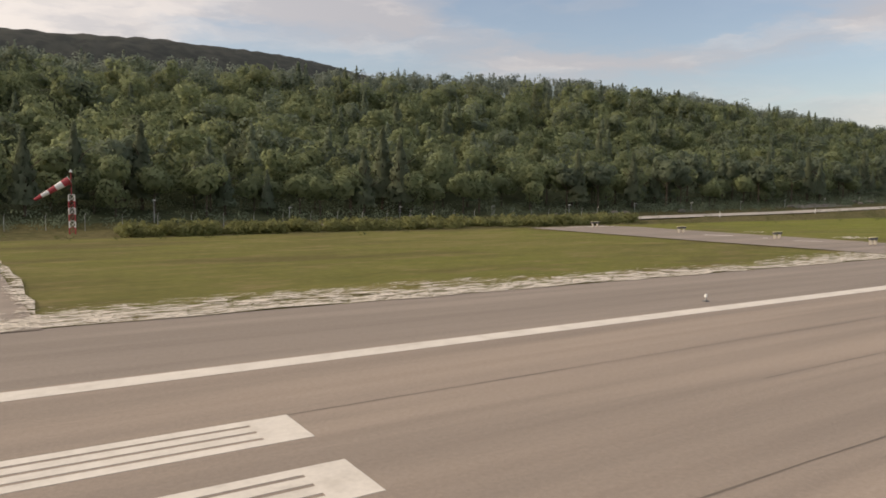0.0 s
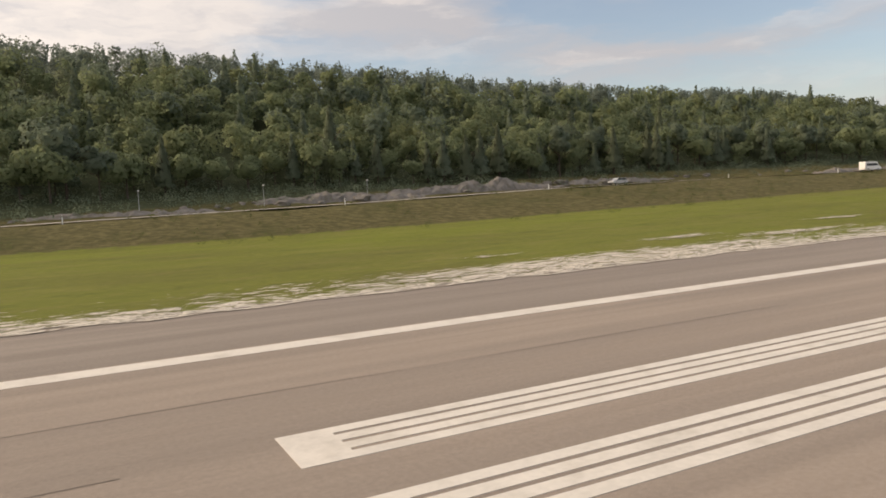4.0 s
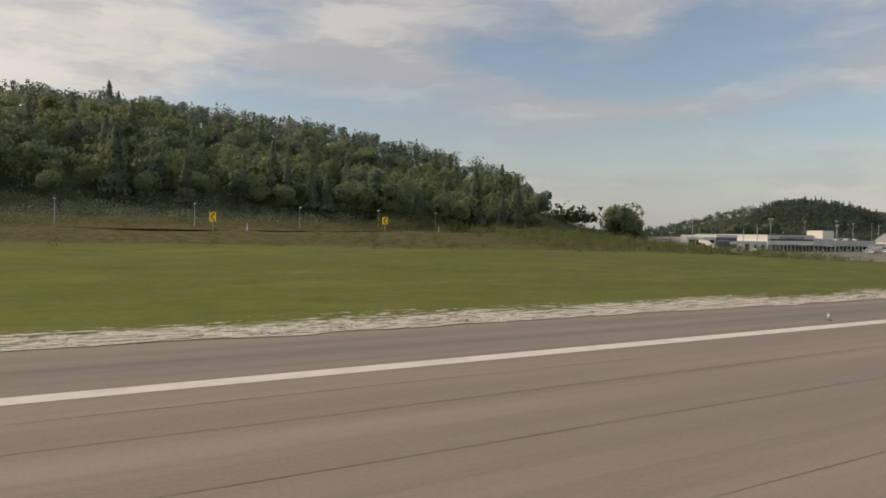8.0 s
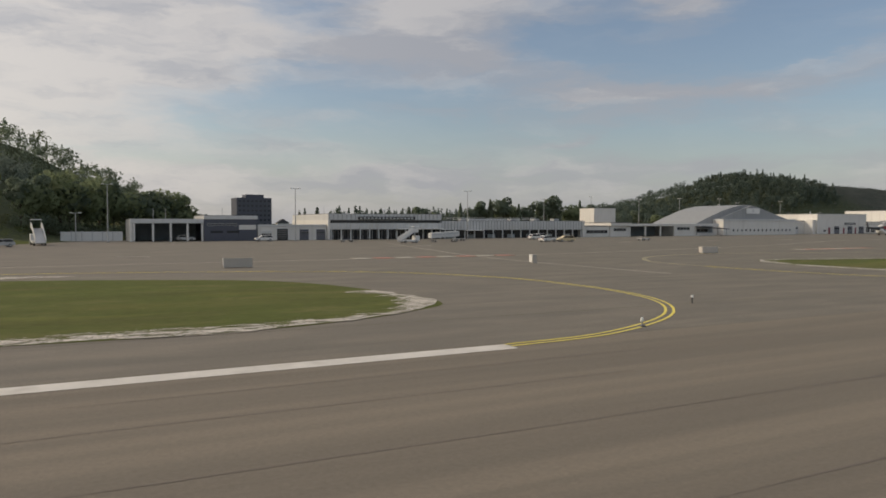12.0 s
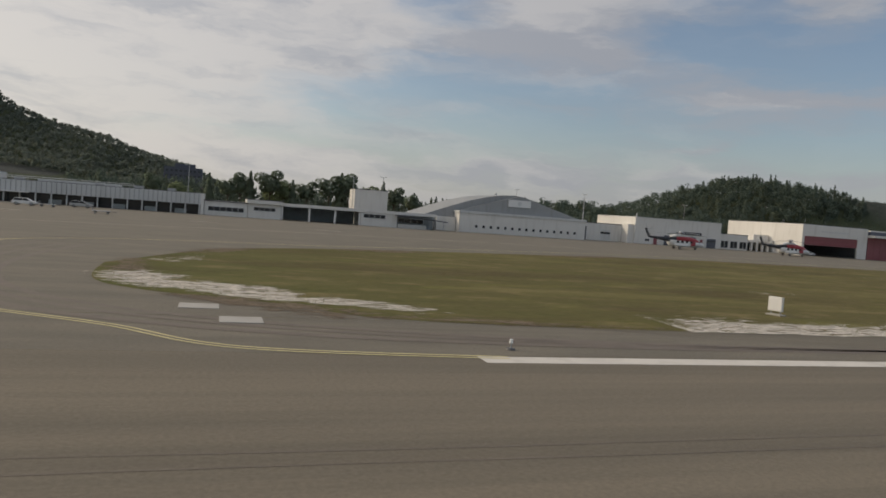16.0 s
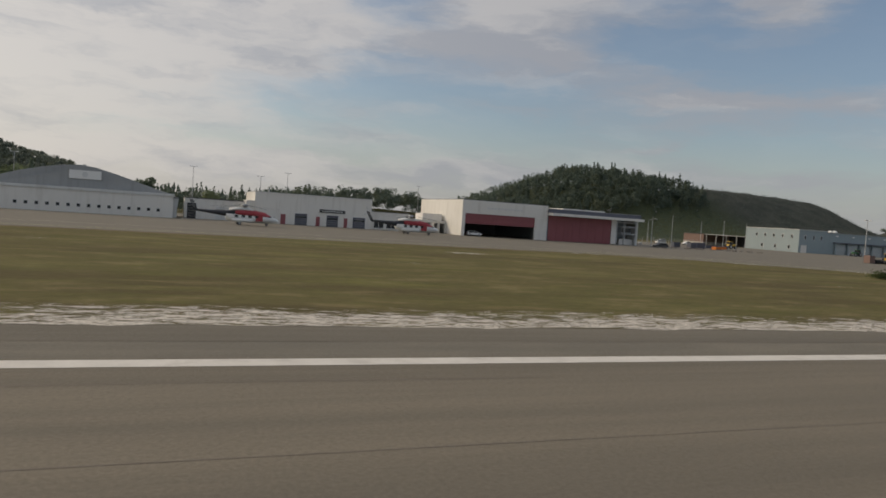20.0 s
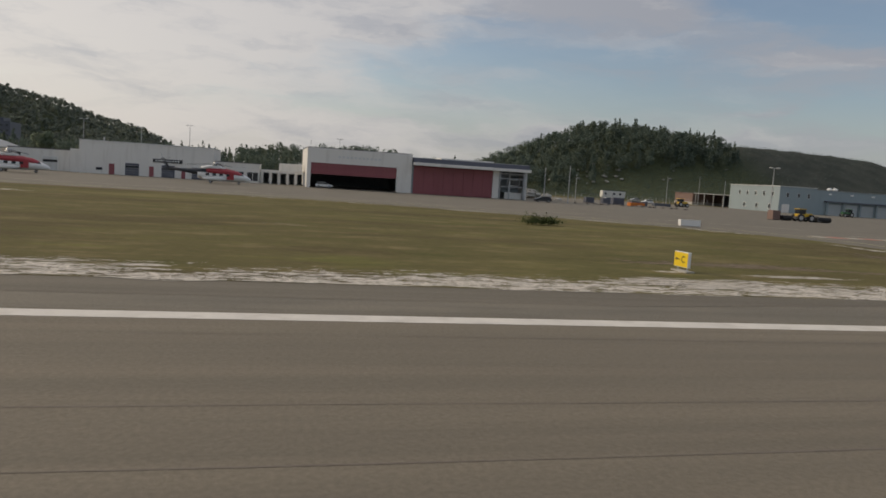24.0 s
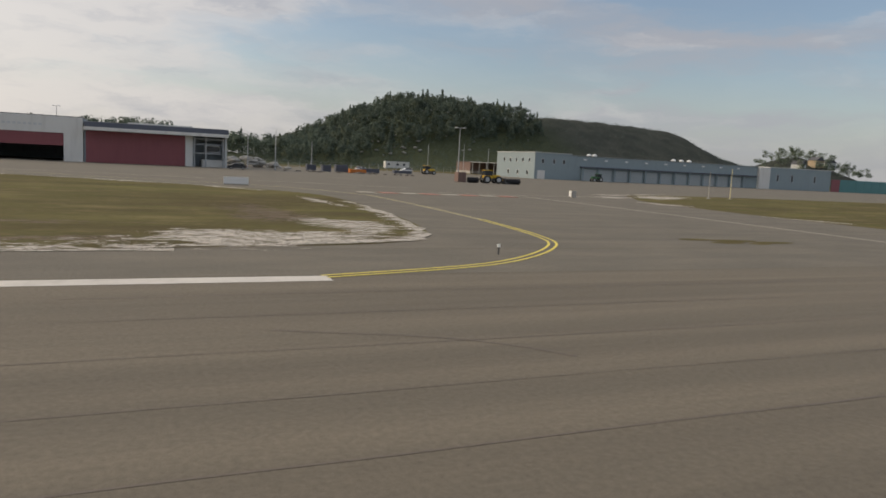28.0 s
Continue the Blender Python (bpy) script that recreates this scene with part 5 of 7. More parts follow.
# concourse
b = thing("concourse", "long low concourse with a ribbed metal fascia over recessed glazing", "building")
block(b, "fascia", 813.7, 861.0, 171.9, 186, 2.25, 4.7, "grey_clad", "pale ribbed metal fascia")
block(b, "glazing", 814.0, 860.7, 174.2, 185.8, 0, 2.25, "glass", "recessed dark glazing", 0.0)
block(b, "east_wall", 860.4, 861.1, 171.8, 186, 0, 4.72, "white_clad")
block(b, "roof", 813.9, 860.8, 172.2, 185.8, 4.7, 4.82, "roof_felt")
ribs(b, 813.9, 860.9, 2.3, 4.66, 171.9, 0.95, "roof_grey")
for i in range(16):
    block(b, "column", 815.0 + i * 3.0, 815.28 + i * 3.0, 172.2, 172.5, 0, 2.25, "grey_clad")
for i in range(7):
    block(b, "infill_panel", 816.5 + i * 6.4, 819.0 + i * 6.4, 174.05, 174.2, 0, 1.0, "blue_panel")
for x in (822, 838, 846, 853):
    block(b, "roof_unit", x, x + 1.8, 176, 178, 4.8, 5.4, "steel")
block(b, "gate_canopy", 821, 826, 170.4, 172.0, 2.1, 2.3, "white_clad")
for z in (5.25, 5.6):
    part("roof_rail", rod((816, 175, z), (846, 175, z), 0.05), "white_paint", b)
for i in range(11):
    part("rail_post", rod((816 + i * 3, 175, 4.8), (816 + i * 3, 175, 5.65), 0.04), "white_paint", b)
block(b, "duct", 826, 843, 179, 180.2, 4.82, 5.3, "grey_clad")
# link and service wing
b = thing("link_wing", "low white link with a ribbon of windows", "building")
block(b, "wall_shell", 861.2, 870.7, Y0 + 0.2, 182, 0, 3.2, "white_clad")
window(b, 862.0, 869.9, 1.0, 2.1, Y0 + 0.2, "grey_clad", 0.08, bars=5)
block(b, "roof", 861.1, 870.8, Y0, 182.1, 3.2, 3.4, "roof_felt")
b = thing("service_wing", "white service wing with open vehicle bays and a thin overhanging roof", "building")
block(b, "end_block", 870.8, 878.2, Y0, 184, 0, 3.3, "white_clad")
window(b, 872.0, 877.0, 1.7, 2.6, Y0, "grey_clad", 0.08, bars=3)
block(b, "end_roof", 870.5, 878.6, Y0 - 0.7, 184.2, 3.35, 4.2, "white_clad")
block(b, "roof_edge", 870.4, 878.7, Y0 - 0.8, 184.3, 4.2, 4.35, "roof_felt")
open_bays(b, 878.3, 897.0, Y0, 184, 3.2, (878.5, 884.8, 890.9, 896.8), "white_clad", 9)
block(b, "bay_fascia", 878.3, 916.0, Y0 - 0.2, Y0 + 0.4, 3.2, 3.95, "white_clad", "white roof edge")
block(b, "roof", 878.3, 915.9, Y0 + 0.4, 184, 3.75, 3.9, "roof_felt")
block(b, "office_wall", 897.1, 906.1, Y0, 184, 0, 3.2, "white_clad")
window(b, 897.7, 903.2, 1.9, 2.9, Y0, "grey_clad", 0.08, bars=3)
block(b, "recess_wall", 906.1, 915.8, Y0 + 2.2, 184, 0, 3.2, "interior")
block(b, "low_wall", 906.3, 913.6, Y0 - 0.2, Y0, 0, 1.0, "white_clad")
window(b, 906.8, 913.4, 1.2, 2.4, Y0 + 2.1, "grey_clad", 0.1, bars=3)
part("canopy", extrude_profile([(905.6, 2.95), (905.8, 3.2), (918.4, 2.3), (918.3, 2.1)], Y0 - 2.4, Y0 + 0.2), "roof_felt", b, "dark sloping canopy")
for x in (913.9, 917.4):
    part("canopy_post", rod((x, Y0 - 2.1, 0), (x, Y0 - 2.1, 2.3), 0.08), "steel", b)
block(b, "stair_house", 904.3, 914.8, 222, 231, 0, 9.9, "white_clad", "tall plain white block on the roofs behind")
block(b, "stair_house_roof", 904.2, 914.9, 221.9, 231.1, 9.9, 10.05, "roof_felt")
# arched hangar
b = thing("arched_hangar", "large pale hangar with a low arched roof", "hangar")
arch = [(914.5, 3.4), (918, 4.8), (922.5, 6.5), (928, 8.4), (933, 9.7), (937, 10.4), (940.5, 10.65), (943.5, 10.3), (948, 9.1), (954, 7.2), (961.5, 4.8)]
part("roof", extrude_profile(arch + [(961.5, 4.5), (914.5, 3.1)], 181.5, 203), "roof_grey", b, "weathered grey arched roof")
part("gable", extrude_profile([(x, z - 0.35) for x, z in arch] + [(961, 0.0), (915, 0.0)], 182.0, 182.4), "grey_clad", b, "grey gable wall under the arch")
block(b, "front_wall", 923.8, 960.3, 177.0, 182.2, 0, 4.9, "white_clad", "pale front wall")
block(b, "front_fascia", 923.6, 960.5, 176.8, 182.3, 4.9, 5.5, "grey_clad")
part("gable_rise", extrude_profile([(924.5, 5.5), (941.2, 10.4), (944, 9.9), (959.8, 5.5)], 180.2, 182.0), "roof_grey", b, "low grey front pediment")
block(b, "emblem_board", 938.4, 944.9, 179.9, 180.15, 7.5, 9.4, "white_paint", "white board with a faded emblem")
part("emblem", rod((941.6, 179.88, 8.5), (941.6, 179.83, 8.5), 0.6, 0.6, 20), "grey_clad", b)
block(b, "west_wall", 915.0, 915.4, 182.2, 202.6, 0, 3.3, "white_clad", "sunlit west wall")
block(b, "east_wall", 960.8, 961.2, 182.2, 202.6, 0, 4.6, "white_clad")
part("rear_gable", extrude_profile([(x, z - 0.35) for x, z in arch] + [(961, 0.0), (915, 0.0)], 202.2, 202.6), "grey_clad", b)
block(b, "west_annex", 918.4, 923.7, 179.5, 190, 0, 3.6, "white_clad")
for i in range(15):
    window(b, 928.2 + i * 2.04, 929.0 + i * 2.04, 1.25, 2.05, 177.0, "grey_clad", 0.07)
part("roof_vent", rod((940, 194, 10.3), (940, 194, 11.2), 0.35), "steel", b)
# white sheds between the hangars
b = thing("white_shed", "low white shed with a slatted overhead door", "building")
block(b, "wall_shell", 962.9, 979.0, 186, 200, 0, 4.9, "white_clad")
block(b, "roof", 962.8, 979.1, 185.9, 200.1, 4.9, 5.1, "roof_felt")
slat_door(b, 963.5, 965.6, 3.8, 186, "glass", 6)
slat_door(b, 970.2, 973.4, 3.2, 186, "grey_clad", 5)
b = thing("white_hangar", "tall plain white hangar with dark doors and a dark sign", "hangar")
block(b, "wall_shell", 979.0, 1008.6, 182, 204, 0, 7.55, "white_clad")
block(b, "parapet", 978.9, 1008.7, 181.9, 204.1, 7.55, 7.7, "grey_clad")
block(b, "porch", 977.0, 979.0, 182.5, 190, 0, 5.4, "white_clad")
for x0, x1, z in ((982.6, 984.0, 1.5), (985.4, 986.6, 2.5), (988.9, 992.0, 2.9), (994.2, 995.2, 2.4), (996.9, 999.9, 2.9), (1001.4, 1002.3, 2.4), (1003.7, 1007.0, 2.8)):
    (slat_door(b, x0, x1, z, 182, "dark_clad", 5) if x1 - x0 > 2 else block(b, "side_door", x0, x1, 181.93, 182.01, 0.02, z, "red_door", "narrow dark red door") if z > 2 else window(b, x0, x1, 0.9, z, 182, "dark_clad", 0.07))
sg = block(b, "sign_board", 995.0, 1001.6, 181.8, 181.95, 3.5, 4.3, "dark_paint", "dark sign board with unreadable letters")
for i in range(9):
    part("letter_bar", box(995.5 + i * 0.62, 995.95 + i * 0.62, 181.77, 181.8, 3.75, 4.05), "grey_clad", sg)
part("flue", rod((983, 188, 7.5), (983, 188, 8.7), 0.2), "steel", b)
b = thing("white_annex", "low white annex with wide dark windows", "building")
block(b, "wall_shell", 1008.8, 1019.4, 183, 200, 0, 4.6, "white_clad")
block(b, "roof", 1008.8, 1019.5, 182.9, 200.1, 4.6, 4.75, "roof_felt")
for x in (1009.6, 1013.0, 1016.4):
    window(b, x, x + 2.7, 0.4, 2.6, 183, "grey_clad", 0.1, bars=1)
b = thing("gate_pavilion", "small white pavilion with square dark openings", "building")
block(b, "roof_slab", 1019.5, 1030.0, 184, 194, 2.7, 3.4, "white_clad")
block(b, "rear_wall", 1019.5, 1030.0, 193.6, 194, 0, 2.7, "interior")
for i in range(6):
    block(b, "pier", 1019.6 + i * 2.05, 1020.3 + i * 2.05, 184.1, 184.7, 0, 2.7, "white_clad")
block(b, "roof_house", 1024.0, 1029.6, 186, 192, 3.4, 5.2, "white_clad")
# the two red-doored hangars
b = thing("red_door_hangar", "white hangar with a half-open dark red door", "hangar")
block(b, "west_wall", 1030.3, 1030.9, 173, 206, 0, 9.35, "white_clad", "sunlit cream west wall")
block(b, "front_top", 1030.9, 1055.3, 173, 173.6, 5.9, 9.35, "white_clad", "pale front above the door")
block(b, "front_pier", 1051.6, 1055.3, 173, 173.6, 0, 5.9, "white_clad")
block(b, "corner_pier", 1030.3, 1031.2, 172.95, 173.6, 0, 5.9, "white_clad")
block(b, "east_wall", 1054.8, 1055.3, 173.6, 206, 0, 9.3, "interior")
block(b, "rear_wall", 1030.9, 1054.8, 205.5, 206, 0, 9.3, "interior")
block(b, "roof", 1030.4, 1055.2, 173.1, 205.9, 9.35, 9.5, "roof_felt")
door = part("door_leaf", box(1031.2, 1051.6, 173.3, 173.5, 3.25, 5.9), "red_door", b, "raised dark red door")
for i in range(5):
    part("door_panel", box(1031.2, 1051.6, 173.22, 173.3, 3.27 + i * 0.53, 3.27 + i * 0.53 + 0.48, bevel=0.01), "red_door", door)
for i in range(11):
    part("letter_bar", box(1037.5 + i * 0.95, 1038.1 + i * 0.95, 172.94, 173.0, 7.3, 7.75), "grey_clad", b)
part("flagpole", rod((1031, 173.2, 9.4), (1031, 173.2, 11.0), 0.05), "steel", b)
b = thing("canopied_hangar", "hangar with a closed dark red door under a flat white canopy", "hangar")
block(b, "fascia", 1055.5, 1085.0, 170.6, 173.4, 6.85, 7.55, "white_clad", "broad white canopy edge")
block(b, "parapet", 1055.5, 1085.2, 172.4, 205, 7.55, 8.6, "dark_clad", "dark metal parapet")
block(b, "roof", 1055.7, 1085.0, 172.6, 204.8, 8.6, 8.72, "roof_grey")
block(b, "roof_light", 1064, 1078, 180, 190, 8.72, 9.2, "white_clad")
block(b, "east_wall", 1084.5, 1085.0, 173.4, 205, 0, 7.5, "grey_clad")
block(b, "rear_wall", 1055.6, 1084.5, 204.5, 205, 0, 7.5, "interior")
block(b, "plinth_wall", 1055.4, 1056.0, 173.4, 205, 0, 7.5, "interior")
door = part("sliding_door", box(1055.8, 1075.9, 173.3, 173.5, 0, 6.8), "red_door", b, "closed dark red sliding door")
for i in range(8):
    part("door_panel", box(1055.85 + i * 2.5, 1058.28 + i * 2.5, 173.2, 173.3, 0.05, 6.78, bevel=0.015), "red_door", door)
block(b, "white_pier", 1075.9, 1077.5, 173.0, 174.0, 0, 6.85, "white_clad")
for x in (1077.7, 1080.2, 1084.0):
    block(b, "steel_post", x, x + 0.3, 173.2, 173.5, 0, 6.85, "steel")
for z in (3.0, 5.0, 6.2):
    block(b, "steel_rail", 1077.7, 1084.3, 173.2, 173.4, z, z + 0.22, "steel")
block(b, "office_box", 1079.6, 1084.2, 174.5, 178, 0, 1.7, "white_clad")
window(b, 1080.2, 1083.6, 3.4, 4.9, 174.6, "grey_clad", 0.12)
block(b, "bay_back", 1077.6, 1084.4, 178.2, 178.4, 0, 6.8, "interior")
# blue-grey depot
b = thing("blue_depot", "long blue-grey metal depot with a row of pale overhead doors", "depot")
block(b, "office_block", 1191.8, 1206.5, 216, 244, 0, 9.0, "blue_clad", "blue-grey office end")
block(b, "hall", 1206.5, 1295.0, 216.6, 244, 0, 8.6, "blue_clad", "blue-grey depot hall")
block(b, "parapet", 1191.6, 1206.7, 215.8, 244.2, 9.0, 9.2, "grey_clad")
block(b, "hall_roof", 1206.5, 1295.2, 216.4, 244.1, 8.6, 8.75, "roof_grey")
block(b, "canopy_band", 1210.5, 1294.0, 215.4, 216.6, 4.6, 5.0, "dark_clad", "dark band over the doors")
for i in range(12):
    x = 1211.5 + i * 6.9
    block(b, "pilaster", x - 0.3, x + 0.3, 215.8, 216.6, 0, 4.6, "blue_clad")
    if i < 11:
        slat_door(b, x + 0.9, x + 6.0, 4.0, 216.6, "blue_panel", 4, "blue_clad", "blue_panel")
for i in range(5):
    for z in (5.6,):
        wy = 219 + i * 4.6
        fr = part("window", box(1191.7, 1191.85, wy, wy + 1.0, z, z + 1.5), "white_paint", b)
        part("pane", box(1191.66, 1191.7, wy + 0.1, wy + 0.9, z + 0.1, z + 1.4), "glass", fr)
for i in range(3):
    wy = 220 + i * 7
    fr = part("window", box(1191.7, 1191.85, wy, wy + 1.2, 1.2, 2.8), "white_paint", b)
    part("pane", box(1191.66, 1191.7, wy + 0.1, wy + 1.1, 1.3, 2.7), "glass", fr)
for x in (1194.5, 1199, 1203):
    window(b, x, x + 1.0, 5.4, 7.0, 216, "grey_clad", 0.08)
block(b, "door_panel", 1193.0, 1196.0, 215.9, 216.0, 0, 3.0, "white_clad")
for x in (1222, 1262, 1266, 1270, 1224.5):
    part("roof_vent", rod((x, 228, 8.7), (x, 228, 9.3), 0.9, 0.8, 14), "white_paint", b)
    part("vent_cap", rod((x, 228, 9.3), (x, 228, 9.9), 1.1, 0.4, 14), "white_paint", b)
for i in range(9):
    part("roof_light", box(1212 + i * 9, 1213.2 + i * 9, 216.35, 216.6, 7.2, 7.7, bevel=0.03), "white_paint", b)
b = thing("depot_annex", "square blue-grey annex with small windows", "depot")
block(b, "wall_shell", 1301.0, 1336.0, 216, 240, 0, 8.6, "blue_clad")
block(b, "roof", 1300.8, 1336.2, 215.8, 240.2, 8.6, 8.85, "grey_clad")
block(b, "white_side", 1295.2, 1301.0, 215.6, 236, 0, 8.5, "white_clad", "white upright panel between the sheds")
for x in (1305, 1313, 1326):
    window(b, x, x + 1.2, 3.2, 6.0, 216, "grey_clad", 0.1)
b = thing("teal_wall", "long teal sheet-metal wall beyond the depot", "wall")
for i in range(20):
    part("panel", box(1337 + i * 5.0, 1341.9 + i * 5.0, 216, 216.3, 0, 5.2, bevel=0.02), "teal_clad" if i else "red_door", b)
# office tower and distant houses
b = thing("office_tower", "dark square office tower above the trees", "building")
block(b, "wall_shell", 827.5, 852.5, 529, 550, 0, 22.5, "dark_clad")
block(b, "plant_room", 834.5, 847.6, 532, 545, 22.5, 25.0, "dark_clad")
for fl in range(6):
    for i in range(8):
        window(b, 828.6 + i * 3.0, 830.6 + i * 3.0, 2.2 + fl * 3.4, 3.9 + fl * 3.4, 529, "dark_clad", 0.15)


def house(x, y, w, d, h, wall, turn=0.0, label="small pale house with a pitched roof among trees"):
    z = gz(x, y)
    r = thing("house", label, "house", "houses on the hills", (x, y, z), turn)
    part("wall_shell", box(-w / 2, w / 2, -d / 2, d / 2, -1.5, h), wall, r)
    part("roof", extrude_profile([(-w / 2 - 0.4, h), (0, h + w * 0.32), (w / 2 + 0.4, h), (w / 2 + 0.4, h - 0.2), (-w / 2 - 0.4, h - 0.2)], -d / 2 - 0.4, d / 2 + 0.4), "roof_felt", r)
    for i in range(3):
        wd = part("window", box(-w / 2 + (i + 0.5) * w / 3 - 0.5, -w / 2 + (i + 0.5) * w / 3 + 0.5, -d / 2 - 0.06, -d / 2 + 0.05, 1.0, 2.3), "white_paint", r)
        part("pane", box(-w / 2 + (i + 0.5) * w / 3 - 0.42, -w / 2 + (i + 0.5) * w / 3 + 0.42, -d / 2 - 0.09, -d / 2 - 0.06, 1.1, 2.2), "glass", wd)


for x, y, wl in ((1560, 425, "grey_clad"), (1578, 424, "wood_pale"), (1600, 430, "grey_clad"), (740, 420, "white_clad"), (780, 520, "white_clad"), (868, 560, "grey_clad"), (905, 600, "white_clad"), (950, 590, "white_clad")):
    house(x, y, 9, 8, 4.5, wl, random.Random(int(x)).uniform(-20, 20))
b = thing("brick_store", "low brown store with a pale plinth and a long open shelter", "building")
block(b, "wall_shell", 1195, 1213, 274, 288, 1.2, 4.9, "brick")
block(b, "plinth", 1194.9, 1213.1, 273.9, 288.1, 0, 1.2, "concrete")
block(b, "roof", 1194.6, 1213.4, 273.6, 288.4, 4.9, 5.1, "roof_felt")
block(b, "shelter_roof", 1194.8, 1210, 245.5, 273.5, 4.7, 5.0, "roof_grey")
for i in range(5):
    block(b, "post", 1195.2, 1195.5, 246.5 + i * 6.4, 246.8 + i * 6.4, 0, 4.7, "steel")
block(b, "rear_wall", 1209.6, 1210, 245.6, 273.4, 0, 4.7, "dark_clad")

# ---------------------------------------------------------------- vehicles
def wheel(root, x, y, r, w=0.24):
    t = part("wheel", rod((x, y - w / 2, r), (x, y + w / 2, r), r, None, 18), "rubber", root)
    part("rim", rod((x, y - w / 2 - 0.02, r), (x, y + w / 2 + 0.02, r), r * 0.58, None, 12), "silver_paint", t)
    return t


def loft(sections, seg=14, bm=None):
    """A skin through upright oval sections: (x, centre y, centre z, half width, half height)."""
    bm = bm or bmesh.new()
    rings = []
    for x, cy, cz, ry, rz in sections:
        rings.append([bm.verts.new((x, cy + ry * math.cos(2 * math.pi * i / seg), cz + rz * math.sin(2 * math.pi * i / seg))) for i in range(seg)])
    for a, b in zip(rings, rings[1:]):
        for i in range(seg):
            bm.faces.new((a[i], a[(i + 1) % seg], b[(i + 1) % seg], b[i]))
    bm.faces.new(rings[0][::-1]), bm.faces.new(rings[-1])
    bmesh.ops.recalc_face_normals(bm, faces=bm.faces)
    return bm


def road_car(at, turn, paint, label, kind="wagon"):
    """A car that points along x: body, glazed cabin, roof, wheels, lamps."""
    root = thing("van" if kind == "van" else "car", label, "van" if kind == "van" else "car", "vehicles", at, turn)
    if kind == "van":
        L, W, H, wr = 5.8, 2.0, 2.6, 0.36
        body = [(-2.9, 0.45), (-2.95, 1.2), (-2.85, 2.45), (-2.7, 2.6), (1.0, 2.6), (1.5, 2.45), (2.2, 1.45), (2.8, 1.15), (2.92, 0.75), (2.88, 0.4)]
        glass = [(-2.4, 1.45), (-2.4, 2.1), (1.25, 2.1), (1.95, 1.45)]
    else:
        L, W, H, wr = 4.6, 1.8, 1.5, 0.32
        body = [(-2.25, 0.35), (-2.3, 0.8), (-2.2, 0.95), (2.0 - 0.75, 0.98), (2.15, 0.82), (2.3, 0.6), (2.28, 0.32)]
        glass = [(-2.15, 0.93), (-1.75 if kind == "wagon" else -1.3, 1.43), (0.45, 1.45), (1.3, 0.95)]
    part("body", extrude_profile(body, -W / 2, W / 2, bevel=0.06), paint, root)
    if kind == "van":
        part("side_window", extrude_profile(glass, -W / 2 - 0.015, W / 2 + 0.015), "glass", root)
        part("windscreen", box(1.45, 2.05, -0.85, 0.85, 1.5, 2.3), "glass", root)
    else:
        part("cabin_glass", extrude_profile(glass, -W / 2 + 0.12, W / 2 - 0.12, bevel=0.05), "glass", root)
        part("roof", box(-1.75 if kind == "wagon" else -1.2, 0.4, -W / 2 + 0.16, W / 2 - 0.16, 1.42, 1.5, bevel=0.03), paint, root)
        for x0, x1 in ((-2.1, -1.7), (-0.35, -0.22), (0.5, 1.2)):
            part("pillar", extrude_profile([(x0, 0.95), (x0 + 0.1, 0.95), (x1 + 0.05, 1.43), (x1 - 0.05, 1.43)] if x0 < 0 else [(x1, 0.96), (x1 + 0.08, 0.96), (x0, 1.45), (x0 - 0.08, 1.45)], -W / 2 + 0.11, W / 2 - 0.11), paint, root)
    for x in (-L * 0.3, L * 0.3):
        for y in (-W / 2 + 0.1, W / 2 - 0.1):
            wheel(root, x, y, wr)
    for y in (-W / 2 + 0.25, W / 2 - 0.25):
        zl = 0.95 if kind == "van" else 0.68
        part("headlight", box(L / 2 - 0.12, L / 2 + 0.0, y - 0.16, y + 0.16, zl - 0.08, zl + 0.08, bevel=0.02), "lens", root)
        part("tail_light", box(-L / 2 - 0.0, -L / 2 + 0.1, y - 0.12, y + 0.12, zl, zl + 0.25, bevel=0.02), "red_paint", root)
    part("bumper", box(L / 2 - 0.1, L / 2 + 0.05, -W / 2 + 0.1, W / 2 - 0.1, 0.28, 0.5, bevel=0.03), "black", root)
    root.scale = (0.9, 0.9, 0.9)
    return root


def on(x, y, dz=0.0):
    return (x, y, gz(x, y) + dz)


def road_at(x, lane=3.0, dz=0.1):
    y = float(np.interp(x, ROAD_X, ROAD_Y)) + lane
    a, b = float(np.interp(x - 5, ROAD_X, ROAD_Y)), float(np.interp(x + 5, ROAD_X, ROAD_Y))
    return on(x, y, dz), math.degrees(math.atan2(b - a, 10))


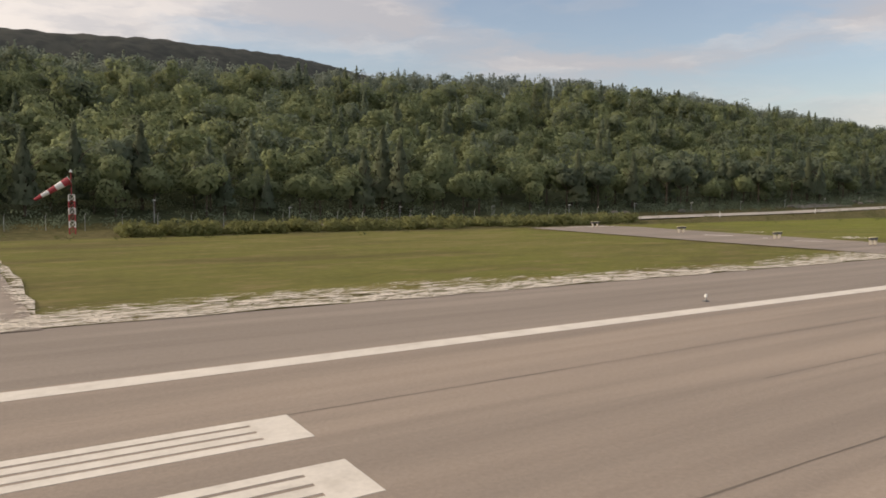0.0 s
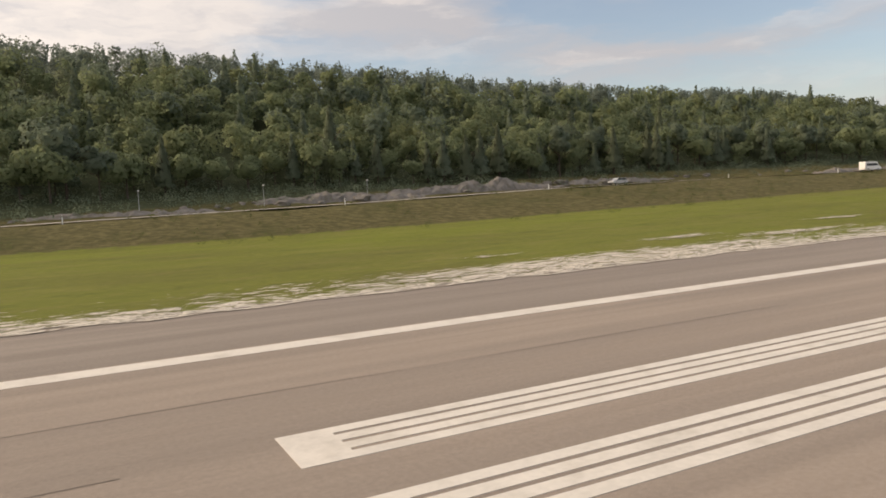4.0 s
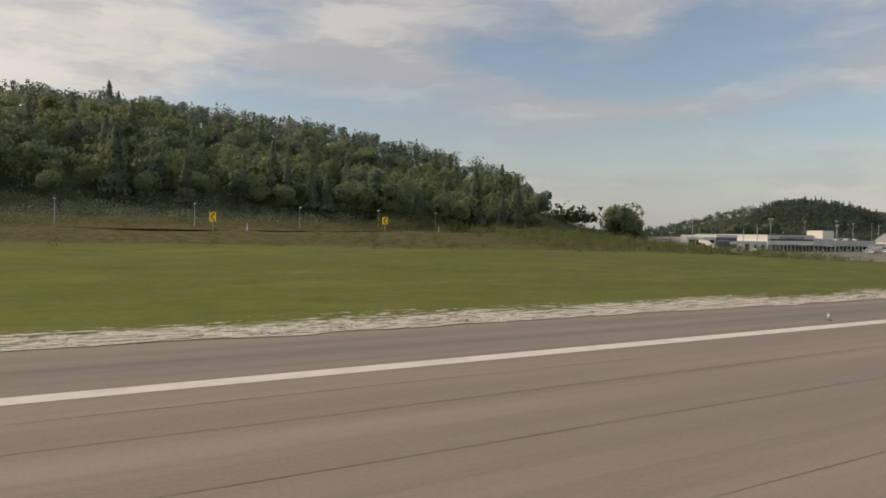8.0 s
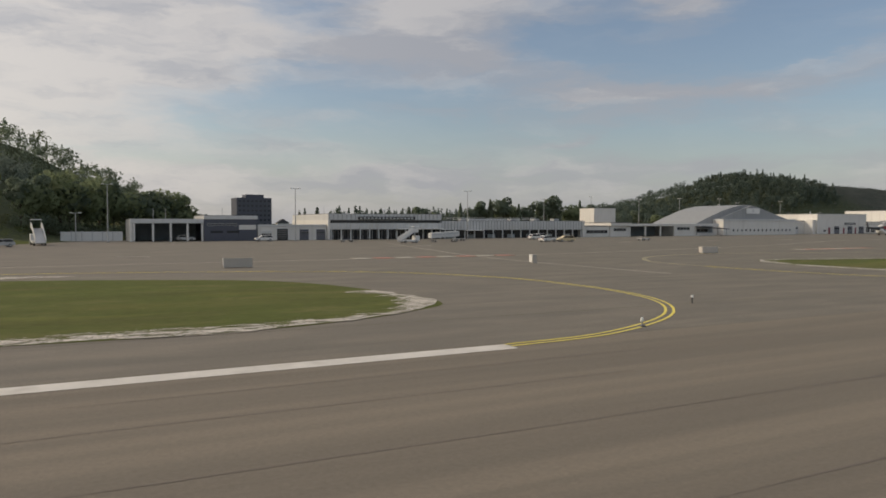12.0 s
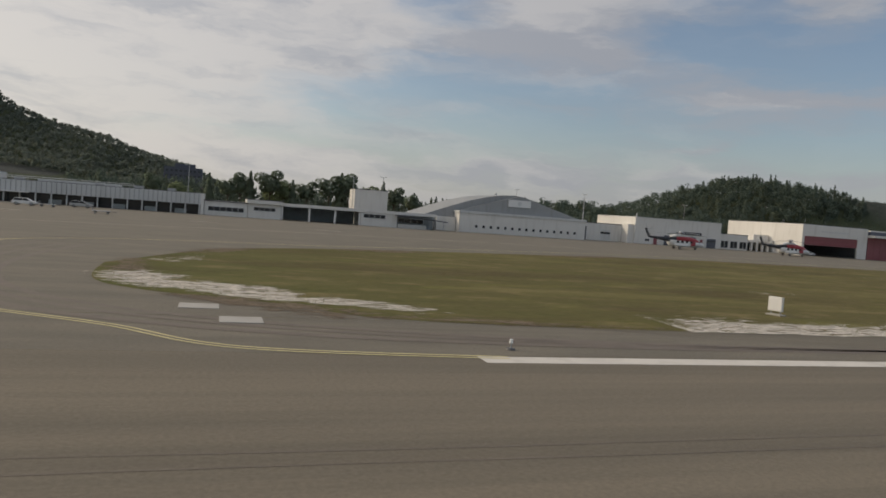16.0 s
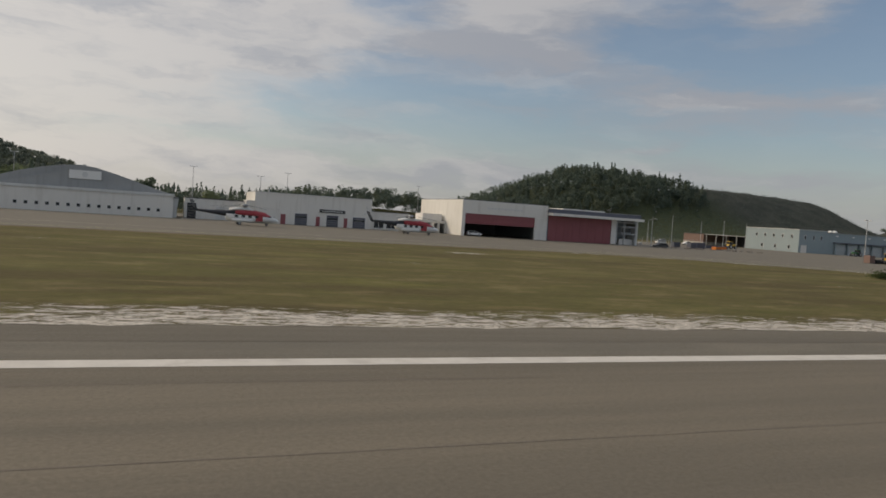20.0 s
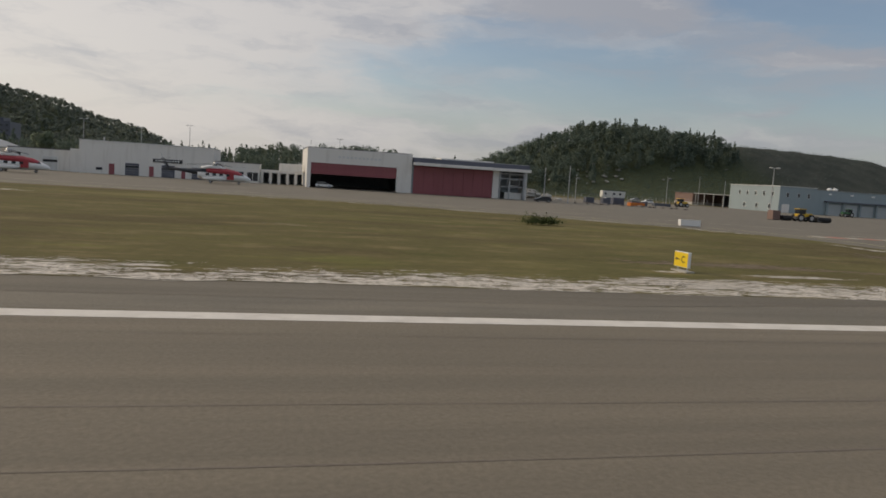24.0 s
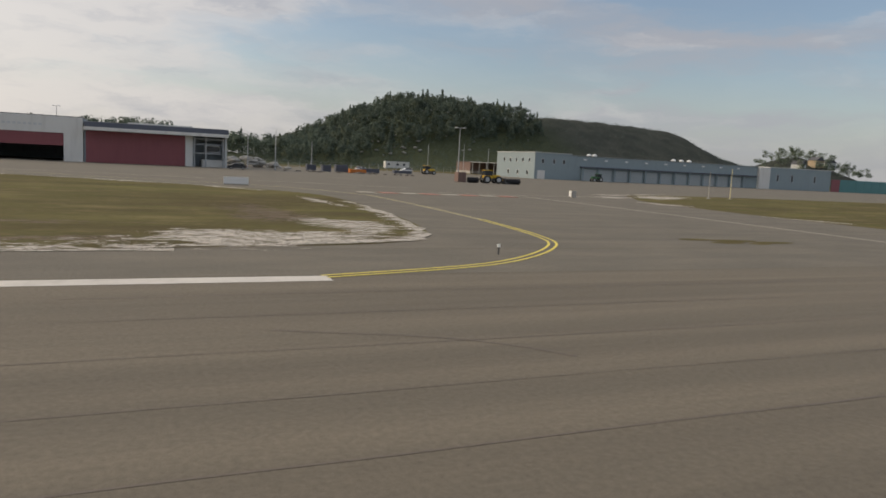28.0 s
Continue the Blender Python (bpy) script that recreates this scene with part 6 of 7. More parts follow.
for x, lane, paint, label, kind, back in ((379.0, 2.4, "silver_paint", "silver estate car on the bank road", "wagon", 1), (454.5, 2.4, "white_paint", "white minibus on the bank road", "van", 0),
                                          (478, 5.2, "dark_paint", "black estate car on the bank road", "wagon", 1), (510.6, 2.4, "dark_paint", "black hatchback on the bank road", "hatch", 1),
                                          (521.5, 5.4, "silver_paint", "grey estate car on the bank road", "wagon", 1)):
    p, a = road_at(x, lane)
    road_car(p, a + 180 * back, paint, label, kind)
for x, y, a, paint, label, kind in ((765, 164, 180, "white_paint", "white estate car parked before the fire station", "wagon"),
                                    (749.5, 175, 0, "white_paint", "white car parked inside an open bay", "wagon"), (819.5, 131, 10, "white_paint", "white baggage car on the apron", "wagon"),
                                    (823.2, 129.5, 170, "cream_paint", "cream airfield car on the apron", "wagon"), (830, 151, 0, "white_paint", "white pickup beside the concourse", "wagon"),
                                    (838, 160, 0, "silver_paint", "grey pickup beside the concourse", "wagon"),
                                    (1086, 164, 175, "dark_paint", "dark car parked beside the red hangar", "hatch"), (1034.5, 174.5, 0, "white_paint", "white tug standing in the hangar doorway", "hatch"),
                                    (1151, 232, 180, "white_paint", "white car on the yard", "hatch"), (1162, 262, 180, "silver_paint", "silver car under the shelter", "wagon"), (1133, 225, 0, "white_paint", "white pickup on the yard", "wagon"),
                                    (716, 140, 200, "silver_paint", "silver car parked beside the apron", "wagon"), (703, 127, 190, "white_paint", "white car parked beside the apron", "wagon"), (709, 133, 20, "dark_paint", "dark car parked beside the apron", "hatch")):
    road_car(on(x, y, 0.03), a, paint, label, kind)


def airstairs(at, turn, label, size=1.0):
    r = thing("passenger_stairs", label, "airstairs", "passenger stairs", at, turn)
    part("chassis", box(-2.6, 2.6, -1.0, 1.0, 0.45, 0.85, bevel=0.05), "white_paint", r)
    part("cab", box(1.6, 3.0, -1.0, 1.0, 0.6, 2.1, bevel=0.12), "white_paint", r)
    part("cab_window", box(2.2, 3.03, -0.85, 0.85, 1.3, 1.9), "glass", r)
    part("flight", extrude_profile([(-3.4, 0.5), (-3.1, 0.35), (1.2, 2.9), (2.6, 2.9), (2.6, 3.1), (1.1, 3.1)], -0.8, 0.8), "steel", r)
    for y in (-0.85, 0.85):
        part("side_panel", extrude_profile([(-3.4, 0.6), (1.1, 3.1), (2.7, 3.1), (2.7, 4.1), (1.0, 4.1), (-3.5, 1.5)], y - 0.03, y + 0.03), "white_paint", r)
    for i in range(9):
        part("step", box(-3.0 + i * 0.46, -2.6 + i * 0.46, -0.75, 0.75, 0.62 + i * 0.27, 0.68 + i * 0.27), "dark_steel", r)
    part("canopy", box(1.2, 2.8, -0.9, 0.9, 4.6, 4.75, bevel=0.05), "white_paint", r)
    for y in (-0.85, 0.85):
        part("canopy_post", rod((2.6, y, 3.1), (2.6, y, 4.6), 0.04), "steel", r)
    for x in (-1.8, 1.9):
        for y in (-0.9, 0.9):
            wheel(r, x, y, 0.38)
    r.scale = (size, size, size)


airstairs(on(788.5, 136, 0.03), 8, "white mobile passenger stairs on the apron", 0.72)
airstairs(on(721, 150, 0.03), 100, "tall white passenger stairs parked beside the wood")
# covered walkway
r = thing("boarding_ramp", "long grey covered boarding ramp on wheels", "ramp", "", on(798, 139, 0.03), 4)
r.scale = (0.75, 0.8, 0.8)
part("tunnel", extrude_profile([(-4.6, 1.1), (4.8, 1.6), (4.8, 3.0), (-4.6, 2.5)], -0.9, 0.9, bevel=0.05), "grey_clad", r)
part("stripe", extrude_profile([(-4.6, 1.9), (4.8, 2.4), (4.8, 2.55), (-4.6, 2.05)], -0.93, 0.93), "blue_panel", r)
for x in (-3.2, 3.4):
    part("leg", rod((x, 0, 0.3), (x, 0, 1.4), 0.12), "steel", r)
    for y in (-0.8, 0.8):
        wheel(r, x, y, 0.3)
for x, y in ((846, 130), (779.5, 149), (826, 134), (834, 150), (806, 147)):
    r = thing("baggage_cart", "low empty baggage cart on the apron", "cart", "baggage carts", on(x, y, 0.03), 5)
    part("deck", box(-1.4, 1.4, -0.7, 0.7, 0.42, 0.52, bevel=0.02), "steel", r)
    part("drawbar", rod((1.4, 0, 0.45), (2.3, 0, 0.35), 0.04), "dark_steel", r)
    part("rail", rod((-1.35, -0.65, 1.0), (-1.35, 0.65, 1.0), 0.03), "steel", r)
    for yy in (-0.65, 0.65):
        part("upright", rod((-1.35, yy, 0.5), (-1.35, yy, 1.0), 0.03), "steel", r)
    for xx in (-0.95, 0.95):
        for yy in (-0.6, 0.6):
            wheel(r, xx, yy, 0.2, 0.12)


def helicopter(at, turn, label):
    r = thing("helicopter", label, "helicopter", "helicopters", at, turn)
    part("fuselage", loft([(-3.2, 0, 1.75, 0.85, 0.75), (-2.0, 0, 1.55, 1.15, 0.95), (1.5, 0, 1.5, 1.2, 1.0), (4.0, 0, 1.5, 1.15, 0.98), (5.6, 0, 1.4, 0.95, 0.82), (6.8, 0, 1.2, 0.6, 0.5), (7.4, 0, 1.1, 0.2, 0.2)]), "white_paint", r, "white lower fuselage", True)
    part("upper_body", loft([(-1.6, 0, 2.5, 0.95, 0.5), (-1.0, 0, 2.5, 1.12, 0.7), (2.5, 0, 2.35, 1.2, 0.8), (4.6, 0, 2.1, 1.05, 0.65), (5.6, 0, 1.85, 0.75, 0.38)]), "red_paint", r, "red upper fuselage", True)
    part("engine_cowling", loft([(-2.6, 0, 3.0, 0.5, 0.3), (-1.2, 0, 3.2, 0.85, 0.42), (1.2, 0, 3.25, 0.8, 0.42), (2.4, 0, 2.95, 0.4, 0.2)]), "white_paint", r, "white engine cowling", True)
    part("tail_boom", loft([(-9.0, 0, 2.55, 0.16, 0.22), (-6.5, 0, 2.4, 0.28, 0.34), (-3.6, 0, 2.2, 0.62, 0.58), (-1.5, 0, 2.45, 1.0, 0.62)]), "dark_paint", r, "dark tail boom", True)
    part("tail_fin", extrude_profile([(-8.6, 2.5), (-9.2, 2.5), (-10.3, 4.5), (-9.7, 4.6), (-8.9, 3.2)], -0.1, 0.1), "dark_paint", r)
    part("tailplane", box(-9.9, -9.2, -0.1, 1.6, 3.9, 3.98), "white_paint", r)
    part("tail_rotor_hub", rod((-9.8, -0.35, 4.2), (-9.8, -0.1, 4.2), 0.12), "dark_steel", r)
    for i in range(4):
        a = i * math.pi / 2 + 0.4
        part("tail_rotor_blade", rod((-9.8, -0.3, 4.2), (-9.8 + 1.5 * math.cos(a), -0.3, 4.2 + 1.5 * math.sin(a)), 0.05, 0.04, 6), "steel", r)
    part("rotor_mast", rod((0.4, 0, 3.3), (0.4, 0, 4.1), 0.18, 0.14, 10), "dark_steel", r)
    part("rotor_hub", rod((0.4, 0, 3.9), (0.4, 0, 4.35), 0.75, 0.5, 12), "steel", r)
    for i in range(5):
        a = math.radians(72 * i + 8)
        tip = Vector((0.4 + 7.6 * math.cos(a), 7.6 * math.sin(a), 3.45))
        root = Vector((0.4 + 0.4 * math.cos(a), 0.4 * math.sin(a), 4.14))
        side = Vector((-math.sin(a), math.cos(a), 0)) * 0.3
        bm = bmesh.new()
        vs = [bm.verts.new(p) for p in (root - side, root + side, tip + side, tip - side)]
        f = bm.faces.new(vs)
        bmesh.ops.solidify(bm, geom=[f], thickness=0.14)
        part("rotor_blade", bm, "dark_steel", r)
    part("windscreen", loft([(4.9, 0, 1.95, 0.93, 0.42), (5.7, 0, 1.75, 0.8, 0.4), (6.4, 0, 1.5, 0.55, 0.28)]), "glass", r, "", True)
    for i in range(4):
        for y in (-1.14, 1.14):
            part("cabin_window", box(-1.6 + i * 1.35, -0.9 + i * 1.35, y - 0.06, y + 0.06, 1.55, 2.05, bevel=0.04), "glass", r)
    for y in (-1.2, 1.2):
        part("sponson", loft([(-2.2, y, 0.95, 0.25, 0.25), (-0.8, y, 0.95, 0.5, 0.4), (1.4, y, 0.95, 0.48, 0.38), (2.4, y, 0.95, 0.2, 0.2)], 10), "white_paint", r, "", True)
        part("door_outline", box(2.6, 4.0, y * 0.97 - 0.03, y * 0.97 + 0.03, 0.9, 2.2, bevel=0.03), "red_paint", r)
        wheel(r, -0.6, y, 0.36)
        part("gear_leg", rod((-0.6, y, 0.4), (-0.6, y, 0.9), 0.08), "steel", r)
    wheel(r, 5.0, 0, 0.3)
    part("nose_leg", rod((5.0, 0, 0.3), (5.0, 0, 0.9), 0.07), "steel", r)


helicopter(on(973.5, 153, 0.03), 2, "red and white helicopter with a dark tail parked on the apron")
helicopter(on(1010.8, 157, 0.03), 3, "red and white helicopter with a dark tail boom at rest")


def tractor(at, turn, paint, label, bucket=False, name="tractor"):
    r = thing(name, label, name.replace("_", " "), "", at, turn)
    part("engine_hood", box(0.3, 2.2, -0.45, 0.45, 1.0, 1.75, bevel=0.1), paint, r)
    part("chassis", box(-1.8, 2.1, -0.5, 0.5, 0.6, 1.05, bevel=0.05), "dark_steel", r)
    part("cab", box(-1.4, 0.3, -0.75, 0.75, 1.0, 1.6, bevel=0.06), paint, r)
    part("cab_glass", box(-1.35, 0.25, -0.7, 0.7, 1.6, 2.55, bevel=0.05), "glass", r)
    part("cab_roof", box(-1.5, 0.4, -0.8, 0.8, 2.55, 2.7, bevel=0.05), paint, r)
    part("exhaust", rod((1.2, 0.5, 1.7), (1.2, 0.5, 2.6), 0.05), "black", r)
    for y in (-0.85, 0.85):
        wheel(r, -1.0, y, 0.8, 0.45), wheel(r, 1.6, y, 0.6 if not bucket else 0.75, 0.4)
    if bucket:
        for y in (-0.5, 0.5):
            part("lift_arm", rod((0.6, y, 1.4), (3.0, y, 0.7), 0.12, 0.1), paint, r)
        part("bucket", extrude_profile([(2.8, 0.2), (3.9, 0.1), (3.8, 0.25), (3.0, 0.5), (2.95, 1.2), (2.8, 1.2)], -1.3, 1.3), "dark_steel", r)


tractor(on(1131.5, 131, 0.03), 0, "yellow_paint", "yellow wheel loader parked among rubber blocks", True, "wheel_loader")
tractor(on(1210, 205, 0.03), 180, "green_paint", "dark green tractor before the depot")
tractor(on(1148, 205, 0.03), 10, "yellow_paint", "small yellow roller in the yard", False, "road_roller")
for x, y, L, H, mat, label in ((1125.4, 132, 1.8, 2.0, "brick", "rusty steel box beside the loader"), (1136.5, 131, 4.2, 1.1, "rubber", "row of black rubber tyres"), (1128.2, 131.5, 2.6, 1.1, "rubber", "row of black rubber tyres"),
                               (1110, 180, 2.2, 1.7, "dark_clad", "dark steel container in the yard"), (1114.5, 182, 3.2, 1.9, "dark_clad", "dark skip in the yard"), (1124, 188, 5.0, 1.2, "dark_clad", "flat dark trailer load"),
                               (1137, 198, 5.4, 0.9, "dark_clad", "dark snow plough blade on the ground"), (1117, 176, 4.2, 1.0, "orange_paint", "orange plough lying in the yard"), (1107, 184, 2.4, 1.6, "dark_clad", "dark steel equipment crate in the yard")):
    r = thing("tyre_row" if mat == "rubber" else "yard_container", label, "tyres" if mat == "rubber" else "container", "yard clutter", on(x, y, 0.03))
    if mat == "rubber":
        n = int(L / 0.45)
        for i in range(n):
            part("tyre", rod((-L / 2 + i * 0.45, 0, H / 2), (-L / 2 + i * 0.45 + 0.4, 0, H / 2), H / 2, None, 14), "rubber", r)
    else:
        part("body", box(-L / 2, L / 2, -0.9, 0.9, 0.1, H, bevel=0.04), mat, r)
        for i in range(int(L / 0.5)):
            part("rib", box(-L / 2 + 0.2 + i * 0.5, -L / 2 + 0.3 + i * 0.5, -0.96, -0.9, 0.15, H - 0.05), mat, r)
        for x0 in (-L / 2 + 0.1, L / 2 - 0.3):
            part("skid", box(x0, x0 + 0.2, -0.9, 0.9, 0, 0.1), "dark_steel", r)
r = thing("site_cabin", "white portable cabin with a small window", "cabin", "", on(1173, 304, 0.03))
part("wall_shell", box(-5.6, 5.6, -1.4, 1.4, 0.3, 3.2, bevel=0.05), "white_clad", r)
part("roof", box(-5.7, 5.7, -1.5, 1.5, 3.2, 3.35), "roof_felt", r)
for x in (-4.2, 0.0, 3.0):
    wd = part("window", box(x - 0.6, x + 0.6, -1.46, -1.38, 1.4, 2.4), "grey_clad", r)
    part("pane", box(x - 0.52, x + 0.52, -1.49, -1.46, 1.48, 2.32), "glass", wd)
for x in (-5, 0, 5):
    part("skid", box(x - 0.3, x + 0.3, -1.3, 1.3, 0, 0.3), "concrete", r)


# rocks: a heap in the yard, blasted rock beside the road
def rock(at, s, seed, label, name="boulder", group="boulders"):
    rnd = random.Random(seed)
    bm = bmesh.new()
    bmesh.ops.create_icosphere(bm, subdivisions=2, radius=1.0)
    for v in bm.verts:
        v.co *= 0.72 + 0.55 * abs(noise.noise(v.co * 1.3 + Vector((seed, 0, 0)))) + rnd.uniform(-0.07, 0.07)
        v.co.x *= s * rnd.uniform(0.97, 1.03) * 1.3
        v.co.y *= s
        v.co.z *= s * 0.62
    return tagged(mesh_object(name, bm, "rock"), label, "rock", group), at


rr = random.Random(5)
for i in range(70):
    x = rr.uniform(300, 420) if i < 34 else rr.uniform(180, 300) if i < 44 else rr.uniform(430, 520) if i < 62 else rr.uniform(60, 180)
    y = float(np.interp(x, ROAD_X, ROAD_Y)) + rr.uniform(12.5, 17.5)
    s = rr.uniform(0.5, 1.7) if 310 < x < 400 else rr.uniform(0.35, 0.95)
    ob, _ = rock(None, s, i, "weathered grey boulder beside the road")
    ob.location, ob.rotation_euler = on(x, y, s * 0.15), (0, 0, rr.uniform(0, 6.28))


for i in range(40):
    x = rr.gauss(1204, 24)
    y = rr.uniform(362, 404)
    s = rr.uniform(0.5, 1.3)
    ob, _ = rock(None, s, 500 + i, "pale rock outcrop on the scrubby knoll", "rock_outcrop", "rock outcrops")
    ob.data.materials[0] = M["rubble"]
    ob.location, ob.rotation_euler = on(x, y, s * 0.55), (0, 0, rr.uniform(0, 6.28))


def rock_ledge(x0, x1, y, z0, h, seed, label):
    """A low blasted rock face with a broken top."""
    rnd = random.Random(seed)
    bm = bmesh.new()
    rows = []
    n = int((x1 - x0) / 0.8)
    for i in range(n + 1):
        x = x0 + (x1 - x0) * i / n
        env = math.sin(math.pi * min(max(i / n, 0.02), 0.98)) ** 0.5
        hh = h * env * (0.55 + 0.9 * abs(noise.noise(Vector((x * 0.13, seed, 0))))) + rnd.uniform(-0.2, 0.2)
        row = []
        for k in range(6):
            yy = y + k * 0.7 + 0.5 * noise.noise(Vector((x * 0.4, k, seed))) + rnd.uniform(-0.15, 0.15)
            zz = gz(x, y) - 0.4 + (hh + 0.4) * (0, 0.45, 0.75, 0.95, 1.0, 0.8)[k] + rnd.uniform(-0.16, 0.16)
            row.append(bm.verts.new((x + rnd.uniform(-0.2, 0.2), yy, zz)))
        row.append(bm.verts.new((x, y + 6, gz(x, y + 6) - 0.4)))
        rows.append(row)
    for r, s in zip(rows, rows[1:]):
        for k in range(6):
            bm.faces.new((r[k], s[k], s[k + 1], r[k + 1]))
    bm.normal_update()
    tagged(mesh_object("rock_ledge", bm, "rock"), label, "rock", "rock ledges")


for x0, x1, dy, h in ((304, 338, 13, 2.4), (330, 372, 12.5, 2.9), (372, 410, 13, 1.8), (272, 300, 12.5, 1.3), (448, 486, 13, 1.6), (170, 205, 12.5, 1.1)):
    yy = float(np.interp((x0 + x1) / 2, ROAD_X, ROAD_Y)) + dy
    rock_ledge(x0, x1, yy, 0, h, int(x0), "low grey blasted rock ledge beside the road")
for i in range(42):
    x, y = rr.gauss(1094, 6), rr.uniform(196, 214)
    ob, _ = rock(None, rr.uniform(0.7, 1.6), 100 + i, "pale broken rubble heaped in the yard", "rubble_block", "rubble heap")
    ob.data.materials[0] = M["rubble"]
    ob.location, ob.rotation_euler = on(x, y, max(0.1, 3.2 - abs(x - 1094) * 0.32) * rr.uniform(0.1, 1.0)), (0, 0, rr.uniform(0, 6.28))

for i in range(26):
    ob, _ = rock(None, rr.uniform(0.3, 0.75), 300 + i, "brown broken spoil heaped along the yard", "spoil_block", "spoil heap")
    ob.location, ob.rotation_euler = on(rr.uniform(1098, 1132), rr.uniform(170, 176), 0.1), (0, 0, rr.uniform(0, 6.28))


# ---------------------------------------------------------------- airfield fittings
def letters(text, size, at, parent, mat="black"):
    cu = bpy.data.curves.new("lettering", "FONT")
    cu.body, cu.size, cu.align_x, cu.align_y, cu.extrude = text, size, "CENTER", "CENTER", 0.004
    tmp = bpy.data.objects.new("tmp", cu)
    me = bpy.data.meshes.new_from_object(tmp)
    bpy.data.objects.remove(tmp)
    me.name = "lettering"
    me.transform(Matrix.Translation(at) @ Matrix.Rotation(radians(90), 4, "X"))
    me.materials.append(M[mat])
    ob = new("lettering", me)
    ob.parent = parent


def taxi_sign(x, y, turn, text, yellow=True, w=1.05, h=0.72, arrow=True, label="", face=None):
    r = thing("taxiway_sign", label, "sign", "taxiway signs", on(x, y, 0.06), turn)
    part("cabinet", box(-w / 2, w / 2, -0.02, 0.16, 0.2, 0.2 + h, bevel=0.02), "white_paint", r)
    part("face", box(-w / 2 + 0.03, w / 2 - 0.03, -0.03, -0.015, 0.23, 0.17 + h), face or ("sign_yellow" if yellow else "white_paint"), r)
    for sx in (-w / 3, w / 3):
        part("leg", rod((sx, 0.12, 0), (sx, 0.12, 0.2), 0.035), "steel", r)
    part("base", box(-w * 0.55, w * 0.55, -0.15, 0.4, -0.05, 0.03, bevel=0.02), "concrete", r)
    if text:
        zc = 0.2 + h / 2
        letters(text, h * 0.62, (w * 0.17 if arrow else 0, -0.034, zc), r)
        if arrow:
            part("arrow", box(-w * 0.36, -w * 0.08, -0.036, -0.03, zc - 0.025, zc + 0.025), "black", r)
            bm = bmesh.new()
            bm.faces.new([bm.verts.new(p) for p in ((-w * 0.42, -0.035, zc), (-w * 0.28, -0.035, zc - 0.1), (-w * 0.28, -0.035, zc + 0.1))])
            part("arrow_head", bm, "black", r)


taxi_sign(717.4, 35.8, -58, "A", w=0.92, h=0.7, label="yellow taxiway sign with an arrow and the letter A")
taxi_sign(1044.6, 34.4, -87, "C", w=1.25, h=0.82, label="yellow taxiway sign with an arrow and the letter C")
taxi_sign(807.0, 34.4, -78, "B", w=0.72, face="sign_cream", label="yellow taxiway sign with an arrow and the letter B")
taxi_sign(808.3, 34.4, -78, "", False, w=0.72, face="sign_cream", label="blank pale back of a taxiway sign")
taxi_sign(894.3, 33.0, -76, "", False, 0.85, 0.8, label="blank white sign cabinet on a short post")
for x, y, w in ((741, 67.5, 2.6), (1075.4, 83.0, 2.7), (769.5, 61.5, 0.5), (804.8, 71.5, 2.6), (1117, 78.5, 0.7), (1204, 92, 2.2)):
    r = thing("marker_board", "low white marker board on the ground", "marker board", "marker boards", on(x, y, 0.05), -6)
    # most long faces go concrete grey to carry their shade, sunward ends stay white
    part("panel", box(-w / 2, w / 2, -0.05, 0.05, 0.1, 0.85, bevel=0.015), "white_paint" if x == 1075.4 else "board_grey" if x == 804.8 else "concrete", r)
    part("side_panel", box(-w / 2, -w / 2 + 0.08, 0.05, 0.7, 0.1, 0.85, bevel=0.015), "board_grey" if x == 804.8 else "white_paint", r)
    part("foot", box(-w / 2, w / 2, -0.2, 0.3, 0.0, 0.1, bevel=0.02), "concrete", r)
first = None
for x in [30.45 + 59.84 * n for n in range(-4, 9)] + [568.9, 628.6, 748.1, 807.8, 873.6, 931.0, 990.4, 1049.8, 1109.0, 1168.0, 1227.0, 1286.0]:
    if first is None:
        first = thing("edge_light", "small white elevated runway edge light", "runway light", "runway edge lights", (x, 21.9, 0))
        part("base", rod((0, 0, 0), (0, 0, 0.06), 0.16, 0.14, 12), "dark_steel", first)
        part("stem", rod((0, 0, 0.06), (0, 0, 0.24), 0.03), "steel", first)
        part("lamp", rod((0, 0, 0.24), (0, 0, 0.36), 0.075, 0.055, 12), "lens", first)
        part("skirt", rod((0, 0, 0.19), (0, 0, 0.24), 0.04, 0.085, 12), "white_paint", first)
    else:
        copy_thing(first, pose(x, 21.9, 0))
blue = None
for x, y in ((790, 27.3), (1078.1, 25.1), (756, 27), (711.8, 28.2)):
    if blue is None:
        blue = thing("taxiway_light", "small pale taxiway edge light on a stub post", "taxiway light", "taxiway edge lights", on(x, y, 0.03))
        part("stem", rod((0, 0, 0), (0, 0, 0.3), 0.04), "dark_steel", blue)
        part("lamp", rod((0, 0, 0.3), (0, 0, 0.42), 0.08, 0.06, 10), "lens", blue)
    else:
        copy_thing(blue, pose(x, y, 0.03))

# windsock on a red and white lattice mast
r = thing("windsock_mast", "red and white windsock on a lattice mast", "windsock", "", on(9.9, 88.5))
for i in range(6):
    mat = "red_paint" if i % 2 == 0 else "white_paint"
    z0, z1 = i * 0.72, (i + 1) * 0.72
    c = [(-0.30, -0.30), (0.30, -0.30), (0.30, 0.30), (-0.30, 0.30)]
    for k in range(4):
        (x0, y0), (x1, y1) = c[k], c[(k + 1) % 4]
        part("leg", rod((x0, y0, z0), (x0, y0, z1), 0.045, None, 6), mat, r)
        part("brace", rod((x0, y0, z0), (x1, y1, z1), 0.028, None, 5), mat, r)
        part("crossbar", rod((x0, y0, z1), (x1, y1, z1), 0.028, None, 5), mat, r)
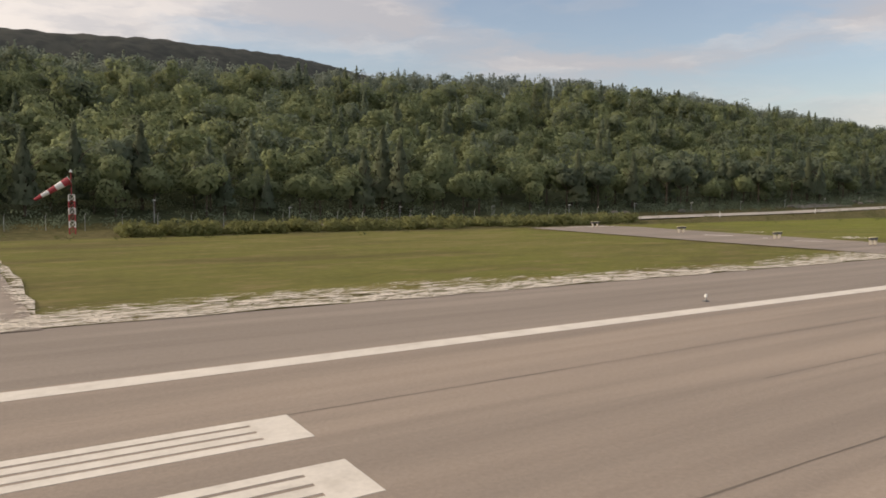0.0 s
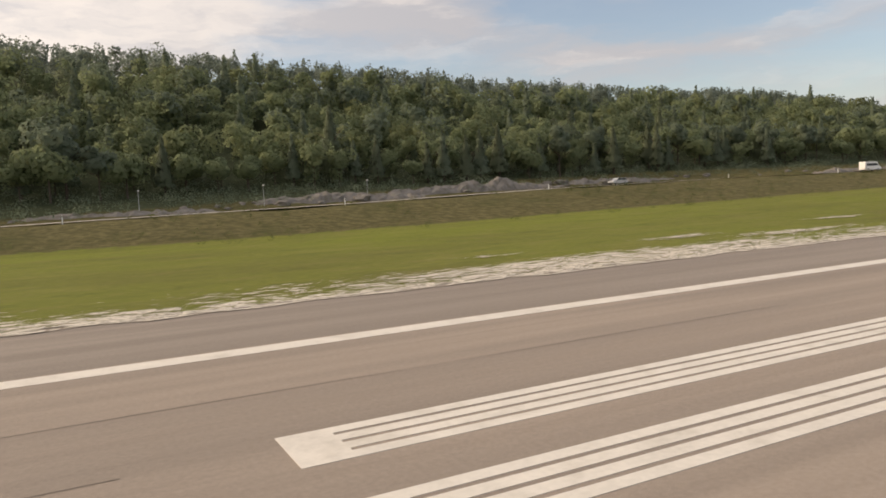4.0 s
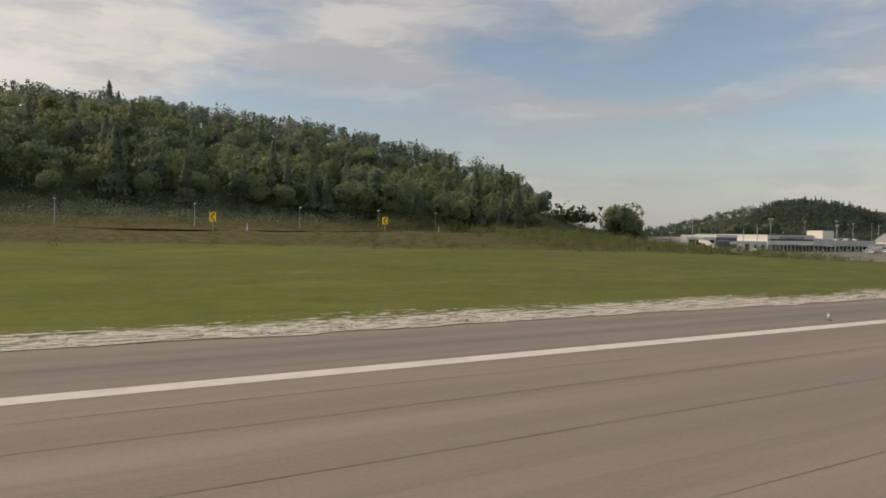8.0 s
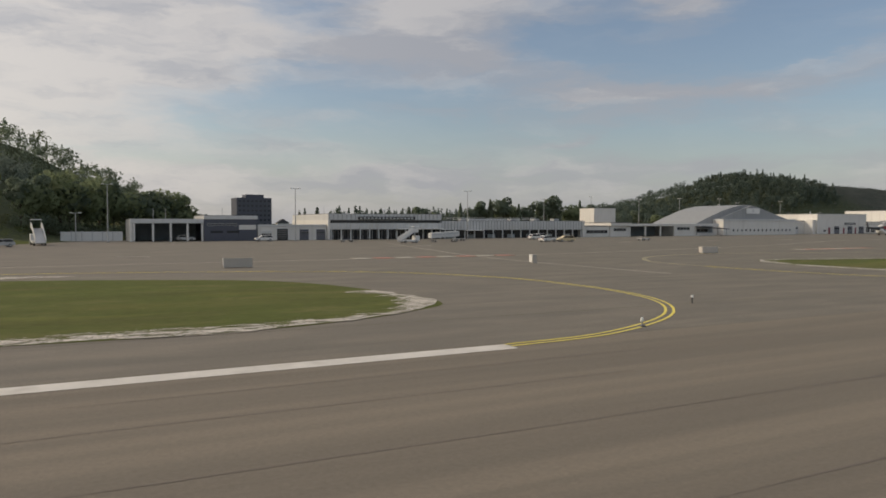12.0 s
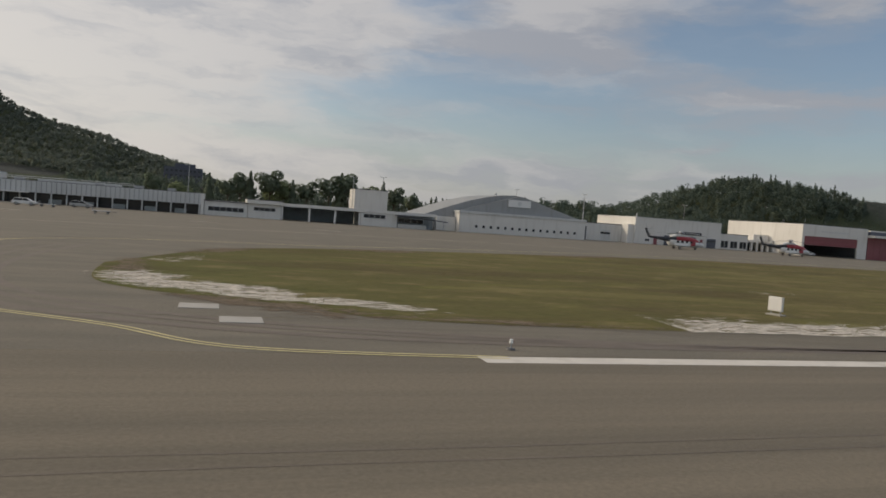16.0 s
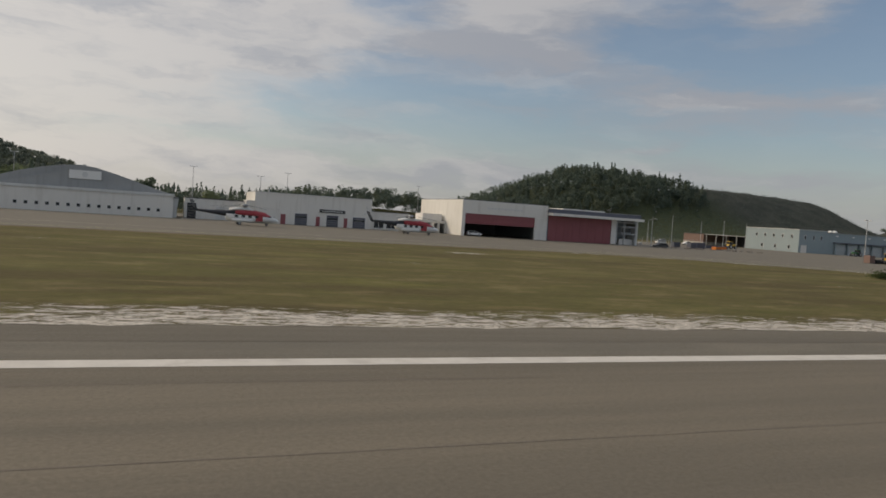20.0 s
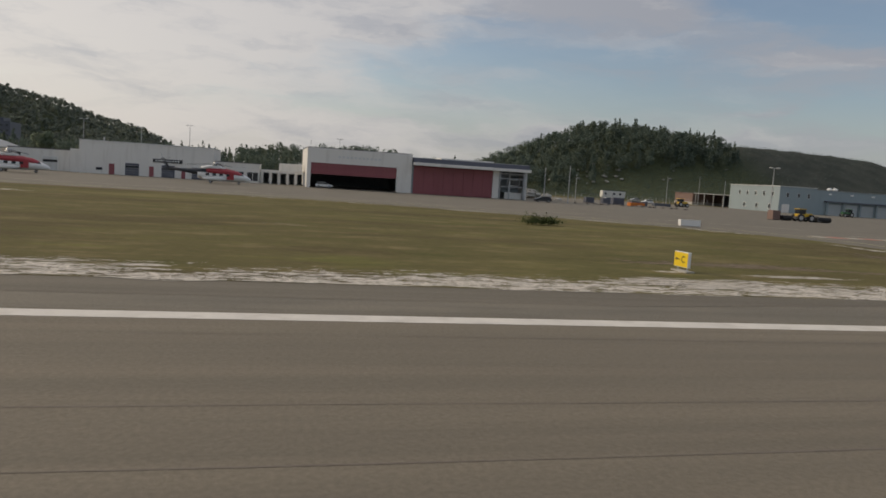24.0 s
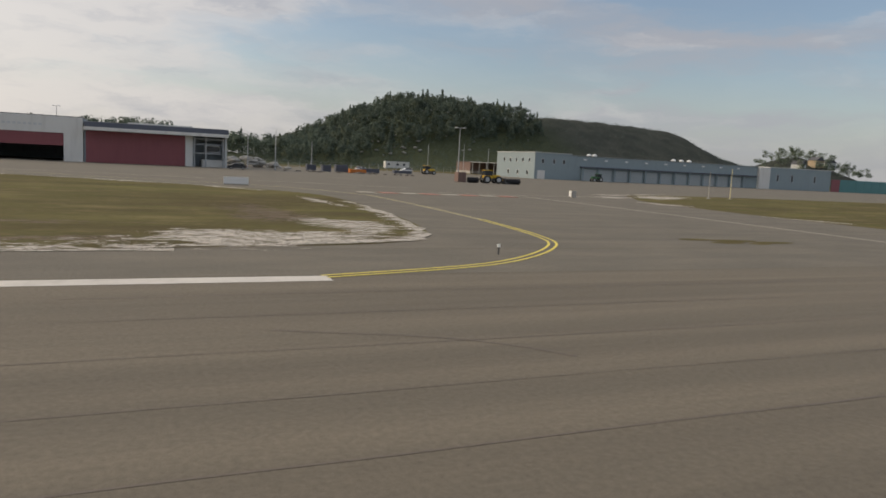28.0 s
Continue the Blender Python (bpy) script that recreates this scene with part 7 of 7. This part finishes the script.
part("top_pole", rod((0, 0, 4.3), (0, 0, 6.75), 0.05), "red_paint", r)
part("obstruction_lamp", rod((0, 0, 6.75), (0, 0, 7.05), 0.15, 0.1, 12), "lens", r)
part("sock_hoop", rod((-0.12, 0, 5.93), (-0.17, 0, 5.90), 0.46, None, 16), "steel", r)
for i in range(5):
    a0, a1 = i / 5, (i + 1) / 5
    p = lambda a: Vector((-0.15 - 3.4 * a, 0, 5.9 - 2.15 * a))
    part("sock_band", rod(p(a0), p(a1), 0.42 - 0.25 * a0, 0.42 - 0.25 * a1, 16), "red_paint" if i % 2 == 0 else "white_paint", r)

# lamp posts beyond the road and white road markers
post = None
for x in np.arange(78.3 - 19.13 * 3, 640, 19.13):
    y = float(np.interp(x, ROAD_X, ROAD_Y)) + (14.5 if x < 330 else 16.0)
    if 330 < x < 470:
        continue
    if post is None:
        post = thing("road_lamp", "slim grey lamp post with a small white head", "lamp post", "lamp posts", on(x, y))
        part("pole", rod((0, 0, -0.2), (0, 0, 3.0), 0.055, 0.04), "steel", post)
        part("head", box(-0.16, 0.16, -0.42, 0.1, 2.98, 3.12, bevel=0.03), "lens", post)
    else:
        copy_thing(post, pose(x, y, gz(x, y))).scale = (1, 1, 0.62 if x < 250 else 1.1)
mark = None
for x in (96, 124, 160, 198, 238, 278.7, 316.6, 358, 409, 440, 470, 500, 560, 600):
    y = float(np.interp(x, ROAD_X, ROAD_Y)) - 1.2
    if mark is None:
        mark = thing("road_marker", "white plastic road edge marker post", "marker post", "road markers", on(x, y))
        part("post", box(-0.07, 0.07, -0.05, 0.05, -0.1, 1.0, bevel=0.015), "white_paint", mark)
        part("reflector", box(-0.05, 0.05, -0.056, -0.05, 0.78, 0.9), "black", mark)
    else:
        copy_thing(mark, pose(x, y, gz(x, y)))
for x, y in ((527.8, 95.2), (554.8, 97.6), (584.7, 107.0)):
    r = thing("chevron_sign", "yellow curve warning sign with a black chevron", "road sign", "chevron signs", on(x, y - 1.5), -38)
    part("post", rod((0, 0.05, -0.2), (0, 0.05, 2.5), 0.05), "wood_pale", r)
    part("panel", box(-0.45, 0.45, -0.02, 0.02, 1.2, 2.4, bevel=0.01), "sign_yellow", r)
    for s in (-1, 1):
        bm = bmesh.new()
        bm.faces.new([bm.verts.new(p) for p in ((-0.3, -0.025, 1.8), (-0.08, -0.025, 1.8), (0.32, -0.025, 1.8 + s * 0.5), (0.1, -0.025, 1.8 + s * 0.5))])
        part("chevron_bar", bm, "black", r)
# perimeter fence posts by the wood
fp = None
for x in np.arange(-30, 104, 4.2):
    y = float(np.interp(x, ROAD_X, ROAD_Y)) + 9.5
    if fp is None:
        fp = thing("fence_post", "thin grey perimeter fence post", "fence post", "fence posts", on(x, y))
        part("post", rod((0, 0, -0.2), (0, 0, 1.7), 0.03), "steel", fp)
        part("strut", rod((0, 0, 1.7), (0.1, -0.25, 2.0), 0.022), "steel", fp)
    else:
        copy_thing(fp, pose(x, y, gz(x, y)))
for x, y in ((77.5, 38.3), (77.4, 48.7), (77.4, 62.0), (77.3, 77.5)):
    r = thing("barrier_bench", "low dark barrier on two legs across the strip", "barrier", "strip barriers", on(x, y, 0.03), 4)
    part("beam", box(-0.85, 0.85, -0.12, 0.12, 0.5, 0.72, bevel=0.02), "dark_steel", r)
    part("top_board", box(-0.85, 0.85, -0.14, 0.14, 0.723, 0.76, bevel=0.01), "sign_cream", r)
    for sx in (-0.5, 0.5):
        part("leg", box(sx - 0.05, sx + 0.05, -0.15, 0.15, 0, 0.5), "concrete", r)


# apron floodlight masts, poles and wire fence
def mast(x, y, h, heads=2, name="floodlight_mast", label="tall grey apron floodlight mast"):
    r = thing(name, label, "light mast", "light masts", on(x, y, 0.02))
    part("pole", rod((0, 0, 0), (0, 0, h), 0.13, 0.07, 10), "steel", r)
    part("base_plate", box(-0.3, 0.3, -0.3, 0.3, 0, 0.05), "dark_steel", r)
    if heads:
        part("crossarm", box(-0.9, 0.9, -0.06, 0.06, h - 0.05, h + 0.05), "steel", r)
        for s in (-0.85, 0.85)[:heads]:
            part("lamp_head", box(s - 0.28, s + 0.28, -0.35, 0.12, h - 0.02, h + 0.14, bevel=0.03), "lens", r)


for x, y, h in ((733, 166, 12.2), (772, 163, 12.0), (818, 165, 12.4), (857, 187, 11.5), (898, 190, 12.2), (917, 240, 15), (966, 240, 15), (996, 245, 15.5), (1044, 250, 15), (727, 170, 6), (1125.5, 133.5, 10.8), (985, 225, 13)):
    mast(x, y, h)
for x, y, h in ((1089.6, 173, 8.6), (1095.8, 172, 9.4), (1112, 205, 8.0), (1160, 235, 10.0), (1176, 240, 11), (1184, 236, 10), (700, 118, 7.5), (686, 112, 6.0)):
    mast(x, y, h, 0, "steel_pole", "plain slim steel pole")
for x, h, paint in ((1157.0, 5.0, "sign_cream"), (1152.3, 4.4, "concrete")):
    r = thing("marker_pole", "thin pale yellow pole on the grass" if h == 5.0 else "thin grey pole on the grass", "pole", "marker poles", on(x, 92, 0.02))
    part("pole", rod((0, 0, 0), (0, 0, h), 0.07, 0.05, 8), paint, r)
    part("base", box(-0.25, 0.25, -0.25, 0.25, 0, 0.06, bevel=0.01), "concrete", r)
r = thing("wire_fence", "long wire mesh fence along the yard", "fence", "", (0, 0, 0))
for i in range(28):
    x = 1090 + i * 3.7
    y = 212 + i * 1.6
    part("post", rod((x, y, 0), (x, y, 2.2), 0.05), "steel", r)
    for z in (0.7, 1.45, 2.15):
        part("wire", rod((x, y, z), (x + 3.7, y + 1.6, z), 0.018, None, 5), "steel", r)
r = thing("low_hoarding", "long pale hoarding fence beside the vehicle hall", "fence", "", (0, 0, 0))
for i in range(6):
    part("panel", box(724.2 + i * 2.0, 726.1 + i * 2.0, 171.9, 172.05, 0.25, 2.3, bevel=0.02), "grey_clad", r)
    part("post", box(724.05 + i * 2.0, 724.2 + i * 2.0, 171.85, 172.1, 0, 2.5), "steel", r)


# bushes in the field and by the strip
def bush(x, y, s, seed, label):
    rnd = np.random.RandomState(seed)
    r = thing("bush", label, "bush", "bushes", on(x, y, 0.03))
    bm = rod((0, 0, -0.1), (0, 0, 0.5 * s), 0.05 * s, 0.02 * s, 6)
    for i in range(6):
        a = rnd.uniform(0, 6.28)
        rod((0, 0, 0.15 * s), (0.5 * s * math.cos(a), 0.5 * s * math.sin(a), 0.6 * s), 0.03 * s, 0.012 * s, 5, bm)
    part("stems", bm, "bark", r)
    pts = rnd.normal(size=(420, 3)) * np.array([0.85, 0.5, 0.36]) * s
    pts[:, 2] = np.abs(pts[:, 2]) + 0.18 * s
    out = pts / np.linalg.norm(pts, axis=1, keepdims=True)
    v = leaf_quads(rnd, pts, 0.24 * s, out)
    me = leafy("foliage", v, out, np.tile(np.array([0.2, 0.2, 0, 1]), (len(v), 1)), "bush")
    f = new("foliage", me)
    f.parent = r


bush(1049.6, 69.8, 1.0, 3, "low dark bush standing in the dry grass")
bush(1051.2, 70.6, 0.7, 4, "low dark bush standing in the dry grass")
bush(700, 190, 6.0, 5, "big rounded bush at the foot of the hill")


# ---------------------------------------------------------------- to scale
for me in bpy.data.meshes:
    me.transform(Matrix.Scale(K, 4))
for ob in scene.objects:
    if ob is not cam:
        ob.location = ob.location * K
